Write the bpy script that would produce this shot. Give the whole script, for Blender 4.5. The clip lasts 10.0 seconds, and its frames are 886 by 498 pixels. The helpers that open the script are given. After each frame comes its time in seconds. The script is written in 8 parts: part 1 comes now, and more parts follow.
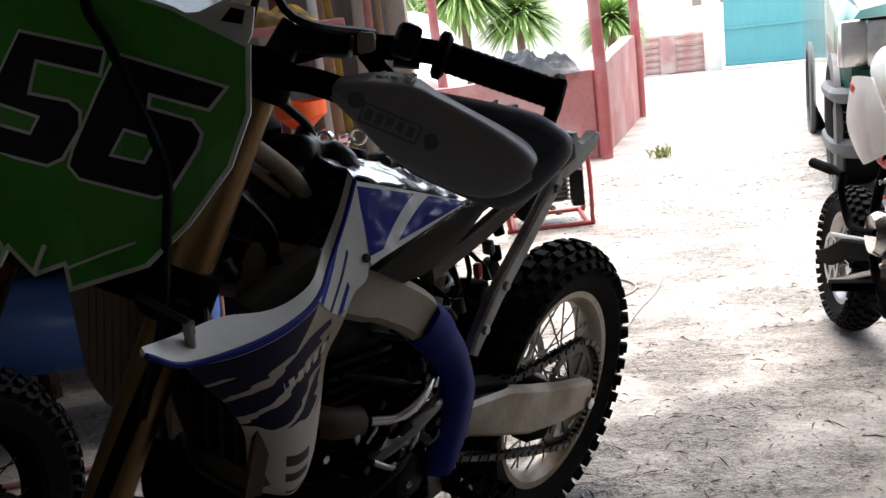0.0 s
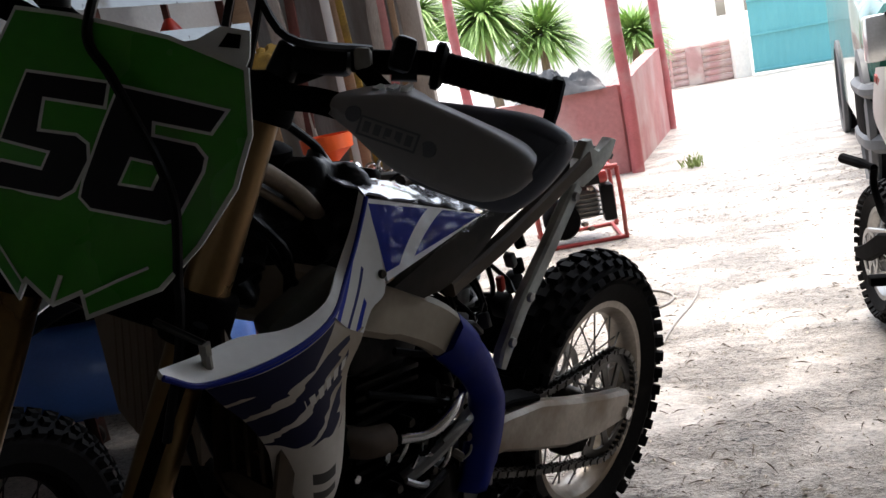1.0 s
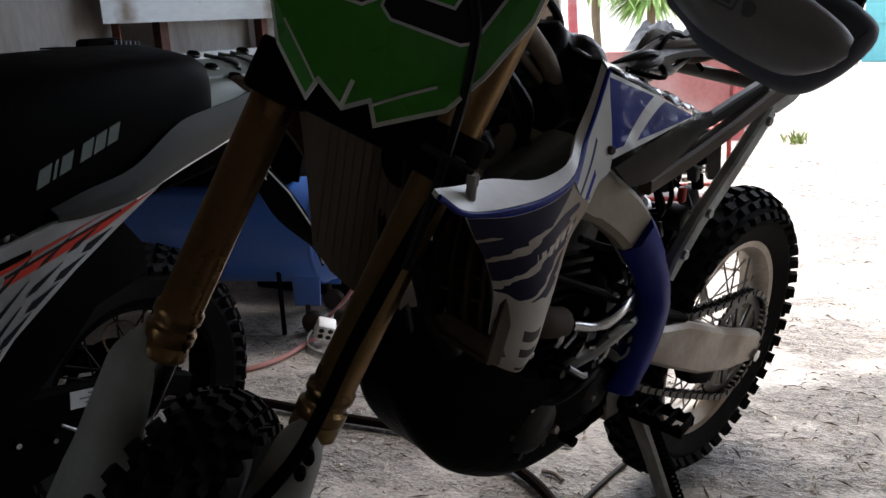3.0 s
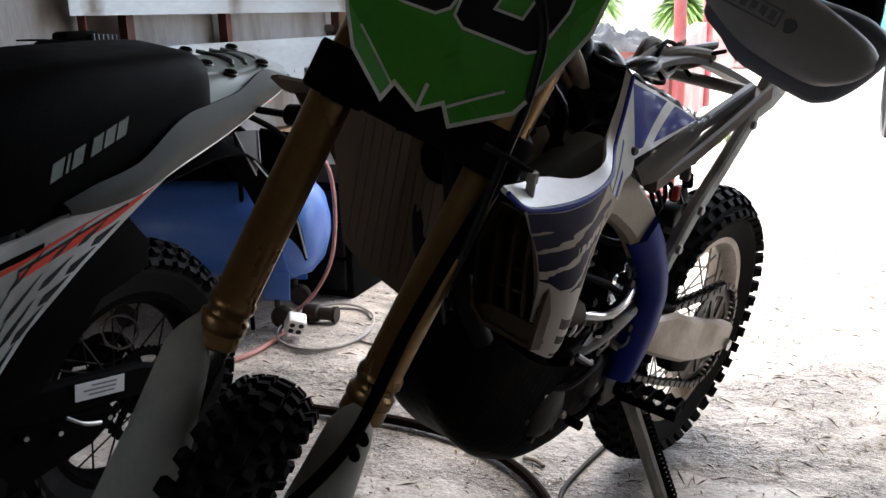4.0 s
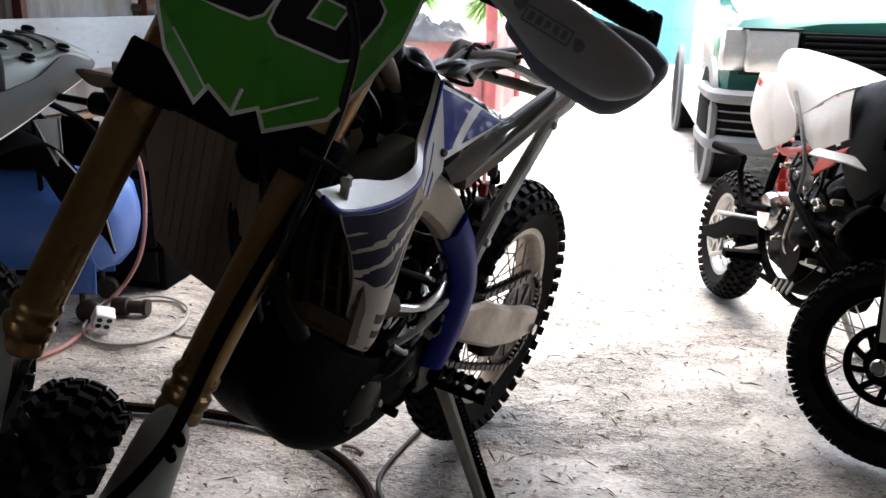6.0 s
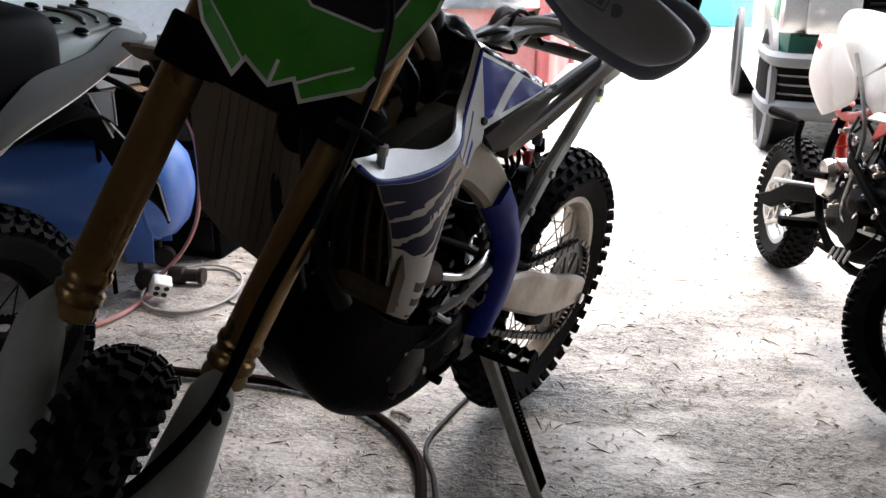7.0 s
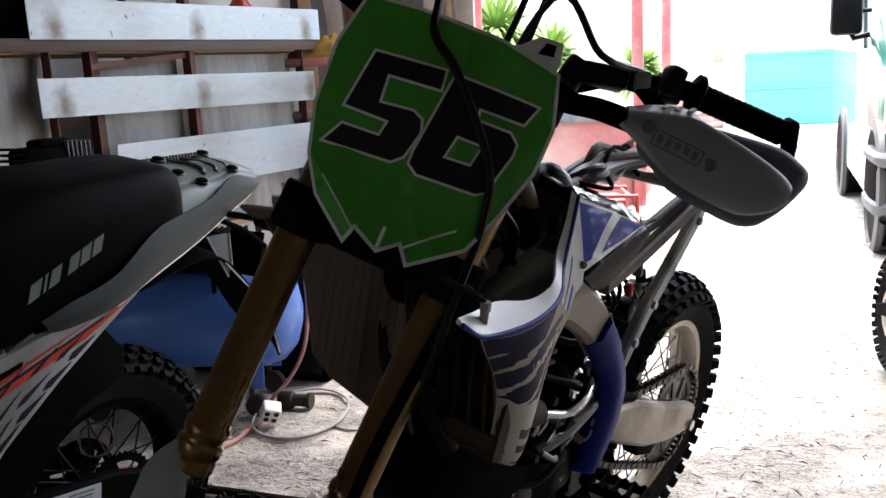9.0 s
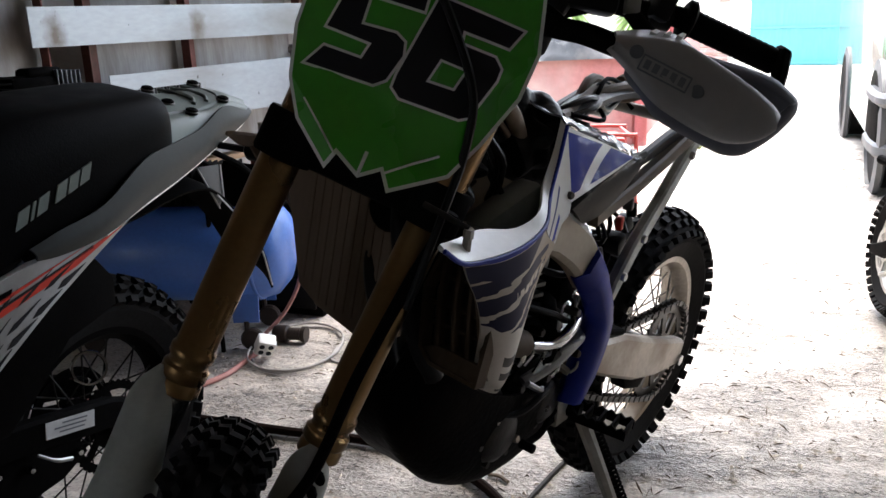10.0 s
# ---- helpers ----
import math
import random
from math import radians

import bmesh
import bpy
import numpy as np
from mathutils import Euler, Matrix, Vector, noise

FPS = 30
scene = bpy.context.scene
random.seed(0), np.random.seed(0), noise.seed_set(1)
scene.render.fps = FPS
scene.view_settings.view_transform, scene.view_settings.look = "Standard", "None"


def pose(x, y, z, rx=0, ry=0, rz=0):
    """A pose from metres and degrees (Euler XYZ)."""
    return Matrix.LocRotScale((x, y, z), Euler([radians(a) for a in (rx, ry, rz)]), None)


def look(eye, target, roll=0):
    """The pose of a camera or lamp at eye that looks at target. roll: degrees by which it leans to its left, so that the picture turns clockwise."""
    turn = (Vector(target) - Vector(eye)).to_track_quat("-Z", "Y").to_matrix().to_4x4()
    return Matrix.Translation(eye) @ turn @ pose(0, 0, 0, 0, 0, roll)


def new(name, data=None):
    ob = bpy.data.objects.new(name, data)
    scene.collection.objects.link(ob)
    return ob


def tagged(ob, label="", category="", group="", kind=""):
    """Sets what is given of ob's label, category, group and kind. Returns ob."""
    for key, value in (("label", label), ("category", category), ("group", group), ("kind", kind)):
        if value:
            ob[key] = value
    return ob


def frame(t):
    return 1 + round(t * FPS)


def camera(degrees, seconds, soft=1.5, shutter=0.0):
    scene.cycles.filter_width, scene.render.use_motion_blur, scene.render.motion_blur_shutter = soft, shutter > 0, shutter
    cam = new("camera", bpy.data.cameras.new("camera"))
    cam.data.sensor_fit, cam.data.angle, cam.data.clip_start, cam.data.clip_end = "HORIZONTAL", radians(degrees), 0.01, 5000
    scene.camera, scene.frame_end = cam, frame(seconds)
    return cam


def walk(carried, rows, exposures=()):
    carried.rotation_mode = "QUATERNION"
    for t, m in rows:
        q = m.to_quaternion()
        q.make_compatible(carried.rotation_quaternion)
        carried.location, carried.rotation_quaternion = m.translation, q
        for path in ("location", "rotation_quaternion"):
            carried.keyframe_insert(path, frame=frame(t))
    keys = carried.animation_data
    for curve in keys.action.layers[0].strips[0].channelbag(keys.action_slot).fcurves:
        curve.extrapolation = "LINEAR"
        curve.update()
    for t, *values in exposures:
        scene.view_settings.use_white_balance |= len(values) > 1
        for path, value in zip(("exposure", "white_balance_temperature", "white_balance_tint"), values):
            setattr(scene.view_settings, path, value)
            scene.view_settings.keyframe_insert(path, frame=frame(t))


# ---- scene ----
cam = camera(54.0, 10.0)
PATH = [
    (0, (0.092, -0.0476, 1.105), (-0.142, 1.8786, 0.6243), -7.3),
    (0.5, (0.148, -0.0342, 1.0864), (-0.088, 1.9011, 0.6419), -9.9),
    (1, (0.119, -0.053, 1.0828), (-0.196, 1.8802, 0.6783), -11.5),
    (1.5, (0.083, -0.0832, 1.0871), (-0.39, 1.8285, 0.741), -10.4),
    (2, (0.066, -0.0754, 1.0593), (-0.358, 1.842, 0.6844), -5.9),
    (2.5, (0.029, -0.0758, 1.0343), (-0.333, 1.8511, 0.6396), -4.8),
    (3, (-0.081, -0.1026, 1.0255), (-0.524, 1.7757, 0.5025), -2.9),
    (3.2, (-0.127, -0.1196, 1.0271), (-0.518, 1.7717, 0.5074), -1.7),
    (4.3, (-0.197, -0.1942, 1.0481), (-0.418, 1.714, 0.4919), -1.2),
    (4.5, (-0.198, -0.1973, 1.0521), (-0.344, 1.7133, 0.4809), -0.2),
    (5, (-0.198, -0.2085, 1.0588), (-0.186, 1.7081, 0.4877), 1.6),
    (5.5, (-0.193, -0.2097, 1.0648), (-0.038, 1.6982, 0.4835), 2.4),
    (5.7, (-0.193, -0.2117, 1.0657), (-0.05, 1.7008, 0.4966), 1.9),
    (6.8, (-0.169, -0.2139, 1.0717), (-0.086, 1.6897, 0.4653), 0.8),
    (7, (-0.169, -0.2177, 1.0685), (-0.168, 1.6767, 0.429), 0.2),
    (7.5, (-0.188, -0.2176, 1.0625), (-0.435, 1.6431, 0.371), -1.5),
    (8, (-0.193, -0.2178, 1.0725), (-0.439, 1.6698, 0.4598), -1.5),
    (8.5, (-0.178, -0.2246, 1.1014), (-0.453, 1.6976, 0.6235), -2.9),
    (9, (-0.169, -0.2282, 1.1243), (-0.396, 1.7189, 0.7261), -3.1),
    (9.5, (-0.161, -0.227, 1.1164), (-0.448, 1.6886, 0.6193), -4.5),
    (10, (-0.152, -0.2248, 1.1083), (-0.382, 1.6898, 0.5764), -2.6),
]
walk(cam, [(t, look(eye, target, roll)) for t, eye, target, roll in PATH], [(0, 1.08), (1.0, 0.93), (2.4, 0.80), (3.0, 1.32), (3.2, 1.48), (4.3, 2.15), (5.5, 2.05), (7.5, 2.0), (8.5, 2.1), (10, 2.05)])

# ---- light ----
world = bpy.data.worlds.new("sky")
scene.world = world
world.use_nodes = True
wn = world.node_tree.nodes
sky = wn.new("ShaderNodeTexSky")
sky.sky_type, sky.sun_disc = "NISHITA", False
sky.sun_elevation, sky.sun_rotation = radians(72), radians(8)
sky.air_density, sky.dust_density = 1.0, 4.0
wn["Background"].inputs["Strength"].default_value = 0.34
# bright haze takes most of the blue out of the sky
haze = wn.new("ShaderNodeHueSaturation")
haze.inputs["Saturation"].default_value = 0.6
world.node_tree.links.new(sky.outputs["Color"], haze.inputs["Color"])
world.node_tree.links.new(haze.outputs["Color"], wn["Background"].inputs["Color"])
sun = new("sun", bpy.data.lights.new("sun", "SUN"))
sun.data.energy, sun.data.angle, sun.data.color = 1.4, radians(40), (1.0, 0.95, 0.88)
# a veiled sun high over the yard, shining in under the eave
sun.matrix_world = look((1.2, 6.6, 18), (0, 0, 0))


# ---- materials ----
def mat(name, col, rough=0.5, metal=0.0, var=0.12, scale=8.0, grain=90.0, bump=0.05, spec=0.5, dirt=None, dirt_at=0.6, coat=0.0, stretch=(1, 1, 1), rand=0.0):
    """A surface with two scales of variation, grain bump and, where given, dirt in patches."""
    m = bpy.data.materials.new(name)
    m.use_nodes = True
    n, ln = m.node_tree.nodes, m.node_tree.links
    p = n["Principled BSDF"]
    tc = n.new("ShaderNodeTexCoord")
    mp = n.new("ShaderNodeMapping")
    mp.inputs["Scale"].default_value = stretch
    ln.new(tc.outputs["Object"], mp.inputs["Vector"])

    def nz(s, d=4.0):
        t = n.new("ShaderNodeTexNoise")
        t.inputs["Scale"].default_value, t.inputs["Detail"].default_value = s, d
        ln.new(mp.outputs["Vector"], t.inputs["Vector"])
        return t.outputs["Fac"]

    big, small = nz(scale), nz(grain, 3.0)
    add = n.new("ShaderNodeMath")
    add.operation = "ADD"
    ln.new(big, add.inputs[0])
    ln.new(small, add.inputs[1])
    ramp = n.new("ShaderNodeMapRange")
    ramp.inputs["From Min"].default_value, ramp.inputs["From Max"].default_value = 0.6, 1.4
    ramp.inputs["To Min"].default_value, ramp.inputs["To Max"].default_value = 1 - var, 1 + var
    ln.new(add.outputs[0], ramp.inputs["Value"])
    value = ramp.outputs["Result"]
    if rand:
        info = n.new("ShaderNodeObjectInfo")
        r2 = n.new("ShaderNodeMapRange")
        r2.inputs["To Min"].default_value, r2.inputs["To Max"].default_value = 1 - rand, 1 + rand
        ln.new(info.outputs["Random"], r2.inputs["Value"])
        mu = n.new("ShaderNodeMath")
        mu.operation = "MULTIPLY"
        ln.new(value, mu.inputs[0])
        ln.new(r2.outputs["Result"], mu.inputs[1])
        value = mu.outputs[0]
    mul = n.new("ShaderNodeVectorMath")
    mul.operation = "SCALE"
    mul.inputs[0].default_value = col[:3]
    ln.new(value, mul.inputs["Scale"])
    out = mul.outputs[0]
    if dirt:
        d = nz(scale * 0.6, 6.0)
        dr = n.new("ShaderNodeMapRange")
        dr.inputs["From Min"].default_value, dr.inputs["From Max"].default_value = dirt_at - 0.12, dirt_at + 0.1
        ln.new(d, dr.inputs["Value"])
        mx = n.new("ShaderNodeMix")
        mx.data_type = "RGBA"
        ln.new(dr.outputs["Result"], mx.inputs["Factor"])
        ln.new(out, mx.inputs["A"])
        mx.inputs["B"].default_value = (*dirt, 1)
        out = mx.outputs["Result"]
    ln.new(out, p.inputs["Base Color"])
    rr = n.new("ShaderNodeMapRange")
    rr.inputs["To Min"].default_value, rr.inputs["To Max"].default_value = max(0.02, rough - 0.12), min(1, rough + 0.12)
    ln.new(big, rr.inputs["Value"])
    ln.new(rr.outputs["Result"], p.inputs["Roughness"])
    p.inputs["Metallic"].default_value = metal
    p.inputs["Specular IOR Level"].default_value = spec
    p.inputs["Coat Weight"].default_value = coat
    if bump:
        b = n.new("ShaderNodeBump")
        b.inputs["Strength"].default_value, b.inputs["Distance"].default_value = bump, 0.004
        ln.new(add.outputs[0], b.inputs["Height"])
        ln.new(b.outputs["Normal"], p.inputs["Normal"])
    return m


def ground_mat():
    """Old rough concrete, dusty, with trowel marks, stains and fine cracks."""
    m = mat("ground concrete", (0.435, 0.39, 0.343), 0.45, var=0.22, scale=1.7, grain=28, bump=0.0, spec=0.5)
    n, ln = m.node_tree.nodes, m.node_tree.links
    p = n["Principled BSDF"]
    tc = n.new("ShaderNodeTexCoord")

    def tex(kind, s, rot=0.0, sx=1.0, sy=1.0, **kw):
        mp = n.new("ShaderNodeMapping")
        mp.inputs["Rotation"].default_value = (0, 0, rot)
        mp.inputs["Scale"].default_value = (sx, sy, 1)
        ln.new(tc.outputs["Object"], mp.inputs["Vector"])
        t = n.new(kind)
        t.inputs["Scale"].default_value = s
        ln.new(mp.outputs["Vector"], t.inputs["Vector"])
        return t

    def mix(kind, a, b):
        k = n.new("ShaderNodeMath")
        k.operation = kind
        for i, q in enumerate((a, b)):
            if isinstance(q, float):
                k.inputs[i].default_value = q
            else:
                ln.new(q, k.inputs[i])
        return k.outputs[0]

    def span(v, a, b, lo, hi):
        k = n.new("ShaderNodeMapRange")
        for key, x in (("From Min", a), ("From Max", b), ("To Min", lo), ("To Max", hi)):
            k.inputs[key].default_value = x
        ln.new(v, k.inputs["Value"])
        return k.outputs["Result"]

    # flaking skin: hand-sized patches, finger-sized flakes, grit
    marks = tex("ShaderNodeTexNoise", 15, 0.5, 1.0, 1.35)
    marks.inputs["Detail"].default_value = 7
    marks.inputs["Roughness"].default_value = 0.7
    flake = tex("ShaderNodeTexVoronoi", 30, 0.9, 1.0, 1.5)
    wide = tex("ShaderNodeTexNoise", 2.4, 0.1, 1.0, 1.5)
    fine = tex("ShaderNodeTexNoise", 95, 0.4, 1.0, 1.3)
    fine.inputs["Detail"].default_value = 4
    h = mix("ADD", mix("MULTIPLY", marks.outputs["Fac"], 1.7), mix("MULTIPLY", flake.outputs["Distance"], 0.35))
    h = mix("ADD", h, mix("MULTIPLY", fine.outputs["Fac"], 0.5))
    # patches worn smooth keep less relief and fewer marks
    rough_area = span(wide.outputs["Fac"], 0.40, 0.58, 0.18, 1.0)
    h = mix("MULTIPLY", h, rough_area)
    # curled dark shavings and scratches: thin bands of two noises, broken up by a third
    curl = tex("ShaderNodeTexNoise", 19, 0.7, 1.0, 1.8)
    curl.inputs["Detail"].default_value = 1.5
    curl.inputs["Distortion"].default_value = 0.8
    curl2 = tex("ShaderNodeTexNoise", 33, 2.1, 1.0, 1.6)
    curl2.inputs["Detail"].default_value = 1
    broken = tex("ShaderNodeTexNoise", 27, 1.2)
    gap = span(broken.outputs["Fac"], 0.46, 0.53, 0.0, 1.0)
    line = span(mix("ABSOLUTE", mix("SUBTRACT", curl.outputs["Fac"], 0.5), 0.0), 0.008, 0.022, 1.0, 0.0)
    line2 = span(mix("ABSOLUTE", mix("SUBTRACT", curl2.outputs["Fac"], 0.47), 0.0), 0.008, 0.024, 1.0, 0.0)
    both = mix("MULTIPLY", mix("MULTIPLY", mix("MAXIMUM", line, line2), gap), rough_area)
    tone = mix("SUBTRACT", 1.0, mix("MULTIPLY", both, 0.8))
    spots = tex("ShaderNodeTexNoise", 48, 1.9, 1.0, 1.8)
    spots.inputs["Detail"].default_value = 3
    tone = mix("MULTIPLY", tone, span(spots.outputs["Fac"], 0.60, 0.68, 1.0, 0.5))
    tone2 = span(mix("MULTIPLY", mix("ADD", fine.outputs["Fac"], marks.outputs["Fac"]), 0.5), 0.32, 0.68, 0.55, 1.38)
    # worn patches are paler and greyer
    tone2 = mix("MULTIPLY", tone2, span(wide.outputs["Fac"], 0.40, 0.60, 1.12, 0.9))
    sc = n.new("ShaderNodeVectorMath")
    sc.operation = "SCALE"
    ln.new(p.inputs["Base Color"].links[0].from_socket, sc.inputs[0])
    ln.new(mix("MULTIPLY", tone, tone2), sc.inputs["Scale"])
    ln.new(sc.outputs[0], p.inputs["Base Color"])
    b = n.new("ShaderNodeBump")
    b.inputs["Strength"].default_value, b.inputs["Distance"].default_value = 1.0, 0.02
    ln.new(h, b.inputs["Height"])
    ln.new(b.outputs["Normal"], p.inputs["Normal"])
    return m


M = dict(
    ground=ground_mat(),
    plaster=mat("old white plaster", (0.62, 0.61, 0.58), 0.85, var=0.1, scale=2.5, grain=60, bump=0.25, dirt=(0.33, 0.29, 0.24), dirt_at=0.66),
    # roof and drab cover unseen surfaces, kept dark to cut bounced light
    roof=mat("roof sheet", (0.16, 0.15, 0.14), 0.6, 0.3, var=0.12, scale=3, dirt=(0.22, 0.13, 0.08), dirt_at=0.68),
    resin=mat("grey resin", (0.15, 0.165, 0.155), 0.5, var=0.15, scale=12, bump=0.05),
    shell=mat("grey-blue shell", (0.085, 0.095, 0.12), 0.55, var=0.08, scale=9, bump=0.04),
    drab=mat("drab inner wall", (0.30, 0.28, 0.25), 0.9, var=0.15, scale=2.0, grain=50, bump=0.25, dirt=(0.16, 0.14, 0.12), dirt_at=0.6),
    rust=mat("red-oxide steel", (0.13, 0.04, 0.03), 0.65, 0.2, var=0.25, scale=9, bump=0.2, dirt=(0.06, 0.03, 0.02)),
    wood=mat("shelf wood", (0.30, 0.19, 0.11), 0.7, var=0.25, scale=5, grain=45, bump=0.2, stretch=(1, 8, 8), rand=0.15),
    wood_grey=mat("weathered board", (0.33, 0.29, 0.25), 0.8, var=0.25, scale=5, grain=40, bump=0.25, stretch=(6, 6, 1), rand=0.3),
    board=mat("pale board", (0.35, 0.35, 0.35), 0.75, var=0.16, scale=5, grain=40, bump=0.2, dirt=(0.21, 0.19, 0.165), dirt_at=0.56, stretch=(3, 3, 0.5), rand=0.12),
    wood_dark=mat("dark stained wood", (0.055, 0.032, 0.021), 0.7, var=0.25, scale=5, grain=45, bump=0.2, stretch=(1, 8, 8)),
    rubber=mat("tyre rubber", (0.009, 0.009, 0.0095), 0.75, spec=0.08, var=0.3, scale=20, grain=120, bump=0.15, dirt=(0.022, 0.02, 0.019), dirt_at=0.68),
    gloss=mat("glossy black plastic", (0.0022, 0.002, 0.0019), 0.45, spec=0.012, var=0.3, scale=12, bump=0.3, dirt=(0.007, 0.005, 0.0036), dirt_at=0.6),
    black=mat("black plastic", (0.006, 0.006, 0.0065), 0.4, spec=0.10, var=0.2, scale=14, bump=0.05),
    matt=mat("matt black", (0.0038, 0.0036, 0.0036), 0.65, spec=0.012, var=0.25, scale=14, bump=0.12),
    engine=mat("dark engine casting", (0.009, 0.0085, 0.008), 0.38, 0.25, spec=0.2, var=0.4, scale=18, bump=0.15, dirt=(0.025, 0.02, 0.015), dirt_at=0.58),
    alu=mat("worn aluminium", (0.46, 0.42, 0.365), 0.42, 0.6, var=0.2, scale=12, bump=0.08, dirt=(0.24, 0.185, 0.13), dirt_at=0.55),
    alu_dull=mat("dusty aluminium", (0.30, 0.295, 0.27), 0.55, 0.5, var=0.2, scale=14, bump=0.1, spec=0.3, dirt=(0.17, 0.145, 0.11), dirt_at=0.55),
    rail_grey=mat("pale grey cast alloy", (0.56, 0.58, 0.54), 0.6, 0.2, var=0.2, scale=12, bump=0.1, spec=0.3, dirt=(0.18, 0.16, 0.13), dirt_at=0.62),
    rail_brown=mat("dusty brown alloy", (0.13, 0.105, 0.08), 0.45, 0.4, var=0.3, scale=14, bump=0.1, spec=0.3, dirt=(0.06, 0.046, 0.034), dirt_at=0.55, stretch=(0.4, 1, 1)),
    chrome=mat("bright steel", (0.72, 0.72, 0.72), 0.16, 1.0, var=0.05, scale=10, bump=0.02),
    steel=mat("grey steel", (0.38, 0.38, 0.37), 0.4, 0.85, var=0.2, scale=20, bump=0.1),
    gold=mat("gold anodised fork tube", (0.215, 0.130, 0.056), 0.30, 0.85, var=0.12, scale=9, grain=140, bump=0.03, dirt=(0.16, 0.11, 0.05), dirt_at=0.68),
    white=mat("white plastic", (0.78, 0.77, 0.74), 0.35, var=0.06, scale=9, bump=0.03, dirt=(0.48, 0.44, 0.38), dirt_at=0.68),
    cream=mat("dusty pale alloy", (0.40, 0.345, 0.265), 0.5, var=0.12, scale=10, bump=0.06, dirt=(0.28, 0.23, 0.16), dirt_at=0.58),
    guard=mat("scuffed fork guard", (0.38, 0.41, 0.39), 0.5, var=0.1, scale=7, grain=120, bump=0.08, dirt=(0.27, 0.25, 0.21), dirt_at=0.62),
    hand=mat("handguard plastic", (0.25, 0.245, 0.245), 0.5, var=0.05, scale=9, bump=0.04),
    blue=mat("blue plastic", (0.003, 0.013, 0.19), 0.45, spec=0.15, var=0.1, scale=9, bump=0.04, dirt=(0.03, 0.035, 0.14), dirt_at=0.68),
    wrap=mat("crumpled black sheet", (0.005, 0.005, 0.0055), 0.4, var=0.3, scale=14, grain=60, bump=0.5, spec=0.1),
    green=mat("glossy green plate", (0.044, 0.31, 0.022), 0.28, var=0.10, scale=5, bump=0.012, coat=0.6),
    digit=mat("black number film", (0.008, 0.008, 0.012), 0.55, spec=0.25, var=0.1, bump=0.0),
    edge=mat("white number edge", (0.72, 0.74, 0.72), 0.4, var=0.04, bump=0.0),
    red=mat("red plastic", (0.6, 0.045, 0.025), 0.35, var=0.1, bump=0.03),
    gen_red=mat("dull red tube paint", (0.34, 0.035, 0.03), 0.45, var=0.2, bump=0.05, dirt=(0.2, 0.08, 0.06), dirt_at=0.64),
    orange=mat("orange funnel", (0.95, 0.13, 0.02), 0.4, var=0.05, bump=0.02),
    tank_blue=mat("blue painted tank", (0.045, 0.135, 0.44), 0.42, 0.0, var=0.12, scale=6, bump=0.03, coat=0.1, dirt=(0.085, 0.145, 0.34), dirt_at=0.7),
    seat=mat("black seat cover", (0.0018, 0.0018, 0.002), 0.5, spec=0.02, var=0.15, scale=25, grain=300, bump=0.12),
    strip=mat("grey tail plastic", (0.036, 0.040, 0.039), 0.55, spec=0.15, var=0.08, bump=0.03),
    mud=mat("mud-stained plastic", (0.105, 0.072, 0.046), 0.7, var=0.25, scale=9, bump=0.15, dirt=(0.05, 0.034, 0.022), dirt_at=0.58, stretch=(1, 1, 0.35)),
    cover=mat("scuffed grey-black panel", (0.009, 0.0084, 0.0075), 0.6, var=0.4, scale=9, grain=70, bump=0.06, spec=0.06, dirt=(0.030, 0.024, 0.018), dirt_at=0.60),
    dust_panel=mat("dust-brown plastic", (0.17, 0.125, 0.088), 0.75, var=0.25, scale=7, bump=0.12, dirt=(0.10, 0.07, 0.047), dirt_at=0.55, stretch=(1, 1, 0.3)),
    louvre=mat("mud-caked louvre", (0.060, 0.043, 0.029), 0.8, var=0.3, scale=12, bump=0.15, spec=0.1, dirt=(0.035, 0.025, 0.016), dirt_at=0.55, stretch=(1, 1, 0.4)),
    sprocket=mat("oily grey steel", (0.11, 0.105, 0.098), 0.45, 0.7, var=0.3, scale=18, bump=0.1, dirt=(0.03, 0.025, 0.02), dirt_at=0.55),
    fitting=mat("brown-black plastic", (0.030, 0.022, 0.018), 0.5, var=0.2, spec=0.2, bump=0.05),
    panel_grey=mat("scratched pale panel", (0.52, 0.53, 0.53), 0.5, var=0.1, scale=8, bump=0.03, spec=0.25, dirt=(0.28, 0.27, 0.25), dirt_at=0.62),
    grime=mat("grimy radiator core", (0.036, 0.026, 0.018), 0.8, var=0.3, scale=30, bump=0.2, stretch=(1, 3, 1)),
    loom=mat("dusty loom tape", (0.22, 0.17, 0.12), 0.8, var=0.3, scale=14, bump=0.2, dirt=(0.10, 0.075, 0.05), dirt_at=0.55),
    silver=mat("silver-grey plastic", (0.125, 0.148, 0.134), 0.5, 0.0, var=0.06, scale=9, bump=0.02, spec=0.3),
    dark_grey=mat("dark grey plastic", (0.11, 0.12, 0.135), 0.5, var=0.1, bump=0.04),
    label=mat("printed label", (0.7, 0.7, 0.7), 0.6, var=0.05, bump=0.0),
    cable_dark=mat("dark grey cable", (0.05, 0.046, 0.043), 0.6, var=0.1, bump=0.0, spec=0.15),
    cable=mat("grey cable", (0.34, 0.32, 0.3), 0.55, var=0.1, bump=0.0),
    hose=mat("brown hose", (0.016, 0.0095, 0.008), 0.65, spec=0.02, var=0.15, bump=0.03),
    pink=mat("pink air hose", (0.45, 0.2, 0.17), 0.5, var=0.1, bump=0.02),
    red_wall=mat("faded red paint", (0.42, 0.17, 0.16), 0.85, var=0.18, scale=2.2, grain=30, bump=0.3, dirt=(0.5, 0.36, 0.33), dirt_at=0.6),
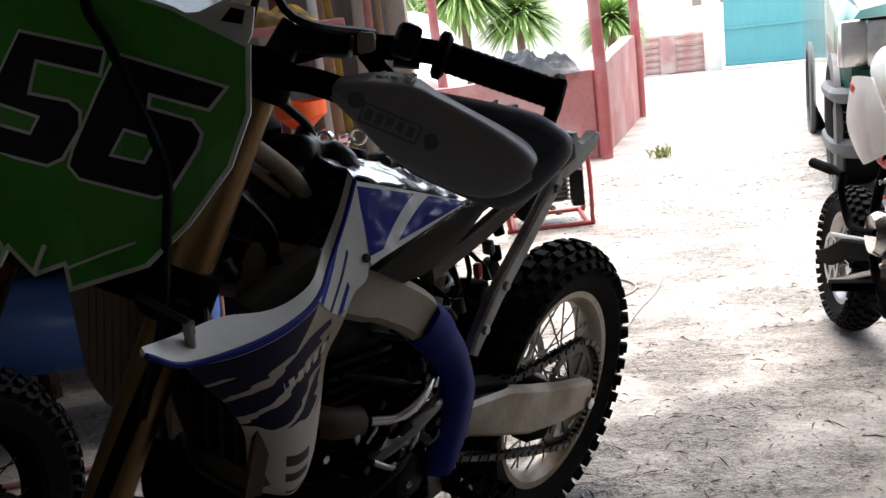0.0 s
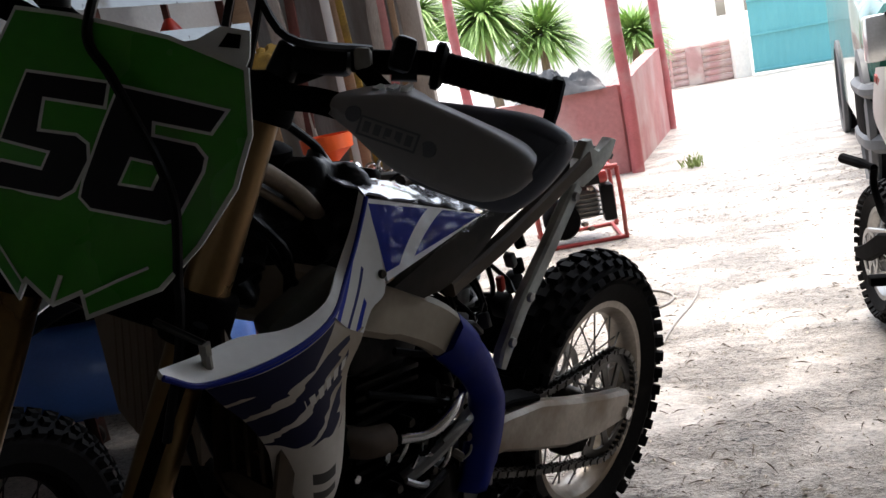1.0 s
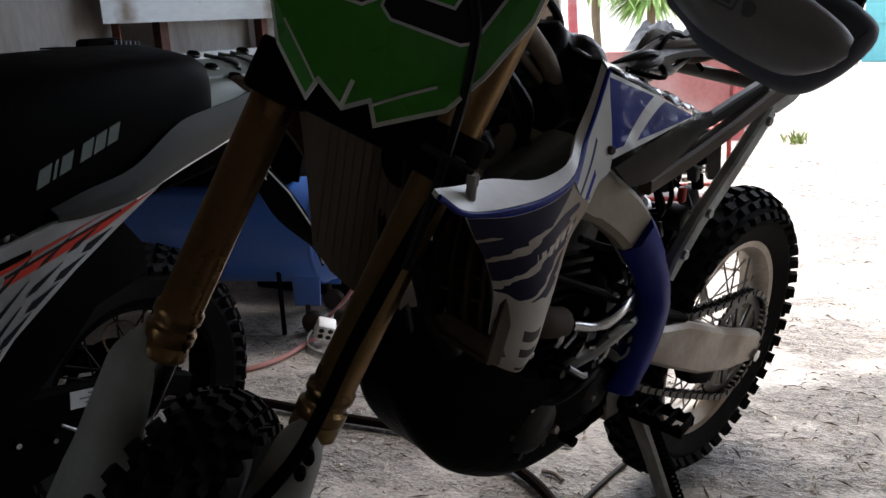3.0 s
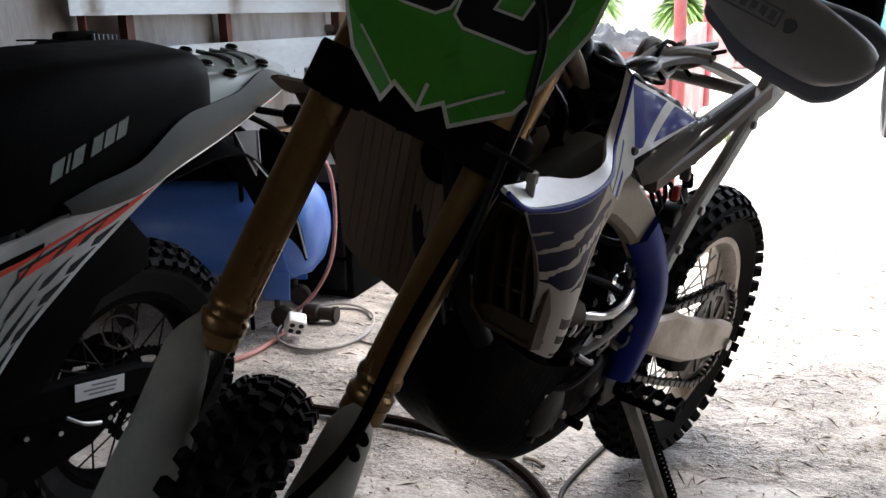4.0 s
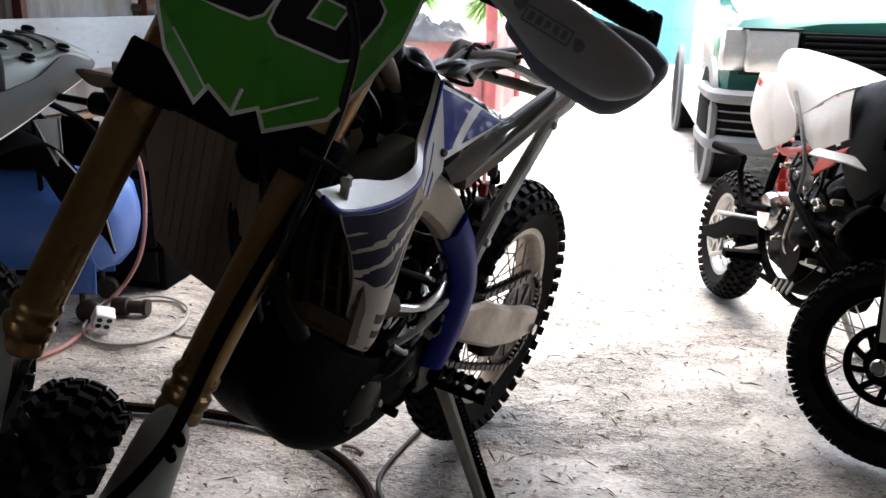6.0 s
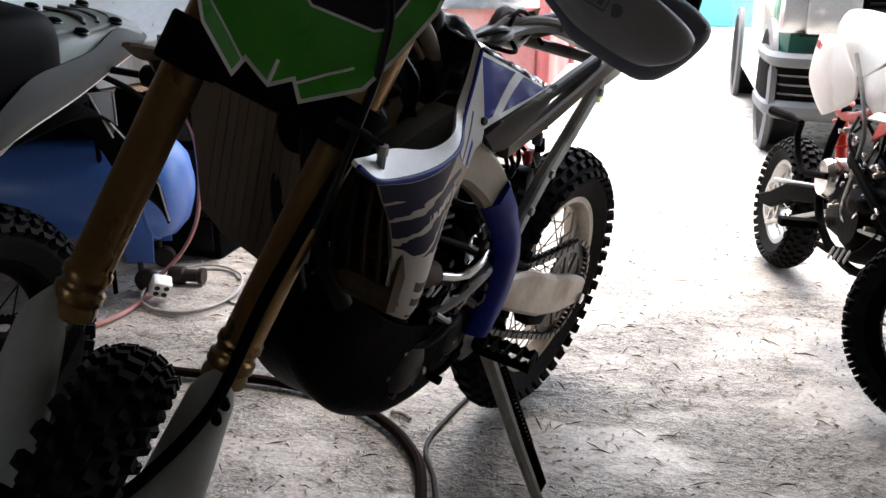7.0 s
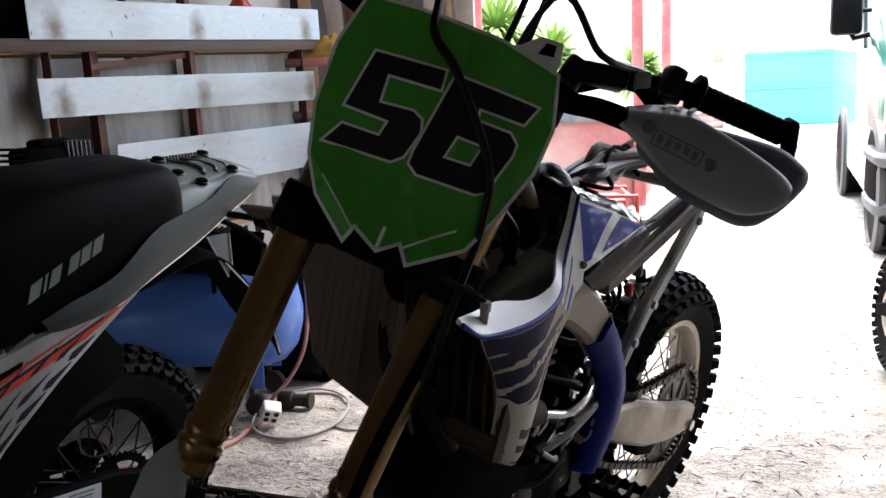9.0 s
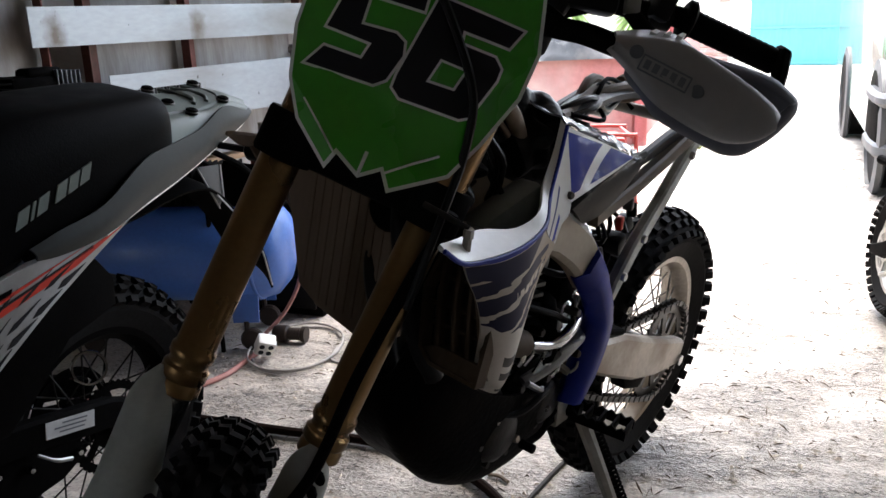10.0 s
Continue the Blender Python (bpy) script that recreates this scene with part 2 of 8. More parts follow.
    red_post=mat("red painted pole", (0.40, 0.10, 0.10), 0.7, var=0.2, scale=5, bump=0.2, dirt=(0.45, 0.25, 0.23), dirt_at=0.62),
    log=mat("pale red fence log", (0.5, 0.28, 0.25), 0.85, var=0.2, scale=4, bump=0.3, dirt=(0.6, 0.48, 0.42), dirt_at=0.55, rand=0.2),
    teal=mat("teal sheet gate", (0.12, 0.40, 0.42), 0.5, 0.0, var=0.08, scale=2, bump=0.05),
    stone=mat("pale rendered wall", (0.82, 0.78, 0.70), 0.9, var=0.1, scale=1.3, grain=20, bump=0.3),
    leaf=mat("yucca leaf", (0.26, 0.40, 0.11), 0.45, var=0.35, scale=6, bump=0.05),
    bark=mat("yucca stem", (0.2, 0.15, 0.1), 0.9, var=0.3, bump=0.4),
    van_green=mat("dark green van paint", (0.025, 0.13, 0.10), 0.22, 0.2, var=0.06, scale=3, bump=0.0, coat=0.6, dirt=(0.1, 0.16, 0.13), dirt_at=0.7),
    bumper=mat("grey bumper plastic", (0.085, 0.09, 0.095), 0.55, var=0.12, bump=0.06, dirt=(0.22, 0.21, 0.2), dirt_at=0.65),
    lens=mat("headlamp lens", (0.6, 0.62, 0.62), 0.08, 0.5, var=0.12, scale=30, bump=0.1, coat=0.8),
    glass=mat("dark glass", (0.02, 0.025, 0.025), 0.05, 0.0, var=0.05, bump=0.0, spec=0.8),
    yellow=mat("yellow rag", (0.30, 0.18, 0.025), 0.85, var=0.3, scale=12, bump=0.2, dirt=(0.1, 0.07, 0.03), dirt_at=0.58),
    fibre=mat("dark fibre", (0.15, 0.115, 0.085), 0.9, var=0.4, scale=3, grain=9, bump=0.0),
    shaving=mat("pale shaving", (0.62, 0.55, 0.45), 0.6, var=0.25, scale=3, grain=9, bump=0.0),
    chip=mat("debris flake", (0.26, 0.21, 0.16), 0.9, var=0.4, scale=3, grain=9, bump=0.1),
    grass=mat("weed", (0.24, 0.30, 0.10), 0.8, var=0.3, bump=0.0),
)


def film_mat(name, gloss):
    """Clear crumpled plastic film: mostly see-through, with a wrinkled shine."""
    m = mat(name, (0.8, 0.82, 0.84), 0.2)
    n, ln = m.node_tree.nodes, m.node_tree.links
    mixer, clear, shine, nz, b = (n.new(k) for k in ("ShaderNodeMixShader", "ShaderNodeBsdfTransparent", "ShaderNodeBsdfGlossy", "ShaderNodeTexNoise", "ShaderNodeBump"))
    mixer.inputs["Fac"].default_value = gloss
    shine.inputs["Roughness"].default_value = 0.07
    nz.inputs["Scale"].default_value, nz.inputs["Detail"].default_value, nz.inputs["Distortion"].default_value = 8, 2, 1.5
    b.inputs["Strength"].default_value, b.inputs["Distance"].default_value = 1.0, 0.03
    tc = n.new("ShaderNodeTexCoord")
    ln.new(tc.outputs["Object"], nz.inputs["Vector"])
    ln.new(nz.outputs["Fac"], b.inputs["Height"])
    ln.new(b.outputs["Normal"], shine.inputs["Normal"])
    ln.new(clear.outputs[0], mixer.inputs[1])
    ln.new(shine.outputs[0], mixer.inputs[2])
    ln.new(mixer.outputs[0], n["Material Output"].inputs["Surface"])
    return m


M["film"] = film_mat("clear crumpled film", 0.02)
M["film_top"] = mat("milky crumpled film", (0.13, 0.14, 0.165), 0.22, var=0.4, scale=9, grain=30, bump=0.3, spec=0.5, coat=0.6)


def graphic(name, base, second, third, kind):
    """Printed sticker graphics laid out along the panel: u runs down the panel, v to the rear."""
    m = mat(name, base, 0.5, var=0.06, scale=9, bump=0.02, spec=0.08, dirt=(0.26, 0.21, 0.155) if kind == "shroud" else None, dirt_at=0.56)
    n, ln = m.node_tree.nodes, m.node_tree.links
    p = n["Principled BSDF"]
    uv = n.new("ShaderNodeUVMap")
    sep = n.new("ShaderNodeSeparateXYZ")
    ln.new(uv.outputs["UV"], sep.inputs[0])
    u, v = sep.outputs[0], sep.outputs[1]

    def op(kind, a, b=0.0):
        k = n.new("ShaderNodeMath")
        k.operation = kind
        for i, q in enumerate((a, b)):
            if isinstance(q, (int, float)):
                k.inputs[i].default_value = q
            else:
                ln.new(q, k.inputs[i])
        return k.outputs[0]

    def lay(mask, colour):
        mx = n.new("ShaderNodeMix")
        mx.data_type = "RGBA"
        src = p.inputs["Base Color"].links[0].from_socket
        ln.new(mask, mx.inputs["Factor"])
        ln.new(src, mx.inputs["A"])
        mx.inputs["B"].default_value = (*colour, 1)
        ln.new(mx.outputs["Result"], p.inputs["Base Color"])

    def both(*q):
        out = q[0]
        for k in q[1:]:
            out = op("MULTIPLY", out, k)
        return out

    def inside(x, lo, hi):
        return both(op("GREATER_THAN", x, lo), op("LESS_THAN", x, hi))

    if kind == "shroud":
        wob = n.new("ShaderNodeTexNoise")
        wob.inputs["Scale"].default_value, wob.inputs["Detail"].default_value = 3.0, 1.0
        mp = n.new("ShaderNodeMapping")
        mp.inputs["Scale"].default_value = (5.0, 1.1, 1)
        ln.new(uv.outputs["UV"], mp.inputs["Vector"])
        ln.new(mp.outputs["Vector"], wob.inputs["Vector"])
        w = op("MULTIPLY", op("SUBTRACT", wob.outputs["Fac"], 0.5), 0.13)
        slant = op("ADD", op("ADD", u, op("MULTIPLY", v, 0.34)), w)
        wave = op("SINE", op("MULTIPLY", slant, 46.0))
        upper = both(inside(op("ADD", u, op("MULTIPLY", w, 1.2)), 0.17, 0.545), op("GREATER_THAN", wave, -0.62), op("LESS_THAN", op("ADD", v, op("MULTIPLY", w, 1.5)), 0.86))
        lay(upper, second)
        lay(both(inside(u, 0.05, 0.20), op("LESS_THAN", op("ADD", v, op("MULTIPLY", u, 1.6)), 0.86)), second)
        lay(both(inside(op("ADD", u, op("MULTIPLY", v, 0.10)), 0.355, 0.40), inside(v, 0.40, 0.85), op("GREATER_THAN", op("SINE", op("MULTIPLY", v, 70.0)), -0.3)), base)
        lay(inside(u, 0.0, 0.045), third)
        for lo, hi in ((0.645, 0.69), (0.725, 0.77), (0.885, 0.935)):
            lay(both(inside(op("SUBTRACT", u, op("MULTIPLY", v, 0.06)), lo, hi), inside(v, 0.36, 0.70)), (0.05, 0.045, 0.04))
    elif kind == "neck":
        st = op("ADD", u, op("MULTIPLY", v, 0.35))
        lay(both(inside(st, 0.16, 0.27), op("LESS_THAN", v, 0.75)), third)
        lay(both(inside(st, 0.50, 0.58), op("LESS_THAN", v, 0.5)), second)
        lay(both(inside(st, 0.76, 0.90), op("LESS_THAN", v, 0.3)), third)
    else:
        d = op("ADD", v, op("MULTIPLY", u, 0.42))
        lay(inside(d, 0.50, 0.64), second)
        lay(op("GREATER_THAN", u, 0.90), second)
        lay(op("LESS_THAN", u, 0.06), second)
    return m


M["shroud_print"] = graphic("white panel with navy slashes", (0.47, 0.43, 0.375), (0.010, 0.010, 0.030), (0.003, 0.015, 0.22), "shroud")
M["neck_print"] = graphic("white neck with blue streaks", (0.50, 0.49, 0.46), (0.010, 0.014, 0.09), (0.003, 0.015, 0.22), "neck")
M["side_print"] = graphic("blue panel with white slash", (0.003, 0.013, 0.20), (0.74, 0.74, 0.74), (0.7, 0.7, 0.7), "side")


def burnt_strip(z0, at):
    """Galvanised strip with soot round each weld, smeared upwards and broken up by noise."""
    m = mat("galvanised strip with weld burns", (0.33, 0.365, 0.40), 0.38, 0.4, var=0.12, scale=2.5, grain=40, bump=0.10, dirt=(0.17, 0.15, 0.135), dirt_at=0.66, stretch=(0.6, 1, 1.6))
    n, ln = m.node_tree.nodes, m.node_tree.links
    p = n["Principled BSDF"]
    tc = n.new("ShaderNodeTexCoord")
    nz = n.new("ShaderNodeTexNoise")
    nz.inputs["Scale"].default_value, nz.inputs["Detail"].default_value = 28, 5
    ln.new(tc.outputs["Object"], nz.inputs["Vector"])
    out = p.inputs["Base Color"].links[0].from_socket
    for k, sx in enumerate(at):
        d = n.new("ShaderNodeVectorMath")
        d.operation = "SUBTRACT"
        ln.new(tc.outputs["Object"], d.inputs[0])
        d.inputs[1].default_value = (sx, 0, z0 + 0.035)
        e = n.new("ShaderNodeVectorMath")
        e.operation = "MULTIPLY"
        ln.new(d.outputs[0], e.inputs[0])
        e.inputs[1].default_value = (1.0, 0, 0.55)
        f = n.new("ShaderNodeVectorMath")
        f.operation = "LENGTH"
        ln.new(e.outputs[0], f.inputs[0])
        a = n.new("ShaderNodeMath")
        a.operation = "MULTIPLY_ADD"
        a.inputs[1].default_value = 0.05
        ln.new(nz.outputs["Fac"], a.inputs[0])
        ln.new(f.outputs["Value"], a.inputs[2])
        r = n.new("ShaderNodeMapRange")
        r.inputs["From Min"].default_value, r.inputs["From Max"].default_value = 0.030, 0.075
        r.inputs["To Min"].default_value, r.inputs["To Max"].default_value = 0.92, 0.0
        ln.new(a.outputs[0], r.inputs["Value"])
        mx = n.new("ShaderNodeMix")
        mx.data_type = "RGBA"
        ln.new(r.outputs["Result"], mx.inputs["Factor"])
        ln.new(out, mx.inputs["A"])
        mx.inputs["B"].default_value = (0.10, 0.078, 0.058, 1)
        out = mx.outputs["Result"]
    # dark scuffs and drips
    sp = n.new("ShaderNodeTexNoise")
    sp.inputs["Scale"].default_value, sp.inputs["Detail"].default_value = 24, 2
    sv = n.new("ShaderNodeMapping")
    sv.inputs["Scale"].default_value, sv.inputs["Location"].default_value = (1.2, 1, 0.8), (z0 * 7, 0, 0)
    ln.new(tc.outputs["Object"], sv.inputs["Vector"])
    ln.new(sv.outputs["Vector"], sp.inputs["Vector"])
    sr = n.new("ShaderNodeMapRange")
    sr.inputs["From Min"].default_value, sr.inputs["From Max"].default_value, sr.inputs["To Max"].default_value = 0.69, 0.73, 0.85
    ln.new(sp.outputs["Fac"], sr.inputs["Value"])
    sm = n.new("ShaderNodeMix")
    sm.data_type = "RGBA"
    ln.new(sr.outputs["Result"], sm.inputs["Factor"])
    ln.new(out, sm.inputs["A"])
    sm.inputs["B"].default_value = (0.05, 0.045, 0.045, 1)
    out = sm.outputs["Result"]
    ln.new(out, p.inputs["Base Color"])
    return m


# ---- mesh helpers ----
def link_mesh(name, bm, materials, parent=None, label="", m=None, sharp=38):
    me = bpy.data.meshes.new(name)
    bmesh.ops.recalc_face_normals(bm, faces=bm.faces)
    bm.to_mesh(me)
    bm.free()
    for k in materials if isinstance(materials, (list, tuple)) else [materials]:
        me.materials.append(M[k])
    me.polygons.foreach_set("use_smooth", [True] * len(me.polygons))
    me.set_sharp_from_angle(angle=radians(sharp))
    ob = new(name, me)
    if parent is not None:
        ob.parent = parent
    if m is not None:
        ob.matrix_basis = m
    if label:
        tagged(ob, label)
    return ob


def part(name, bm, material, parent, label="", m=None, sharp=38):
    return link_mesh(name, bm, material, parent, label, m, sharp)


def thing(name, m, label, category, group="", kind=""):
    ob = new(name)
    ob.empty_display_size = 0.1
    ob.matrix_basis = m
    return tagged(ob, label, category, group, kind)


def again(ob, m, parent):
    """The same part once more, on the same mesh, at another pose."""
    o = new(ob.name.split(".")[0], ob.data)
    o.parent, o.matrix_basis = parent, m
    return o


def V(*a):
    return Vector(a)


def smooth_path(pts, n=6):
    """A Catmull-Rom curve through the points."""
    P = [Vector(p) for p in pts]
    P = [2 * P[0] - P[1]] + P + [2 * P[-1] - P[-2]]
    out = []
    for i in range(1, len(P) - 2):
        a, b, c, d = P[i - 1:i + 3]
        for k in range(n):
            t = k / n
            out.append(0.5 * (2 * b + (c - a) * t + (2 * a - 5 * b + 4 * c - d) * t * t + (3 * b - a - 3 * c + d) * t ** 3))
    return out + [P[-2]]


def tube(bm, pts, r, seg=10, mi=0, cap=True, flat=1.0, up=None):
    """A round (or, with flat, oval) tube along the points; r is one radius or one for each point."""
    P = [Vector(p) for p in pts]
    R = r if isinstance(r, (list, tuple)) else [r] * len(P)
    rings, nrm = [], None
    for i, p in enumerate(P):
        d = (P[min(i + 1, len(P) - 1)] - P[max(i - 1, 0)]).normalized()
        if nrm is None:
            a = Vector(up) if up else (V(0, 0, 1) if abs(d.z) < 0.9 else V(1, 0, 0))
            nrm = (a - d * a.dot(d)).normalized()
        else:
            nrm = (nrm - d * nrm.dot(d)).normalized()
        bi = d.cross(nrm)
        rings.append([bm.verts.new(p + R[i] * (math.cos(2 * math.pi * k / seg) * nrm + flat * math.sin(2 * math.pi * k / seg) * bi)) for k in range(seg)])
    for a, b in zip(rings, rings[1:]):
        for k in range(seg):
            bm.faces.new((a[k], a[(k + 1) % seg], b[(k + 1) % seg], b[k])).material_index = mi
    if cap:
        bm.faces.new(rings[0]).material_index = mi
        bm.faces.new(rings[-1]).material_index = mi


def beam(bm, pts, w, h, side=(0, 1, 0), bev=0.2, mi=0):
    """A rounded box section swept along the points: h across the path, w along side. w and h may be lists."""
    P, s = [Vector(p) for p in pts], Vector(side).normalized()
    Wd = w if isinstance(w, (list, tuple)) else [w] * len(P)
    Hd = h if isinstance(h, (list, tuple)) else [h] * len(P)
    rings = []
    for i, p in enumerate(P):
        d = (P[min(i + 1, len(P) - 1)] - P[max(i - 1, 0)]).normalized()
        q = s.cross(d).normalized()
        a, b = Wd[i] / 2, Hd[i] / 2
        c = bev * min(Wd[i], Hd[i])
        ring = []
        for x, y in ((a, b - c), (a - c, b), (c - a, b), (-a, b - c), (-a, c - b), (c - a, -b), (a - c, -b), (a, c - b)):
            ring.append(bm.verts.new(p + s * x + q * y))
        rings.append(ring)
    for a, b in zip(rings, rings[1:]):
        for k in range(8):
            bm.faces.new((a[k], a[(k + 1) % 8], b[(k + 1) % 8], b[k])).material_index = mi
    bm.faces.new(rings[0]).material_index = mi
    bm.faces.new(rings[-1]).material_index = mi


def box(bm, c, s, rot=(0, 0, 0), bev=0.0, mi=0, m=None):
    mm = m if m is not None else pose(*c, *rot)
    r = bmesh.ops.create_cube(bm, size=1.0, matrix=mm @ Matrix.Diagonal((*s, 1)))
    faces = list({f for v in r["verts"] for f in v.link_faces})
    for f in faces:
        f.material_index = mi
    if bev:
        edges = list({e for f in faces for e in f.edges})
        bmesh.ops.bevel(bm, geom=edges, offset=bev, segments=2, affect="EDGES", profile=0.5, material=mi)


def prism(bm, pts, o, ax, ay, depth, mi=0, bev=0.0):
    """A flat piece: the outline pts in the plane of ax and ay at o, as thick as the vector depth."""
    o, ax, ay, dz = Vector(o), Vector(ax), Vector(ay), Vector(depth)
    a = [bm.verts.new(o + ax * x + ay * y) for x, y in pts]
    b = [bm.verts.new(v.co + dz) for v in a]
    n, faces = len(a), []
    faces.append(bm.faces.new(a))
    faces.append(bm.faces.new(b[::-1]))
    for k in range(n):
        faces.append(bm.faces.new((a[k], b[k], b[(k + 1) % n], a[(k + 1) % n])))
    for f in faces:
        f.material_index = mi
    if bev:
        bmesh.ops.bevel(bm, geom=list(faces[1].edges), offset=bev, segments=2, affect="EDGES", profile=0.5, material=mi)


def lathe(bm, prof, o, axis, seg=24, mi=0, closed=False):
    """Turns the profile of (radius, height) round the axis through o."""
    o, d = Vector(o), Vector(axis).normalized()
    a = V(0, 0, 1) if abs(d.z) < 0.9 else V(1, 0, 0)
    u = (a - d * a.dot(d)).normalized()
    w = d.cross(u)
    rings = []
    for r, h in prof:
        if r < 1e-6:
            rings.append([bm.verts.new(o + d * h)])
        else:
            rings.append([bm.verts.new(o + d * h + r * (math.cos(2 * math.pi * k / seg) * u + math.sin(2 * math.pi * k / seg) * w)) for k in range(seg)])
    pairs = list(zip(rings, rings[1:])) + ([(rings[-1], rings[0])] if closed else [])
    for p, q in pairs:
        for k in range(seg):
            l = (k + 1) % seg
            if len(p) == 1 and len(q) > 1:
                bm.faces.new((p[0], q[l], q[k])).material_index = mi
            elif len(q) == 1 and len(p) > 1:
                bm.faces.new((p[k], p[l], q[0])).material_index = mi
            elif len(p) > 1:
                bm.faces.new((p[k], p[l], q[l], q[k])).material_index = mi
    if not closed:
        for r in (rings[0], rings[-1]):
            if len(r) > 2:
                bm.faces.new(r).material_index = mi


def sheet(bm, rows, thick, mi=0, colour=None):
    """A curved sheet through rows of points, with thickness; colour(u, v) gives the face's material slot."""
    R = [[Vector(p) for p in row] for row in rows]
    nr, nc = len(R), len(R[0])
    uv = bm.loops.layers.uv.verify()
    N = []
    for i in range(nr):
        N.append([])
        for j in range(nc):
            du = R[min(i + 1, nr - 1)][j] - R[max(i - 1, 0)][j]
            dv = R[i][min(j + 1, nc - 1)] - R[i][max(j - 1, 0)]
            k = du.cross(dv)
            N[-1].append(k.normalized() if k.length > 1e-9 else V(0, 0, 1))
    A = [[bm.verts.new(R[i][j]) for j in range(nc)] for i in range(nr)]
    B = [[bm.verts.new(R[i][j] - N[i][j] * thick) for j in range(nc)] for i in range(nr)]
    for i in range(nr - 1):
        for j in range(nc - 1):
            k = colour((i + 0.5) / (nr - 1), (j + 0.5) / (nc - 1)) if colour else mi
            f = bm.faces.new((A[i][j], A[i][j + 1], A[i + 1][j + 1], A[i + 1][j]))
            f.material_index = k
            for lp, (p, q) in zip(f.loops, ((i, j), (i, j + 1), (i + 1, j + 1), (i + 1, j))):
                lp[uv].uv = (p / (nr - 1), q / (nc - 1))
            bm.faces.new((B[i][j], B[i + 1][j], B[i + 1][j + 1], B[i][j + 1])).material_index = mi
    for i in range(nr - 1):
        for j in (0, nc - 1):
            bm.faces.new((A[i][j], A[i + 1][j], B[i + 1][j], B[i][j])).material_index = mi
    for j in range(nc - 1):
        for i in (0, nr - 1):
            bm.faces.new((A[i][j], B[i][j], B[i][j + 1], A[i][j + 1])).material_index = mi


def refine(rows, nu, nv):
    """Resamples rows of points smoothly to nu steps between rows and nv between columns."""
    R = [smooth_path(r, nv) for r in rows]
    cols = [smooth_path([r[j] for r in R], nu) for j in range(len(R[0]))]
    return [[cols[j][i] for j in range(len(cols))] for i in range(len(cols[0]))]


def blob(bm, c, r, seed=0, rough=0.2, sub=3, mi=0):
    """An uneven rounded lump."""
    ret = bmesh.ops.create_icosphere(bm, subdivisions=sub, radius=1.0)
    for v in ret["verts"]:
        k = 1 + rough * noise.noise(v.co * 2.1 + V(seed * 3.7, seed, 0))
        v.co = Vector(c) + Vector((v.co.x * r[0] * k, v.co.y * r[1] * k, v.co.z * r[2] * k))
        for f in v.link_faces:
            f.material_index = mi


# ---- wheels ----
def tyre_mesh(bm, R, rr, w, lift=0.012):
    """The carcass of a tyre about the y axis."""
    c = R - lift
    h = c - rr
    prof = []
    for k in range(13):
        a = math.pi * k / 12
        prof.append((rr + h * (0.08 + 0.92 * math.sin(a) ** 0.75) if 0 < k < 12 else rr, -0.5 * w * (math.cos(a) * (1 + 0.15 * math.sin(a)) if 0 < k < 12 else math.cos(a) * 0.72)))
    lathe(bm, prof, (0, 0, 0), (0, 1, 0), 56, closed=True)


def tread_mesh(bm, R, rr, w, rows, knob, lift=0.012, seed=1):
    """Tread blocks in staggered rows round the same tyre."""
    c = R - lift
    rng = random.Random(seed)
    for i in range(rows):
        even = i % 2 == 0
        for y, size, wide in (((0.0, 1.0, 0.26), (-0.34, 0.9, 0.17), (0.34, 0.9, 0.17)) if even else ((-0.19, 0.95, 0.20), (0.19, 0.95, 0.20), (-0.49, 1.1, 0.15), (0.49, 1.1, 0.15))):
            a = 2 * math.pi * i / rows
            base = c - lift * 0.25 - 1.6 * y * y * w * (c - rr) / 0.11
            kx, ky, kz = knob * size, w * wide, lift * 2.2
            m = Matrix.Rotation(a, 4, "Y") @ Matrix.Translation((0, y * w, base)) @ Matrix.Rotation(-y * 2.0, 4, "X")
            vs = []
            for x, y2, z in ((-1, -1, -1), (1, -1, -1), (1, 1, -1), (-1, 1, -1), (-1, -1, 1), (1, -1, 1), (1, 1, 1), (-1, 1, 1)):
                t = 0.84 if z > 0 else 1.0
                vs.append(bm.verts.new(m @ V(x * kx / 2 * t, y2 * ky / 2 * t, z * kz / 2 * (1 + 0.08 * rng.random()))))
            for f in ((0, 3, 2, 1), (4, 5, 6, 7), (0, 1, 5, 4), (1, 2, 6, 5), (2, 3, 7, 6), (3, 0, 4, 7)):
                bm.faces.new([vs[q] for q in f])


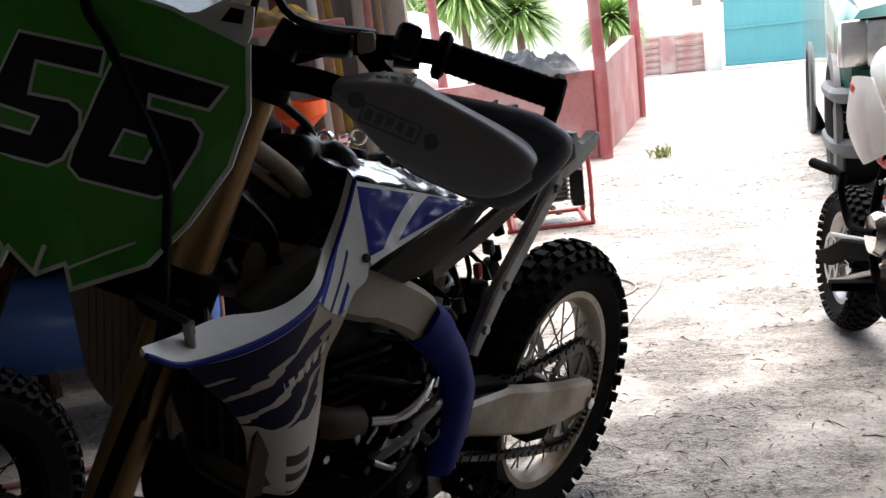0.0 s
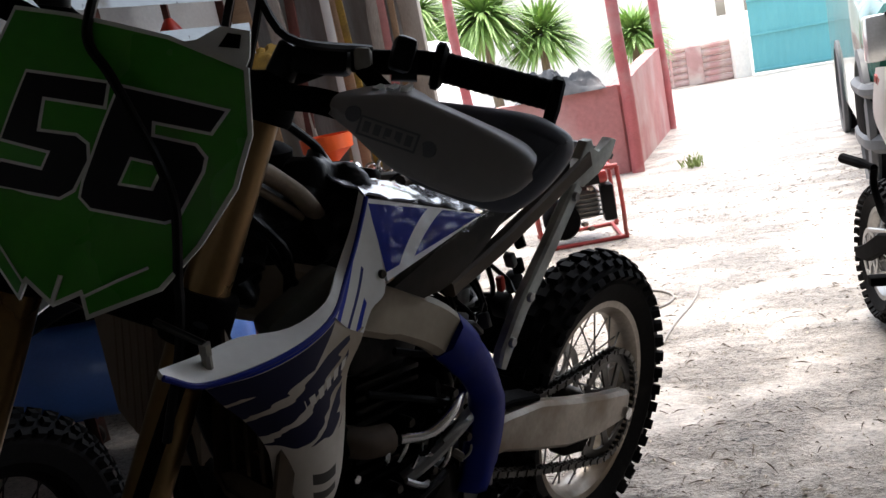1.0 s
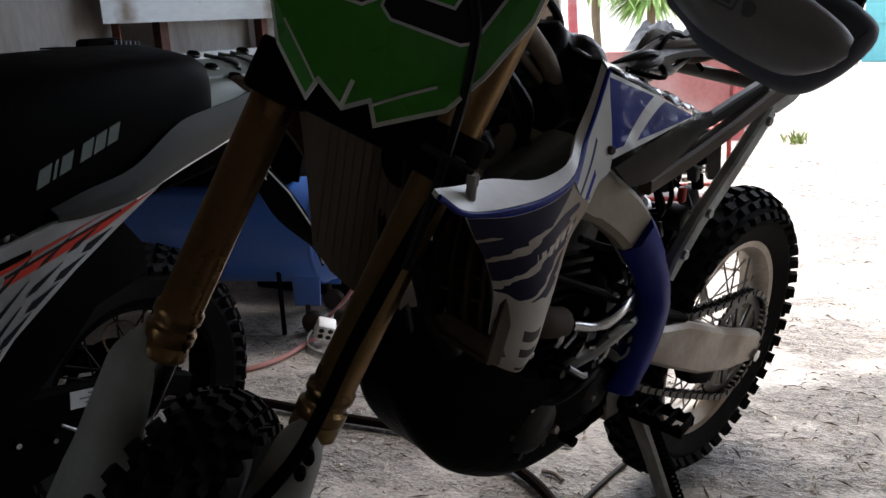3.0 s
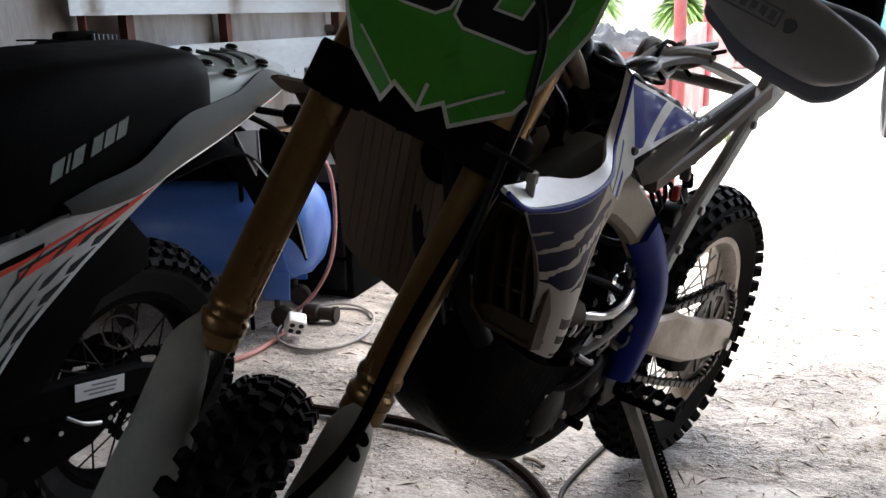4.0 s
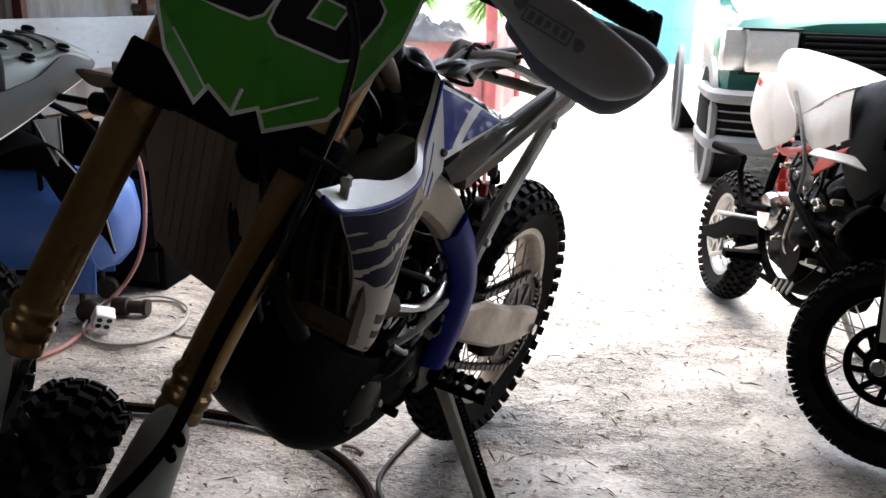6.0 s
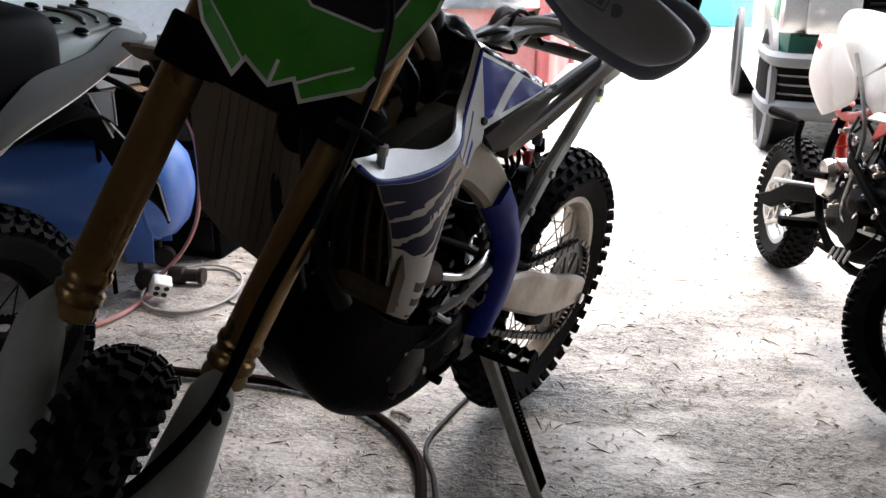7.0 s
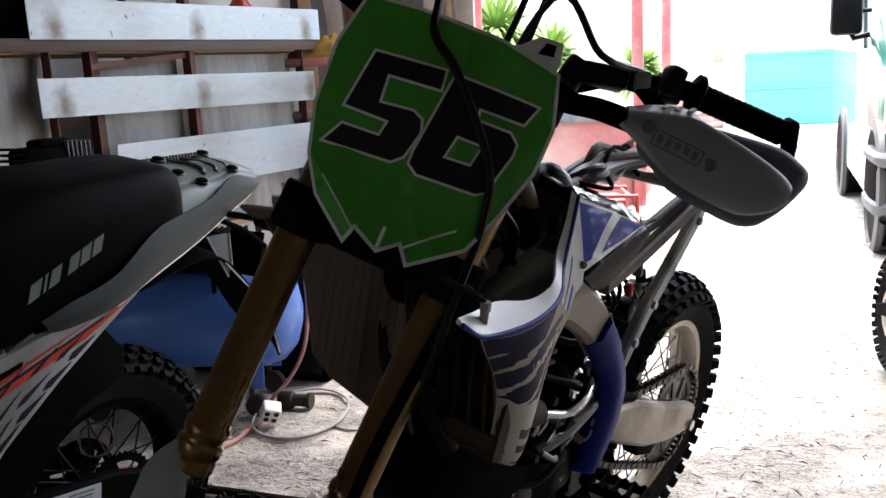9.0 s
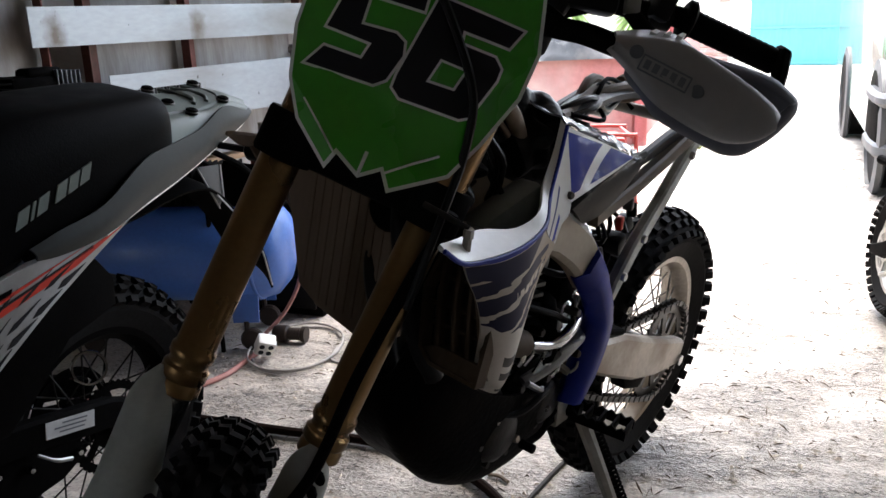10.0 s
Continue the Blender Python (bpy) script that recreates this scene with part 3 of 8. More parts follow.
def wheel(name, parent, m, R, rr, w, spokes, rows, knob, rim_mat, hub_r=0.035, hub_w=0.11, label="", seed=1, hub_mat="engine"):
    """A spoked wheel about its own y axis: hub with rim, tyre and each spoke under it."""
    bm = bmesh.new()
    lathe(bm, [(0.012, -hub_w / 2 - 0.02), (0.016, -hub_w / 2 - 0.02), (0.02, -hub_w / 2), (hub_r, -hub_w / 2), (hub_r, -hub_w / 2 + 0.012), (hub_r * 0.6, -hub_w / 4), (hub_r * 0.6, hub_w / 4), (hub_r, hub_w / 2 - 0.012), (hub_r, hub_w / 2), (0.02, hub_w / 2), (0.016, hub_w / 2 + 0.02), (0.012, hub_w / 2 + 0.02)], (0, 0, 0), (0, 1, 0), 24, closed=True)
    hub = part(name, bm, hub_mat, parent, label, m)
    bm = bmesh.new()
    tyre_mesh(bm, R, rr, w)
    part("tyre", bm, "rubber", hub, "black knobbly off-road tyre, dusty", sharp=30)
    bm = bmesh.new()
    tread_mesh(bm, R, rr, w, rows, knob, seed=seed)
    tagged(part("tread", bm, "rubber", hub, sharp=30), kind="stuff")
    bm = bmesh.new()
    b = w * 0.36
    lathe(bm, [(rr + 0.006, -b), (rr + 0.006, -b * 0.85), (rr - 0.006, -b * 0.8), (rr - 0.012, -b * 0.45), (rr - 0.022, -b * 0.3), (rr - 0.022, b * 0.3), (rr - 0.012, b * 0.45), (rr - 0.006, b * 0.8), (rr + 0.006, b * 0.85), (rr + 0.006, b), (rr - 0.014, b * 0.92), (rr - 0.03, b * 0.35), (rr - 0.03, -b * 0.35), (rr - 0.014, -b * 0.92)], (0, 0, 0), (0, 1, 0), 56, closed=True)
    part("rim", bm, rim_mat, hub)
    sm = None
    for side in (-1, 1):
        for k in range(spokes // 2):
            a = 2 * math.pi * (k + 0.25 * (side > 0)) / (spokes // 2)
            turn = (0.42 if k % 2 else -0.42)
            p0 = V(hub_r * math.sin(a + turn * 2.2), side * (hub_w / 2 - 0.006), hub_r * math.cos(a + turn * 2.2))
            p1 = V((rr - 0.02) * math.sin(a), side * b * 0.12, (rr - 0.02) * math.cos(a))
            bm = bmesh.new()
            tube(bm, [p0, p0.lerp(p1, 0.9), p1], [0.0021, 0.0021, 0.0034], 5)
            part("spoke", bm, "engine" if hub_mat == "matt" else "steel", hub)
    return hub


def disc(name, parent, y, r0, r1, thick, holes, material, label="", teeth=0):
    """A drilled brake disc or sprocket about the y axis: an outer ring, spokes and an inner ring."""
    bm = bmesh.new()
    n = max(teeth, 40) * 2
    def ring(ra, rb, tooth=0.0):
        q = []
        for k in range(n):
            a = 2 * math.pi * k / n
            rbk = rb - (tooth if k % 2 else 0)
            q.append([bm.verts.new(V(rad * math.sin(a), yy, rad * math.cos(a))) for rad, yy in ((ra, y - thick / 2), (rbk, y - thick / 2), (rbk, y + thick / 2), (ra, y + thick / 2))])
        for k in range(n):
            a, b = q[k], q[(k + 1) % n]
            for i in range(4):
                bm.faces.new((a[i], a[(i + 1) % 4], b[(i + 1) % 4], b[i]))
    ring(r1 * 0.80, r1, 0.006 if teeth else 0.0)
    ring(r0 * 0.7, r0)
    for k in range(holes):
        a = 2 * math.pi * k / holes
        c, s = math.cos(a), math.sin(a)
        mid = (r0 + r1 * 0.8) / 2
        mm = Matrix.Rotation(a, 4, "Y") @ Matrix.Translation((0, y, mid)) @ Matrix.Rotation(0.3, 4, "Y")
        box(bm, (0, 0, 0), (r1 * 0.16, thick * 0.9, r1 * 0.85 - r0), m=mm)
    return part(name, bm, material, parent, label)


# ---- the setting ----
def gz(y):
    """Height of the ground: level in the shed, falling gently across the yard."""
    return 0.0 if y < 5 else -0.03 * (min(y, 35) - 5)


bm = bmesh.new()
xs = [-300, -60, -20, -8, -4, -2, 0, 2, 4, 8, 20, 60, 300]
ys = [-300, -60, -20, -8, -4, 0, 2, 5, 8, 12, 20, 35, 80, 300]
vv = [[bm.verts.new((x, y, gz(y))) for x in xs] for y in ys]
for i in range(len(ys) - 1):
    for j in range(len(xs) - 1):
        bm.faces.new((vv[i][j], vv[i][j + 1], vv[i + 1][j + 1], vv[i + 1][j]))
tagged(link_mesh("ground", bm, "ground"), "rough dusty concrete floor running out into the yard", "ground", kind="structure")

WD = V(0.435, 0.90, 0).normalized()        # along the left wall, out of the shed
WN = V(0.90, -0.435, 0).normalized()       # from that wall into the shed
W0 = V(-2.30, 2.72, 0)


def wall_slab(name, a, b, h, t, material, label, z0=0.0):
    a, b = Vector(a), Vector(b)
    d = (b - a).normalized()
    q = V(-d.y, d.x, 0)
    bm = bmesh.new()
    prism(bm, [(0, z0), ((b - a).length, z0), ((b - a).length, h), (0, h)], a, d, (0, 0, 1), q * t)
    return tagged(link_mesh(name, bm, material), label, "wall", kind="structure")


wall_slab("wall_west", W0 - WD * 7.2, W0 + WD * 1.95, 2.75, 0.2, "plaster", "stained white plastered shed wall behind the rack")
wall_slab("wall_north", (-0.52, 4.52, 0), (-1.6, 4.52, 0), 2.75, -0.15, "board", "pale boarded end wall of the shed behind stacked planks")
# wall out of view, added to block light from the right
wall_slab("wall_east", (3.9, -4.0, 0), (3.9, 2.2, 0), 2.75, -0.2, "drab", "unseen plain wall that blocks side light")
# unseen wall behind the camera; its gap is added to let in fill light
wall_slab("wall_south", (-6.2, -4.0, 0), (-5.0, -4.0, 0), 2.75, -0.2, "drab", "unseen rear wall beside an added light gap")
wall_slab("wall_south_b", (-4.1, -4.0, 0), (4.1, -4.0, 0), 2.75, -0.2, "drab", "unseen rear wall beside an added light gap")
wall_slab("lintel", (-5.0, -4.0, 0), (-4.1, -4.0, 0), 2.75, -0.2, "drab", "unseen lintel over the added light gap", z0=2.3)

# corrugated roof sheet, one object, out of view; its edge shapes the light
bm = bmesh.new()
rows = []
for y in (-4.3, 3.2):
    row = []
    for k in range(281):
        x = -6.4 + k * 0.0375
        row.append(V(x, y, 2.78 + 0.012 * math.sin(k * math.pi / 2) + 0.03 * (3.2 - y) / 8))
    rows.append(row)
sheet(bm, rows, 0.02)
tagged(link_mesh("ceiling", bm, "roof"), "unseen corrugated roof that shades the shed", "roof", kind="structure")
# further roof piece out of view, added to shade the boarded end
bm = bmesh.new()
sheet(bm, [[V(-6.4 + k * 0.0375, y, 2.765 + 0.012 * math.sin(k * math.pi / 2)) for k in range(158)] for y in (3.17, 4.62)], 0.02)
tagged(link_mesh("ceiling_b", bm, "roof"), "unseen roof extension that shades the boarded end", "roof", kind="structure")
for y in (-2.0, 0.6, 3.05):
    bm = bmesh.new()
    box(bm, (-1.2, y, 2.70), (10.2, 0.07, 0.11), bev=0.006)
    tagged(link_mesh("roof_beam", bm, "wood"), "sawn timber roof beam", "beam", "roof beams", "structure")
bm = bmesh.new()
box(bm, (-0.53, 4.40, 1.35), (0.10, 0.10, 2.75), bev=0.008)
tagged(link_mesh("door_post", bm, "wood_grey"), "weathered grey timber post at the shed opening", "post", kind="structure")
bm = bmesh.new()
box(bm, (3.75, 3.55, 1.35), (0.12, 0.12, 2.75), bev=0.008)
tagged(link_mesh("roof_post", bm, "wood_grey"), "weathered timber roof post", "post", kind="structure")

# ---- the rack of metal strips along the wall ----
RK = Matrix.Identity(4)
r0 = V(-1.76, 2.46, 0)
for i, q in enumerate((WD, WN, V(0, 0, 1))):
    RK.col[i] = (*q, 0)
RK.col[3] = (*r0, 1)
rack = thing("storage_rack", RK, "steel rack of galvanised strips with red-oxide uprights along the wall", "rack")
for s, w in ((-1.75, 0.045), (-1.1, 0.045), (-0.45, 0.045), (0.065, 0.02), (0.22, 0.06), (0.665, 0.06), (1.315, 0.025)):
    bm = bmesh.new()
    prism(bm, [(0, 0), (w, 0), (w, 0.005), (0.005, 0.005), (0.005, 0.045), (0, 0.045)], (s, -0.065, 0.0), (1, 0, 0), (0, 1, 0), (0, 0, 2.1))
    part("upright", bm, "rust", rack, "red-oxide painted angle iron")
    bm = bmesh.new()
    prism(bm, [(0, 0), (0.04, 0), (0.04, 0.005), (0.005, 0.005), (0.005, 0.04), (0, 0.04)], (s + 0.02, -0.43, 0.0), (1, 0, 0), (0, 1, 0), (0, 0, 2.1))
    part("upright", bm, "rust", rack, "red-oxide painted angle iron")
for z0, z1, a, b, dz in ((1.295, 1.425, -0.005, 1.42, 0.004), (1.045, 1.172, 0.0, 1.36, -0.012), (0.74, 0.935, 0.27, 1.38, 0.0), (1.53, 1.66, -2.0, 1.42, 0.0)):
    bm = bmesh.new()
    rows = [[(a + (b - a) * k / 12, 0.0 + 0.003 * math.sin(k * 1.7), z + dz * k / 12) for k in range(13)] for z in (z0, (z0 + z1) / 2, z1)]
    sheet(bm, rows, 0.003)
    M["strip_%d" % int(z0 * 1000)] = burnt_strip(z0, (0.085, 0.70, 1.33))
    part("slat", bm, "strip_%d" % int(z0 * 1000), rack, "galvanised strip with weld burns", sharp=60)
for z in (1.262, 0.55, 1.98):
    bm = bmesh.new()
    box(bm, (-0.3, -0.24, z), (3.5, 0.36, 0.022), bev=0.003)
    part("shelf_board", bm, "wood", rack, "brown wooden shelf board")
bm = bmesh.new()
box(bm, (-0.3, -0.012, 1.277), (3.5, 0.014, 0.044), bev=0.003)
part("shelf_lip", bm, "wood_dark", rack, "dark brown shelf edge")
bm = bmesh.new()
beam(bm, [(0.23, -0.04, 1.205), (0.45, -0.04, 1.225), (0.70, -0.04, 1.243)], 0.006, 0.022, side=(0, 1, 0), bev=0.1)
part("brace", bm, "rust", rack, "red-oxide brace bar under the shelf")
# pale boards standing behind the uprights
for s, w, z0, z1 in ((-1.4, 0.62, 0.57, 1.24), (-0.72, 0.66, 0.57, 1.235), (-0.14, 0.44, 0.57, 1.24), (0.475, 0.36, 0.57, 1.225), (1.0, 0.60, 0.57, 1.24)):
    bm = bmesh.new()
    box(bm, (0, 0, 0), (w, 0.012, z1 - z0), bev=0.002)
    o = tagged(link_mesh("board", bm, "board", m=RK @ pose(s, -0.088, (z0 + z1) / 2 + 0.003, 1.2, 0, 0)), "pale painted board standing on the rack shelf", "board", "boards on the rack")
# a black heat sink and a dark panel resting on the rack
RR = pose(-1.42, 2.0, 0.885, 0, 0, 64)
rail = thing("ribbed_rail", RR, "black ribbed plastic rail on thin legs before the rack", "rail")
bm = bmesh.new()
box(bm, (-0.06, 0.06, 0), (1.18, 0.03, 0.010), bev=0.003)
part("rail_base", bm, "matt", rail)
# ribs are grey on a black rail: their lit edges put into the colour
bm = bmesh.new()
box(bm, (0, 0, 0), (0.0055, 0.02, 0.026))
rib = part("rib", bm, "bumper", rail, m=pose(-0.64, 0.06, 0.0175))
for k in range(1, 95):
    again(rib, pose(-0.64 + k * 0.0124, 0.06, 0.0175), rail)
for sx in (-0.62, 0.50):
    bm = bmesh.new()
    tube(bm, [(sx, 0.06, -0.885), (sx, 0.06, 0)], 0.008, 8)
    part("leg", bm, "matt", rail)
HS = RR @ pose(-0.05, 0.05, 0.031)
sink = thing("heat_sink", HS, "finned black cylinder head lying on the ribbed rail", "heat sink")
bm = bmesh.new()
box(bm, (-0.005, 0, 0.036), (0.16, 0.085, 0.072), bev=0.02)
box(bm, (0.02, 0, 0.075), (0.10, 0.07, 0.03), bev=0.012)
part("base", bm, "matt", sink)
bm = bmesh.new()
box(bm, (0, 0, 0), (0.004, 0.092, 0.055), bev=0.001)
fin = part("fin", bm, "dark_grey", sink, m=pose(0.045, 0, 0.055))
for k in range(1, 6):
    again(fin, pose(0.045 + k * 0.0135, 0, 0.055 - 0.001 * k), sink)
bm = bmesh.new()
box(bm, (0, 0, 0), (0.035, 0.092, 0.004), bev=0.001)
low = part("fin", bm, "matt", sink, m=pose(-0.10, 0, 0.012))
for k in range(1, 5):
    again(low, pose(-0.10 - 0.004 * (k % 2), 0, 0.012 + 0.015 * k), sink)
crate = thing("plastic_crate", RK @ pose(-0.26, -0.24, 1.275), "dark plastic crate on the rack shelf", "crate")
for x0, y0, wx, wy in ((0, -0.15, 0.66, 0.012), (0, 0.15, 0.66, 0.012), (-0.33, 0, 0.012, 0.3), (0.33, 0, 0.012, 0.3)):
    bm = bmesh.new()
    box(bm, (x0, y0, 0.16), (wx, wy, 0.31), bev=0.003)
    part("side", bm, "matt", crate)
bm = bmesh.new()
box(bm, (0, 0, 0.008), (0.65, 0.29, 0.012), bev=0.002)
part("bottom", bm, "matt", crate)
for k, (s, z, r, h, ma) in enumerate(((-0.78, 1.274, 0.05, 0.16, "red"), (0.17, 1.274, 0.045, 0.13, "dark_grey"), (0.45, 1.274, 0.05, 0.14, "white"), (0.9, 1.274, 0.04, 0.12, "black"), (1.1, 1.274, 0.04, 0.15, "red"))):
    bm = bmesh.new()
    lathe(bm, [(r * 0.9, 0), (r, 0.01), (r, h * 0.75), (r * 0.45, h * 0.9), (r * 0.45, h)], (0, 0, 0), (0, 0, 1), 20)
    tagged(link_mesh("can", bm, ma, m=RK @ pose(s, -0.25, z, 0, 0, 40 * k)), {"red": "red oil can", "dark_grey": "dark grey spray can", "white": "white plastic bottle", "black": "black plastic bottle"}[ma] + " on the rack shelf", "can")

# ---- planks and clutter at the shed's end ----
for k, (x, w, h, ma, lean) in enumerate(((-1.30, 0.10, 1.9, "wood", -3), (-1.17, 0.05, 2.0, "rust", 2), (-1.08, 0.09, 2.2, "wood_grey", -5), (-0.98, 0.045, 2.3, "wood", 3), (-0.91, 0.05, 2.2, "white", -1), (-0.845, 0.03, 2.3, "wood", -2), (-0.79, 0.035, 2.1, "yellow", -3), (-0.73, 0.06, 2.3, "wood_grey", 1), (-0.66, 0.04, 2.3, "red_wall", 0), (-0.61, 0.03, 2.4, "wood", 0))):
    bm = bmesh.new()
    box(bm, (0, 0, h / 2), (w, 0.022, h), bev=0.002)
    tagged(link_mesh("plank", bm, ma, m=pose(x, 4.22, 0.003, -5.2, lean, 0)), {"wood": "brown wooden plank", "rust": "rusty flat bar", "wood_grey": "weathered grey plank", "white": "white painted batten", "yellow": "yellowish wooden batten", "red_wall": "faded red batten"}[ma] + " leaning on the end wall", "plank", "planks")
bench = thing("work_bench", pose(-1.22, 3.78, 0, 0, 0, 12), "low red-brown timber bench with a shelf above", "bench")
for z, d, x in ((0.66, 0.42, 0.0), (1.20, 0.24, 0.06)):
    bm = bmesh.new()
    box(bm, (x, 0.0, z), (0.95, d, 0.035), bev=0.004)
    part("top" if z < 1 else "shelf", bm, "red_wall", bench)
for x in (-0.44, 0.44):
    for y in (-0.17, 0.17):
        bm = bmesh.new()
        box(bm, (x, y, 0.32 if y < 0 else 0.6), (0.05, 0.05, 0.64 if y < 0 else 1.2), bev=0.004)
        part("leg", bm, "wood", bench)
BT = pose(-1.22, 3.78, 0, 0, 0, 12)
fun = thing("funnel", BT @ pose(0.285, -0.06, 0.679, 0, 0, 0), "bright orange plastic funnel standing in a dark jar", "funnel")
bm = bmesh.new()
lathe(bm, [(0.045, 0), (0.05, 0.006), (0.05, 0.05), (0.03, 0.065), (0.026, 0.065), (0.026, 0.01)], (0, 0, 0), (0, 0, 1), 20)
part("jar", bm, "black", fun, "dark plastic jar")
bm = bmesh.new()
lathe(bm, [(0.018, 0.045), (0.022, 0.07), (0.095, 0.13), (0.116, 0.142), (0.12, 0.205), (0.112, 0.205), (0.108, 0.148), (0.09, 0.136), (0.018, 0.076), (0.014, 0.045)], (0, 0, 0), (0, 0, 1), 28, closed=True)
part("cone", bm, "orange", fun)
bm = bmesh.new()
box(bm, (0, 0, 0.14), (0.34, 0.24, 0.28), bev=0.015)
box(bm, (0, 0, 0.285), (0.36, 0.26, 0.03), bev=0.008)
tagged(link_mesh("white_box", bm, "board", m=BT @ pose(-0.15, 0.02, 0.6785)), "pale storage box on the bench", "box")
def crumple(w, d, h, seed, n=30):
    """A crumpled cloth heap: a sheet folded up by layered noise, its rim on the support."""
    rows = []
    for i in range(n + 1):
        row = []
        for k in range(n + 1):
            u, v = i / n * 2 - 1, k / n * 2 - 1
            e = max(0.0, 1 - (u * u) ** 1.5) * max(0.0, 1 - (v * v) ** 1.5)
            f = 0.5 + 0.5 * noise.noise(V(u * 2.2, v * 2.2, seed)) + 0.35 * abs(noise.noise(V(u * 5, v * 5, seed + 3)))
            row.append(V(u * w * (1 + 0.12 * noise.noise(V(v * 3, u * 3, seed))), v * d * (1 + 0.2 * noise.noise(V(u * 3, v * 3, seed + 9))), 0.004 + h * e * f))
        rows.append(row)
    bm = bmesh.new()
    sheet(bm, rows, 0.003)
    return bm


tagged(link_mesh("crumpled_rag", crumple(0.26, 0.10, 0.13, 2), "yellow", m=BT @ pose(0.16, 0.0, 1.216)), "heap of yellow and dark rags on the shelf", "rags")
bm = bmesh.new()
lathe(bm, [(0.05, 0), (0.055, 0.01), (0.055, 0.24), (0.03, 0.28), (0.015, 0.3)], (0, 0, 0), (0, 0, 1), 22)
tagged(link_mesh("red_bottle", bm, "red", m=BT @ pose(-0.28, 0.02, 1.2185)), "dark red metal bottle on the shelf", "bottle")
for k, (x, y, r) in enumerate(((-0.80, 3.62, 0.044), (-0.66, 3.66, 0.040), (-0.735, 3.70, 0.03), (-0.90, 3.60, 0.03))):
    bm = bmesh.new()
    lathe(bm, [(r * 0.62, -0.010), (r * 0.72, -0.012), (r * 0.76, -0.006), (r * 0.84, -0.006), (r * 0.88, -0.012), (r, -0.010), (r, 0.010), (r * 0.88, 0.012), (r * 0.84, 0.006), (r * 0.76, 0.006), (r * 0.72, 0.012), (r * 0.62, 0.010)], (0, 0, r), (0.25, 1, 0.12), 26, closed=True)
    tagged(link_mesh("bearing", bm, "chrome", m=pose(x, y, 0.678, 0, 0, 15 * k)), "loose bright bearing ring standing on the bench", "bearing", "bearings")

# ---- the yard ----
def yard_post(x, y, r, h, label):
    bm = bmesh.new()
    pts = smooth_path([(0, 0, -0.2), (0.01, 0, 0.6), (-0.012, 0, 1.4), (0.008, 0, h)], 6)
    tube(bm, pts, [r * (1 - 0.12 * k / len(pts)) for k in range(len(pts))], 12)
    return tagged(link_mesh("pole", bm, "red_post", m=pose(x, y, gz(y), 0, 0, 30 * x)), label, "pole", "red poles")


yard_post(0.66, 7.16, 0.052, 3.0, "thick weathered red pole beside the low wall")
yard_post(1.37, 10.56, 0.06, 3.0, "red painted pole at the far end of the low wall")
yard_post(-0.66, 7.6, 0.045, 3.2, "thin red pole in front of a white car")

red_wall = thing("low_wall", pose(0, 0, 0), "low rendered wall with faded red paint, roughly topped", "wall", kind="structure")
for a, b, za, zb in ((V(-3.2, 7.25, 0), V(0.60, 7.22, 0), 0.62, 0.66), (V(0.66, 7.24, 0), V(1.35, 10.5, 0), 0.66, 0.80)):
    d = (b - a).normalized()
    q = V(-d.y, d.x, 0)
    L = (b - a).length
    bm = bmesh.new()
    top = []
    n = 24
    for k in range(n + 1):
        t = k / n
        top.append((L * (1 - t), (zb + (za - zb) * t) + 0.012 * noise.noise(V(k * 0.9, L, 0))))
    prism(bm, [(0, -0.4), (L, -0.4)] + top, a, d, (0, 0, 1), q * 0.14)
    part("wall_face", bm, "red_wall", red_wall)

# grey heap on the wall
tagged(link_mesh("tarpaulin", crumple(0.36, 0.12, 0.30, 7, 36), "bumper", m=pose(0.14, 7.29, 0.652)), "crumpled grey tarpaulin heaped on the low wall", "tarpaulin")

# log fence
fence = thing("log_fence", pose(2.65, 20.7, gz(20.7), 0, 0, -8), "fence of pale red logs stacked flat with upright slabs", "fence")
for k in range(6):
    bm = bmesh.new()
    tube(bm, smooth_path([(-0.35, 0, 0), (0.3, 0.01, 0.012), (0.9, 0, -0.01), (1.65, 0, 0.005)], 5), 0.075, 9)
    part("log", bm, "log", fence, m=pose(0.02 * k, 0.015 * (k % 2), 0.08 + 0.152 * k))
for x, w in ((0.1, 0.05), (0.62, 0.35), (1.62, 0.09)):
    bm = bmesh.new()
    box(bm, (x, -0.10, 0.5 if w < 0.2 else 0.45), (w, 0.04, 1.25 if w < 0.08 else (1.75 if w < 0.2 else 0.85)), bev=0.01)
    part("upright", bm, "log", fence)

# gate, gate pier and pale walls
gate = thing("sheet_gate", pose(4.40, 20.0, gz(20), 0, 0, -24), "teal corrugated sheet-metal gate with a mid rail", "gate")
rows = []
for z in (0.05, 0.7, 1.62):
    rows.append([(k * 0.04, 0.012 * math.sin(k * math.pi / 2), z) for k in range(61)])
bm = bmesh.new()
sheet(bm, rows, 0.006)
part("leaf", bm, "teal", gate)
for z in (0.10, 0.86, 1.58):
    bm = bmesh.new()
    box(bm, (1.2, -0.035, z), (2.4, 0.03, 0.05), bev=0.004)
    part("rail", bm, "teal", gate)
bm = bmesh.new()
box(bm, (4.19, 20.2, gz(20) + 1.1), (0.34, 0.34, 2.4), bev=0.03)
tagged(link_mesh("gate_pier", bm, "stone"), "pale rendered gate pier", "pier", kind="structure")
wall_slab("yard_wall", (-22, 24.5, 0), (4.3, 23.0, 0), 2.6, 0.25, "stone", "pale rendered yard wall beyond the plants", z0=-1.0)
wall_slab("yard_wall_b", (6.9, 19.2, 0), (26, 17.5, 0), 2.6, 0.25, "stone", "pale rendered yard wall beyond the van", z0=-1.0)


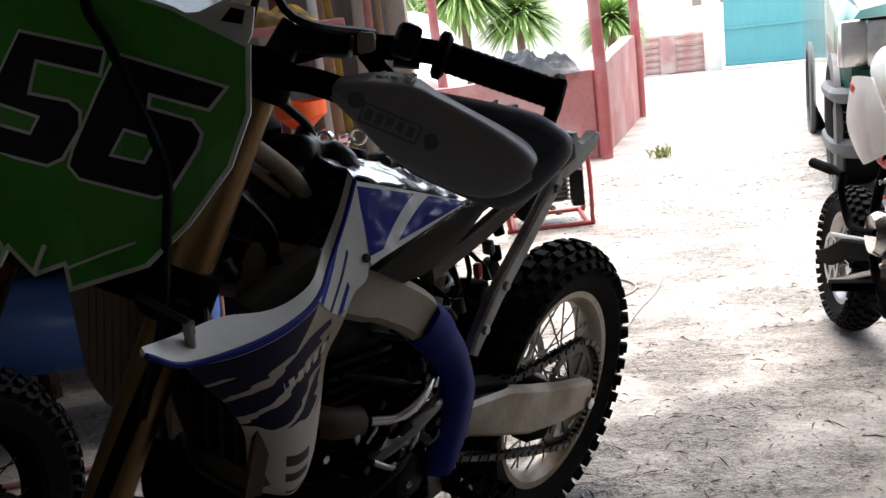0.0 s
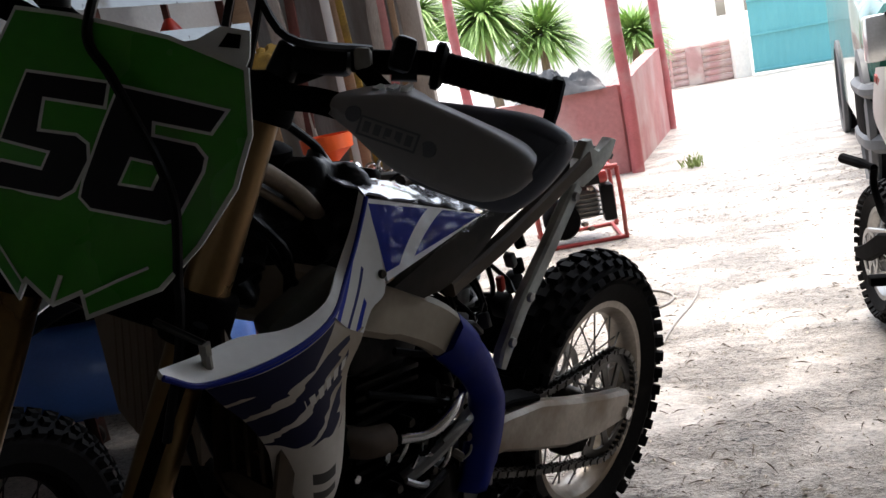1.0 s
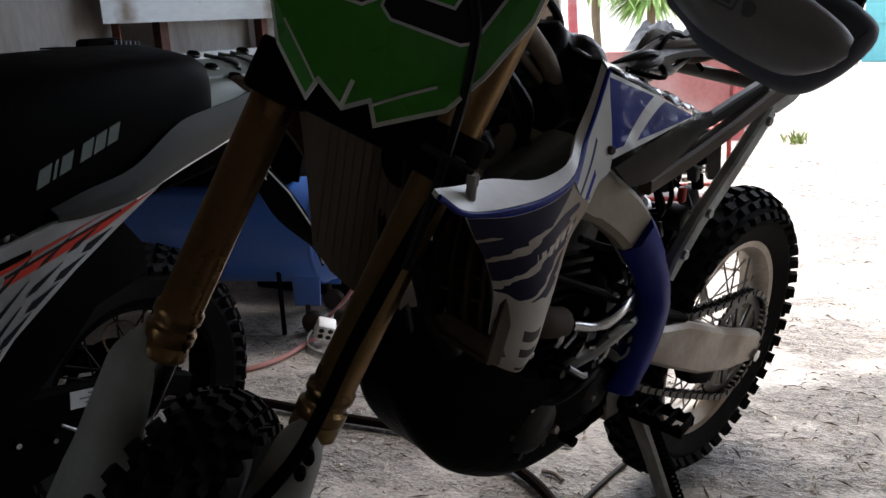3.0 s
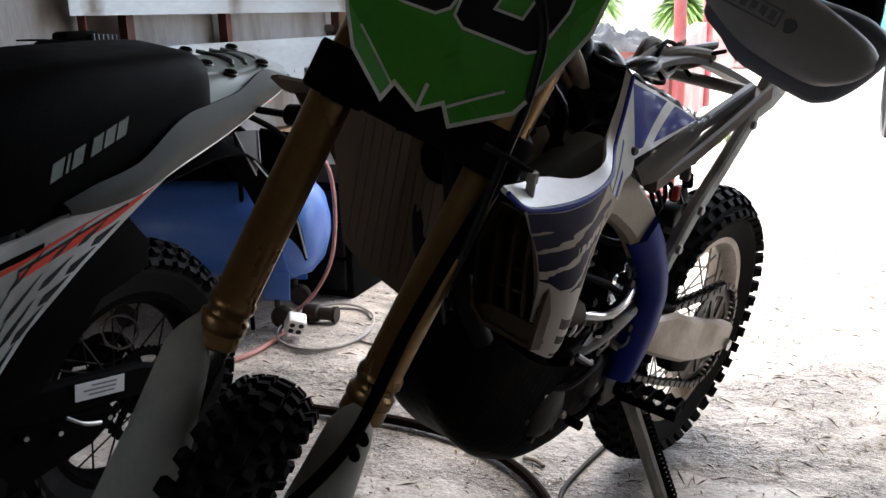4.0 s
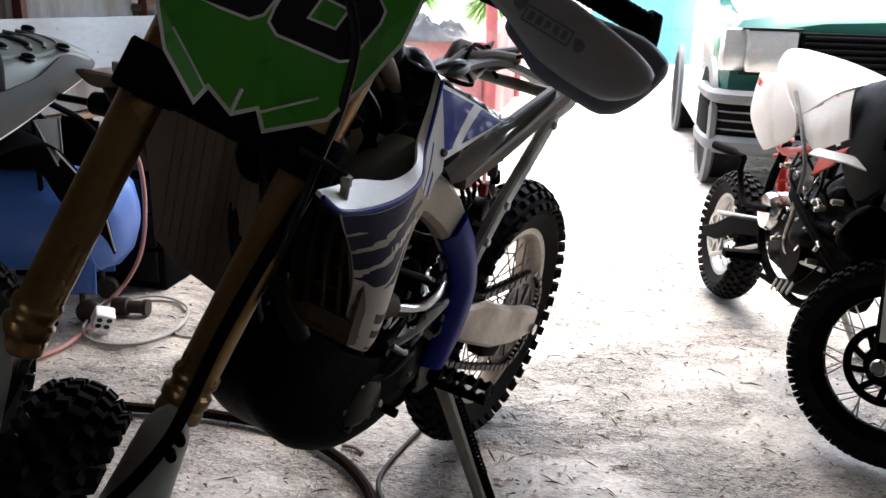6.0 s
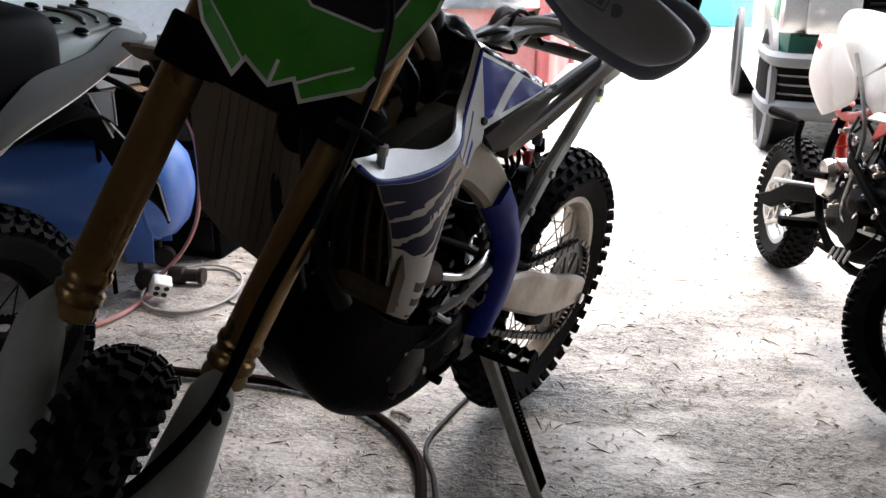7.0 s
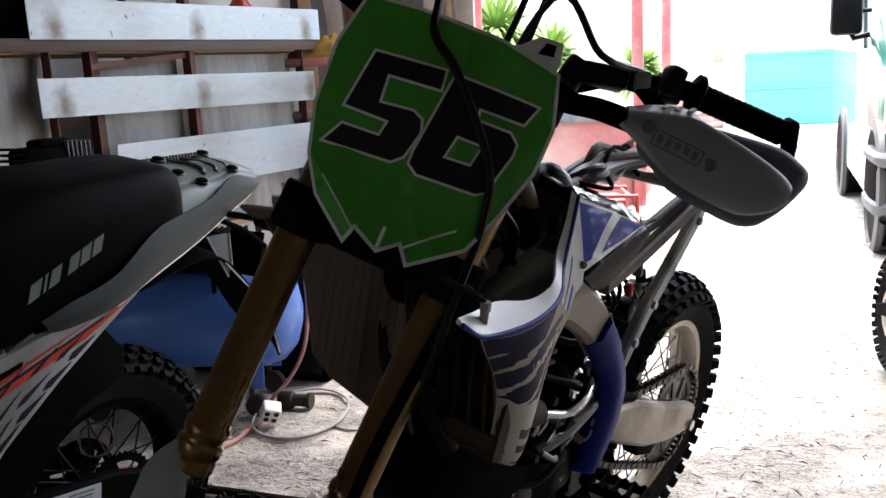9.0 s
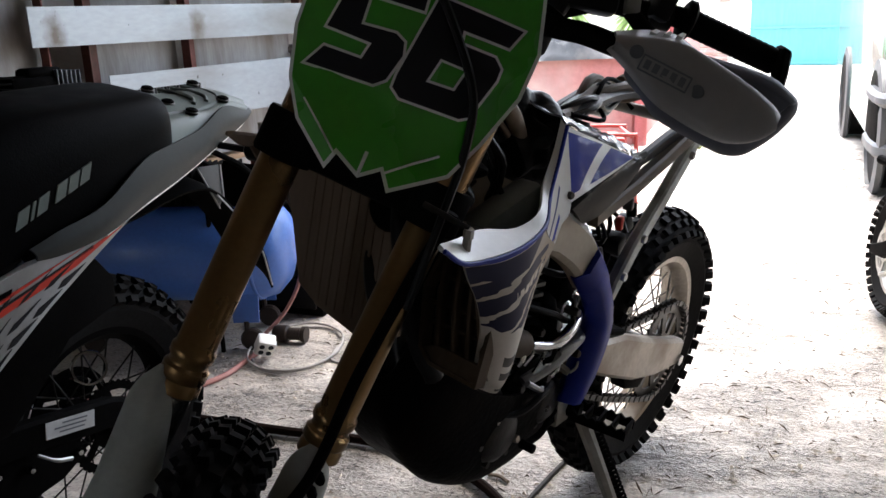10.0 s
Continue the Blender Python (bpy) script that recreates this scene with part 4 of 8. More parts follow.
def yucca(x, y, z, r, leaves, seed, label):
    """A yucca: a stem and a burst of sword leaves, each bent and folded."""
    rng = random.Random(seed)
    t = thing("yucca", pose(x, y, gz(y)), label, "plant", "yuccas")
    zz = z - gz(y)
    bm = bmesh.new()
    tube(bm, smooth_path([(0.05, 0, -0.05), (0.0, 0.02, zz * 0.5), (0, 0, zz)], 5), [0.07] * 5 + [0.06] * 6, 9)
    part("trunk", bm, "bark", t)
    bm = bmesh.new()
    for k in range(leaves):
        az = rng.uniform(0, 2 * math.pi)
        el = math.asin(rng.uniform(-0.6, 0.95))
        L = r * rng.uniform(0.8, 1.15)
        d = V(math.cos(az) * math.cos(el), math.sin(az) * math.cos(el), math.sin(el))
        s = d.cross(V(0, 0, 1)).normalized() if abs(d.z) < 0.98 else V(1, 0, 0)
        o = V(0, 0, zz) + d * 0.05
        w = 0.027 * rng.uniform(0.8, 1.2)
        prev = None
        for i in range(5):
            u = i / 4
            p = o + d * L * u - V(0, 0, 1) * L * 0.42 * u * u * (1 - 0.7 * abs(d.z))
            ww = w * (0.55 + 1.6 * u * (1 - u)) * (1 - u ** 4) + 0.001
            a, b, c = bm.verts.new(p - s * ww), bm.verts.new(p - d.cross(s) * ww * 0.35), bm.verts.new(p + s * ww)
            if prev:
                bm.faces.new((prev[0], prev[1], b, a))
                bm.faces.new((prev[1], prev[2], c, b))
            prev = (a, b, c)
    part("crown", bm, "leaf", t, sharp=60)


yucca(-0.72, 12.5, 1.62, 0.80, 520, 3, "tall yucca with dense green sword leaves behind the low wall")
yucca(0.03, 12.6, 1.22, 0.62, 460, 4, "yucca with drooping green sword leaves behind the low wall")
yucca(-1.75, 13.2, 1.9, 0.85, 380, 5, "tall yucca beside a white car")
yucca(1.285, 12.6, 0.98, 0.50, 380, 6, "green yucca growing behind the far red pole")

# weed tuft
bm = bmesh.new()
for k in range(70):
    a, t = random.uniform(0, 6.28), random.uniform(0.3, 1.3)
    b = V(random.gauss(0, 0.04), random.gauss(0, 0.035), 0)
    tip = b + V(math.cos(a) * 0.04, math.sin(a) * 0.04, 0.10 * t)
    s = V(-math.sin(a), math.cos(a), 0) * 0.005
    v0, v1, v2, v3 = (bm.verts.new(q) for q in (b - s, b + s, b.lerp(tip, 0.6) + V(0, 0, 0.02) + s * 0.8, tip))
    bm.faces.new((v0, v1, v2, v3))
tagged(link_mesh("weed", bm, "grass", m=pose(1.06, 6.9, gz(6.9) - 0.003)), "small tuft of green weed in the yard", "weed")

# white car beyond the low wall
car = thing("white_car", pose(-1.4, 9.5, gz(9.5), 0, 0, 2), "white parked car behind the low wall", "car")
bm = bmesh.new()
rings = []
for y, hw, z0, z1 in ((-1.95, 0.45, 0.42, 0.66), (-1.85, 0.68, 0.3, 0.9), (-1.4, 0.78, 0.24, 1.02), (-1.0, 0.80, 0.22, 1.38), (-0.4, 0.80, 0.22, 1.50), (0.5, 0.80, 0.22, 1.48), (1.1, 0.79, 0.22, 1.05), (1.8, 0.70, 0.28, 0.95), (2.05, 0.5, 0.4, 0.7)):
    ring = []
    for k in range(20):
        a = 2 * math.pi * k / 20
        cx, cz = math.cos(a), math.sin(a)
        ex = math.copysign(abs(cx) ** 0.5, cx) * hw * (1 - 0.18 * max(0, cz) * (z1 > 1.2))
        ez = (z0 + z1) / 2 + math.copysign(abs(cz) ** 0.55, cz) * (z1 - z0) / 2
        ring.append(bm.verts.new((ex, y, ez)))
    rings.append(ring)
for a, b in zip(rings, rings[1:]):
    for k in range(20):
        bm.faces.new((a[k], a[(k + 1) % 20], b[(k + 1) % 20], b[k]))
bm.faces.new(rings[0])
bm.faces.new(rings[-1])
part("body", bm, "white", car)
for y in (-1.25, 1.3):
    for x in (-0.74, 0.74):
        bm = bmesh.new()
        lathe(bm, [(0.16, -0.08), (0.27, -0.09), (0.30, -0.05), (0.30, 0.05), (0.27, 0.09), (0.16, 0.08)], (x, y, 0.30), (1, 0, 0), 24)
        part("wheel", bm, "rubber", car)

# generator
gen = thing("generator", pose(0.12, 4.78, 0, 0, 0, 4), "portable generator in a red tube frame on the floor outside", "generator")
for y in (-0.19, 0.19):
    bm = bmesh.new()
    tube(bm, smooth_path([(-0.24, y, 0.012), (0.19, y, 0.012), (0.225, y, 0.05), (0.225, y, 0.36), (0.19, y, 0.40), (-0.19, y, 0.40), (-0.225, y, 0.36), (-0.225, y, 0.05), (-0.2, y, 0.012)], 5), 0.012, 9)
    part("frame_hoop", bm, "gen_red", gen, "red tube frame")
for x, z in ((0.2, 0.012), (-0.2, 0.012), (0.2, 0.39), (-0.2, 0.39)):
    bm = bmesh.new()
    tube(bm, [(x, -0.19, z), (x, 0.19, z)], 0.011, 8)
    part("cross_tube", bm, "gen_red", gen)
bm = bmesh.new()
box(bm, (0, 0, 0.345), (0.36, 0.3, 0.07), bev=0.02)
part("fuel_tank", bm, "gen_red", gen, "red fuel tank")
bm = bmesh.new()
lathe(bm, [(0.0, 0.02), (0.03, 0.02), (0.034, 0.012), (0.034, 0.0)], (-0.05, 0, 0.380), (0, 0, 1), 16)
part("tank_cap", bm, "matt", gen)
bm = bmesh.new()
box(bm, (0.05, 0.02, 0.20), (0.14, 0.20, 0.17), bev=0.03)
part("engine", bm, "bumper", gen, "grey cast engine")
for k in range(6):
    bm = bmesh.new()
    box(bm, (0.05, 0.02, 0.13 + 0.025 * k), (0.16, 0.22, 0.006), bev=0.002)
    part("fin", bm, "alu_dull", gen)
bm = bmesh.new()
lathe(bm, [(0.0, -0.165), (0.03, -0.165), (0.085, -0.16), (0.10, -0.14), (0.10, 0.02), (0.05, 0.04)], (-0.10, -0.02, 0.14), (0, 1, 0), 22)
part("alternator", bm, "matt", gen, "round dark alternator end")
bm = bmesh.new()
box(bm, (0.165, -0.10, 0.20), (0.07, 0.10, 0.20), bev=0.012)
part("silencer", bm, "black", gen, "black silencer box")
for x, z in ((0.02, 0.10), (0.05, 0.07), (-0.01, 0.24), (0.08, 0.29)):
    bm = bmesh.new()
    box(bm, (x, -0.12, z), (0.03, 0.03, 0.02), rot=(10, 20 * x, 30), bev=0.004)
    part("fitting", bm, "alu", gen)
bm = bmesh.new()
box(bm, (0.0, -0.165, 0.345), (0.26, 0.02, 0.06), bev=0.004)
part("panel", bm, "black", gen)

# ---- the van ----
van = thing("van", pose(2.54, 4.38, -0.05, 0, 0, -14.4), "dark green parked van with a black grille and grey bumper", "van")


def van_ring(y, hw, z0, z1, crown=0.06):
    return [V(-hw, y, z0), V(-hw * 1.0, y, (z0 + z1) * 0.5), V(-hw * 0.985, y, z1 - 0.12), V(-hw * 0.9, y, z1 - 0.02), V(-hw * 0.45, y, z1 + crown * 0.7), V(0, y, z1 + crown), V(hw * 0.45, y, z1 + crown * 0.7), V(hw * 0.9, y, z1 - 0.02), V(hw * 0.985, y, z1 - 0.12), V(hw, y, (z0 + z1) * 0.5), V(hw, y, z0)]


bm = bmesh.new()
prev = None
for y, hw, z0, z1 in ((0.06, 0.86, 0.40, 0.95), (0.12, 0.90, 0.36, 1.02), (0.5, 0.92, 0.30, 1.10), (0.98, 0.92, 0.28, 1.20), (1.5, 0.92, 0.28, 1.72), (1.85, 0.92, 0.28, 1.88), (3.0, 0.92, 0.28, 1.93), (4.5, 0.92, 0.28, 1.92), (4.68, 0.90, 0.34, 1.84)):
    ring = [bm.verts.new(q) for q in van_ring(y, hw, z0, z1)]
    if prev:
        for a, b in zip(range(11), list(range(1, 11)) + [0]):
            bm.faces.new((prev[a], prev[b], ring[b], ring[a]))
    else:
        bm.faces.new(ring)
    prev = ring
bm.faces.new(prev)
part("body", bm, "van_green", van)
bm = bmesh.new()
rows = [[(x * 0.9, 1.0 - 0.03 + 0.04 * abs(x), 1.24), (x * 0.86, 1.25 - 0.03, 1.48), (x * 0.8, 1.49 - 0.02, 1.70)] for x in (-0.9, -0.45, 0, 0.45, 0.9)]
sheet(bm, rows, -0.03)
part("windscreen", bm, "glass", van, "dark windscreen")
bm = bmesh.new()
box(bm, (0, 0.035, 0.835), (1.02, 0.06, 0.22), bev=0.015)
grille = part("grille", bm, "matt", van, "black slatted grille")
for k in range(6):
    bm = bmesh.new()
    box(bm, (0, 0.0, 0.75 + 0.034 * k), (0.98, 0.02, 0.012), rot=(-20, 0, 0), bev=0.002)
    part("slat", bm, "black", grille)
bm = bmesh.new()
lathe(bm, [(0.062, -0.01), (0.075, -0.014), (0.075, 0.01), (0.062, 0.01)], (0, -0.012, 0.835), (0, 1, 0), 32, closed=True)
for a in (-14, 14):
    box(bm, (0.028 * (1 if a > 0 else -1), -0.012, 0.84), (0.01, 0.014, 0.10), rot=(0, a, 0))
part("badge", bm, "chrome", grille, "round chrome badge")
for s in (-1, 1):
    bm = bmesh.new()
    box(bm, (s * 0.655, 0.03, 0.835), (0.27, 0.07, 0.235), bev=0.02)
    part("headlamp", bm, "lens", van, "clear rectangular headlamp")
    bm = bmesh.new()
    box(bm, (s * 0.855, 0.065, 0.84), (0.13, 0.08, 0.235), rot=(0, 0, -s * 12), bev=0.02)
    part("indicator", bm, "lens", van, "clear corner indicator")
    for z in (0.715, 0.957):
        bm = bmesh.new()
        box(bm, (s * 0.66, 0.02, z), (0.32, 0.05, 0.012), bev=0.003)
        part("lamp_trim", bm, "black", van)
    bm = bmesh.new()
    box(bm, (s * 1.05, 1.18, 1.41), (0.19, 0.09, 0.28), bev=0.03)
    mir = part("mirror", bm, "black", van, "black door mirror on an arm")
    bm = bmesh.new()
    tube(bm, [(s * 0.9, 1.25, 1.27), (s * 1.0, 1.22, 1.25), (s * 1.05, 1.2, 1.33)], 0.018, 8)
    tube(bm, [(s * 0.9, 1.25, 1.42), (s * 1.0, 1.22, 1.42), (s * 1.05, 1.2, 1.48)], 0.014, 8)
    part("arm", bm, "black", mir)
    bm = bmesh.new()
    prism(bm, [(1.35, 1.18), (1.62, 1.62), (2.35, 1.66), (2.4, 1.18)], (s * 0.915, 0, 0), (0, 1, 0), (0, 0, 1), (s * 0.012, 0, 0))
    part("side_window", bm, "glass", van)
    for y in (0.41, 3.02):
        bm = bmesh.new()
        lathe(bm, [(0.19, -0.10), (0.30, -0.11), (0.325, -0.07), (0.325, 0.07), (0.30, 0.11), (0.19, 0.10)], (s * 0.82, y, gz(4.4 + y) + 0.375), (1, 0, 0), 36)
        wh = part("wheel", bm, "rubber", van, "worn black road tyre")
        bm = bmesh.new()
        lathe(bm, [(0.0, 0.06), (0.05, 0.07), (0.12, 0.05), (0.185, 0.075), (0.195, 0.10), (0.195, -0.10), (0, -0.10)], (s * 0.82, y, gz(4.4 + y) + 0.375), (s, 0, 0), 28)
        part("rim", bm, "steel", wh)
        bm = bmesh.new()
        lathe(bm, [(0.34, 0.0), (0.40, 0.02), (0.40, 0.05), (0.34, 0.06)], (s * 0.885, y, gz(4.4 + y) + 0.38), (s, 0, 0), 36, closed=True)
        part("wheel_arch", bm, "bumper", van)
def bumper_line(z, dy):
    return smooth_path([(-0.93, 0.55, z), (-0.925, 0.2, z), (-0.85, 0.02 + dy, z), (-0.4, -0.03 + dy, z), (0, -0.04 + dy, z), (0.4, -0.03 + dy, z), (0.85, 0.02 + dy, z), (0.925, 0.2, z), (0.93, 0.55, z)], 4)


bm = bmesh.new()
beam(bm, bumper_line(0.585, -0.03), 0.075, 0.09, side=(0, 0, 1), bev=0.3)
beam(bm, bumper_line(0.315, -0.02), 0.10, 0.09, side=(0, 0, 1), bev=0.3)
part("bumper", bm, "bumper", van, "moulded grey plastic bumper")
bm = bmesh.new()
beam(bm, bumper_line(0.45, 0.02), 0.21, 0.06, side=(0, 0, 1), bev=0.1)
part("bumper_panel", bm, "matt", van, "recessed dark bumper panel")
for z in (0.40, 0.45, 0.50):
    bm = bmesh.new()
    beam(bm, bumper_line(z, -0.015), 0.010, 0.012, side=(0, 0, 1), bev=0.2)
    part("bumper_line", bm, "bumper", van)


# a black tool chest on the floor behind the compressor
chest = thing("tool_chest", pose(-1.24, 3.06, 0, 0, 0, -15), "black steel tool chest on the floor by the rack", "tool chest")
bm = bmesh.new()
box(bm, (0, 0, 0.22), (0.62, 0.34, 0.44), bev=0.01)
part("body", bm, "matt", chest)
for k in range(3):
    bm = bmesh.new()
    box(bm, (0, -0.176, 0.09 + 0.13 * k), (0.57, 0.012, 0.115), bev=0.004)
    dr = part("drawer", bm, "black", chest)
    bm = bmesh.new()
    box(bm, (0, -0.188, 0.13 + 0.13 * k), (0.30, 0.012, 0.014), bev=0.003)
    part("handle", bm, "engine", dr)


# ---- the dirt bike on its side stand ----
def lean_frame(x, y, heading, lean):
    """x forward, y to the bike's left, z up, leaning to its left; heading turns from -y towards -x."""
    h, a = radians(heading), radians(lean)
    f = V(-math.sin(h), -math.cos(h), 0)
    l = V(math.cos(h), -math.sin(h), 0)
    u = V(0, 0, 1)
    m = Matrix.Identity(4)
    for i, q in enumerate((f, l * math.cos(a) - u * math.sin(a), u * math.cos(a) + l * math.sin(a))):
        m.col[i] = (*q, 0)
    m.col[3] = (x, y, 0, 1)
    return m


B1 = lean_frame(0.0, 1.762, 32, 11)
ST = Matrix.Identity(4)                    # steering: x forward, y left, z up the fork
for i, q in enumerate(((0.1096, -0.9847, 0.1357), (0.8831, 0.0338, -0.468), (0.4562, 0.1712, 0.8733))):
    ST.col[i] = (*q, 0)
ST.col[3] = (-0.3233, 0.8037, 1.0, 1)
bike = thing("dirt_bike", B1, "white and blue motocross bike with green number plate, seat removed", "motorcycle")
S1 = B1.inverted() @ ST

# wheels
rear = wheel("rear_wheel", bike, pose(0, 0, 0.342), 0.329, 0.222, 0.107, 32, 84, 0.024, "alu", label="spoked rear wheel with a worn silver rim")
disc("sprocket", rear, 0.062, 0.045, 0.118, 0.005, 8, "sprocket", "drilled rear sprocket", teeth=48)
disc("brake_disc", rear, -0.062, 0.045, 0.11, 0.004, 8, "steel", "drilled brake disc")
front = wheel("front_wheel", bike, S1 @ pose(0.03, -0.003, -0.745), 0.305, 0.243, 0.084, 32, 92, 0.017, "black", label="spoked front wheel turned towards the floor light", seed=2)
disc("brake_disc", front, 0.058, 0.045, 0.12, 0.004, 8, "steel", "drilled front brake disc")

# aluminium frame beams with blue guards
for s in (1, -1):
    y = 0.125 * s
    bm = bmesh.new()
    beam(bm, smooth_path([(0.93, 0.05 * s, 0.93), (0.85, 0.09 * s, 0.895), (0.771, y, 0.861), (0.701, y, 0.825), (0.627, y, 0.778), (0.573, y, 0.725)], 4), 0.034, [0.075] * 12 + [0.068] * 9, bev=0.25)
    part("frame_beam", bm, "cream", bike, "dusty bare aluminium frame beam")
    bm = bmesh.new()
    beam(bm, smooth_path([(0.605, y * 1.04, 0.757), (0.565, y * 1.06, 0.712), (0.523, y * 1.06, 0.645), (0.517, y * 1.04, 0.58), (0.538, y, 0.505), (0.55, y * 0.95, 0.47)], 5), 0.044, [0.072] * 6 + [0.066] * 6 + [0.074] * 8 + [0.066] * 6, bev=0.42)
    part("frame_guard", bm, "blue", bike, "blue plastic frame guard", sharp=85)
    # swingarm
    bm = bmesh.new()
    yy = 0.098 * s
    beam(bm, [(0.52, yy * 0.8, 0.505), (0.435, yy, 0.506), (0.34, yy, 0.474), (0.22, yy, 0.422), (0.10, yy, 0.382), (0.03, yy, 0.366), (-0.004, yy, 0.358)], 0.034, [0.05, 0.066, 0.088, 0.092, 0.082, 0.070, 0.062], bev=0.22)
    part("swingarm", bm, "alu", bike, "silver aluminium swingarm, dusty")
    # bare subframe
    ys = 0.122 * s
    bm = bmesh.new()
    beam(bm, [(0.585, ys, 0.818), (0.46, ys, 0.846), (0.354, ys, 0.876), (0.257, ys, 0.906), (0.195, ys, 0.925)], 0.022, [0.026, 0.028, 0.028, 0.030, 0.034], bev=0.2)
    part("seat_rail", bm, "rail_brown", bike, "bare grey aluminium seat rail")
    bm = bmesh.new()
    beam(bm, [(0.46, ys * 0.94, 0.882), (0.36, ys * 0.94, 0.904), (0.25, ys * 0.94, 0.930)], 0.016, [0.018, 0.024, 0.022], bev=0.2)
    part("rail_web", bm, "black", bike, "dark plastic strip along the seat rail")
    bm = bmesh.new()
    beam(bm, [(0.232, ys, 0.886), (0.323, ys, 0.800), (0.405, ys, 0.727), (0.455, ys, 0.668), (0.468, ys, 0.645)], 0.020, [0.030, 0.032, 0.032, 0.030, 0.022], bev=0.22)
    strut = part("rail_strut", bm, "rail_grey", bike, "bare grey aluminium strut")
    for x, z in ((0.250, 0.872), (0.392, 0.741), (0.446, 0.683)):
        bm = bmesh.new()
        lathe(bm, [(0.0, 0.006), (0.007, 0.006), (0.0085, 0.003), (0.0085, -0.004)], (x, ys + 0.0105 * s, z), (0, s, 0), 10)
        part("bolt", bm, "steel", strut)
    bm = bmesh.new()
    prism(bm, [(0.262, 0.898), (0.232, 0.926), (0.205, 0.957), (0.188, 0.957), (0.186, 0.938), (0.168, 0.928), (0.142, 0.934), (0.120, 0.947), (0.100, 0.940), (0.118, 0.914), (0.160, 0.893), (0.215, 0.880)], (0, ys - 0.009, 0), (1, 0, 0), (0, 0, 1), (0, 0.018, 0), bev=0.003)
    part("rail_bracket", bm, "rail_grey", bike, "forked end bracket of the seat rail")
bm = bmesh.new()
tube(bm, [(0.165, -0.12, 0.91), (0.165, 0.12, 0.91)], 0.012, 10)
part("cross_tube", bm, "alu_dull", bike)
# dusty inner panel along the far rail
bm = bmesh.new()
rows = [[(0.40, -0.088, 0.905), (0.30, -0.088, 0.925), (0.20, -0.088, 0.950), (0.10, -0.088, 0.968)], [(0.39, -0.096, 0.885), (0.30, -0.098, 0.905), (0.20, -0.098, 0.928), (0.09, -0.096, 0.948)], [(0.37, -0.092, 0.862), (0.29, -0.094, 0.882), (0.19, -0.094, 0.905), (0.08, -0.092, 0.925)]]
sheet(bm, refine(rows, 4, 4), 0.004)
part("inner_panel", bm, "loom", bike, "dusty brown inner panel along the far rail")
# arched strip of the bare rear mudguard
bm = bmesh.new()
rows = [[(x, y, z + 0.004 * (1 - (y / 0.022) ** 2)) for y in (-0.022, -0.011, 0, 0.011, 0.022)] for x, z in ((0.50, 0.935), (0.45, 0.952), (0.38, 0.960), (0.285, 0.957), (0.175, 0.936), (0.014, 0.893), (-0.09, 0.852))]
sheet(bm, refine(rows, 4, 2), 0.012)
part("mudguard_strip", bm, "bumper", bike, "bare dark plastic mudguard strip")
bm = bmesh.new()
tube(bm, [(0.004, -0.12, 0.343), (0.004, 0.12, 0.343)], 0.009, 12)
tube(bm, [(0.004, 0.114, 0.343), (0.004, 0.122, 0.343)], 0.014, 6)
tube(bm, [(0.004, -0.114, 0.343), (0.004, -0.122, 0.343)], 0.014, 6)
part("axle", bm, "chrome", bike)

# airbox and side panel under the seat rail
bm = bmesh.new()
rows = [[(0.752, 0.172, 0.886), (0.645, 0.160, 0.903), (0.548, 0.147, 0.914), (0.458, 0.134, 0.913)], [(0.715, 0.164, 0.864), (0.628, 0.158, 0.872), (0.535, 0.148, 0.886), (0.452, 0.136, 0.902)], [(0.672, 0.150, 0.840), (0.612, 0.146, 0.838), (0.525, 0.140, 0.862), (0.450, 0.130, 0.889)]]
sheet(bm, refine(rows, 4, 4), 0.012)
part("airbox_cover", bm, "cover", bike, "scuffed black airbox side cover")
bm = bmesh.new()
box(bm, (0.535, 0, 0.86), (0.13, 0.15, 0.11), rot=(0, -10, 0), bev=0.03)
part("airbox", bm, "black", bike)

# fuel tank and its top
bm = bmesh.new()
rows = []
for x, hw, z in ((0.96, 0.055, 1.0), (0.90, 0.08, 1.012), (0.80, 0.10, 1.012), (0.70, 0.105, 0.99), (0.60, 0.095, 0.955), (0.50, 0.075, 0.925), (0.42, 0.06, 0.905)):
    rows.append([(x, hw * math.cos(a) * 1.05, z - 0.10 + 0.10 * math.sin(a) ** 0.6 if 0 < a < math.pi else z - 0.10) for a in [math.pi * k / 12 for k in range(13)]])
sheet(bm, refine(rows, 3, 1), 0.05)
part("fuel_tank", bm, "black", bike, "black fuel tank")
bm = bmesh.new()
lathe(bm, [(0.0, 0.05), (0.035, 0.05), (0.046, 0.042), (0.046, 0.012), (0.055, 0.01), (0.055, 0.0)], (0.80, 0, 1.005), (-0.05, 0, 1), 12)
part("tank_cap", bm, "matt", bike, "ribbed black fuel cap")
bm = bmesh.new()
rows = []
for x, hw, z in ((0.768, 0.148, 1.000), (0.70, 0.150, 0.977), (0.62, 0.150, 0.949), (0.545, 0.145, 0.923), (0.48, 0.122, 0.906), (0.42, 0.100, 0.892), (0.388, 0.085, 0.876)):
    rows.append([(x, hw * t, z + 0.020 * (1 - t * t)) for t in (1.0, 0.6, 0.2, -0.2, -0.6, -1.0)])
crease = [[V(p.x, p.y, p.z + 0.010 * abs(noise.noise(V(p.x * 26, p.y * 40, 1.3))) + 0.004 * noise.noise(V(p.x * 70, p.y * 70, 4))) for p in r] for r in refine(rows, 8, 6)]
sheet(bm, crease, -0.003)
part("seat_nose_cover", bm, "film_top", bike, "glossy crumpled clear film over the tank top")
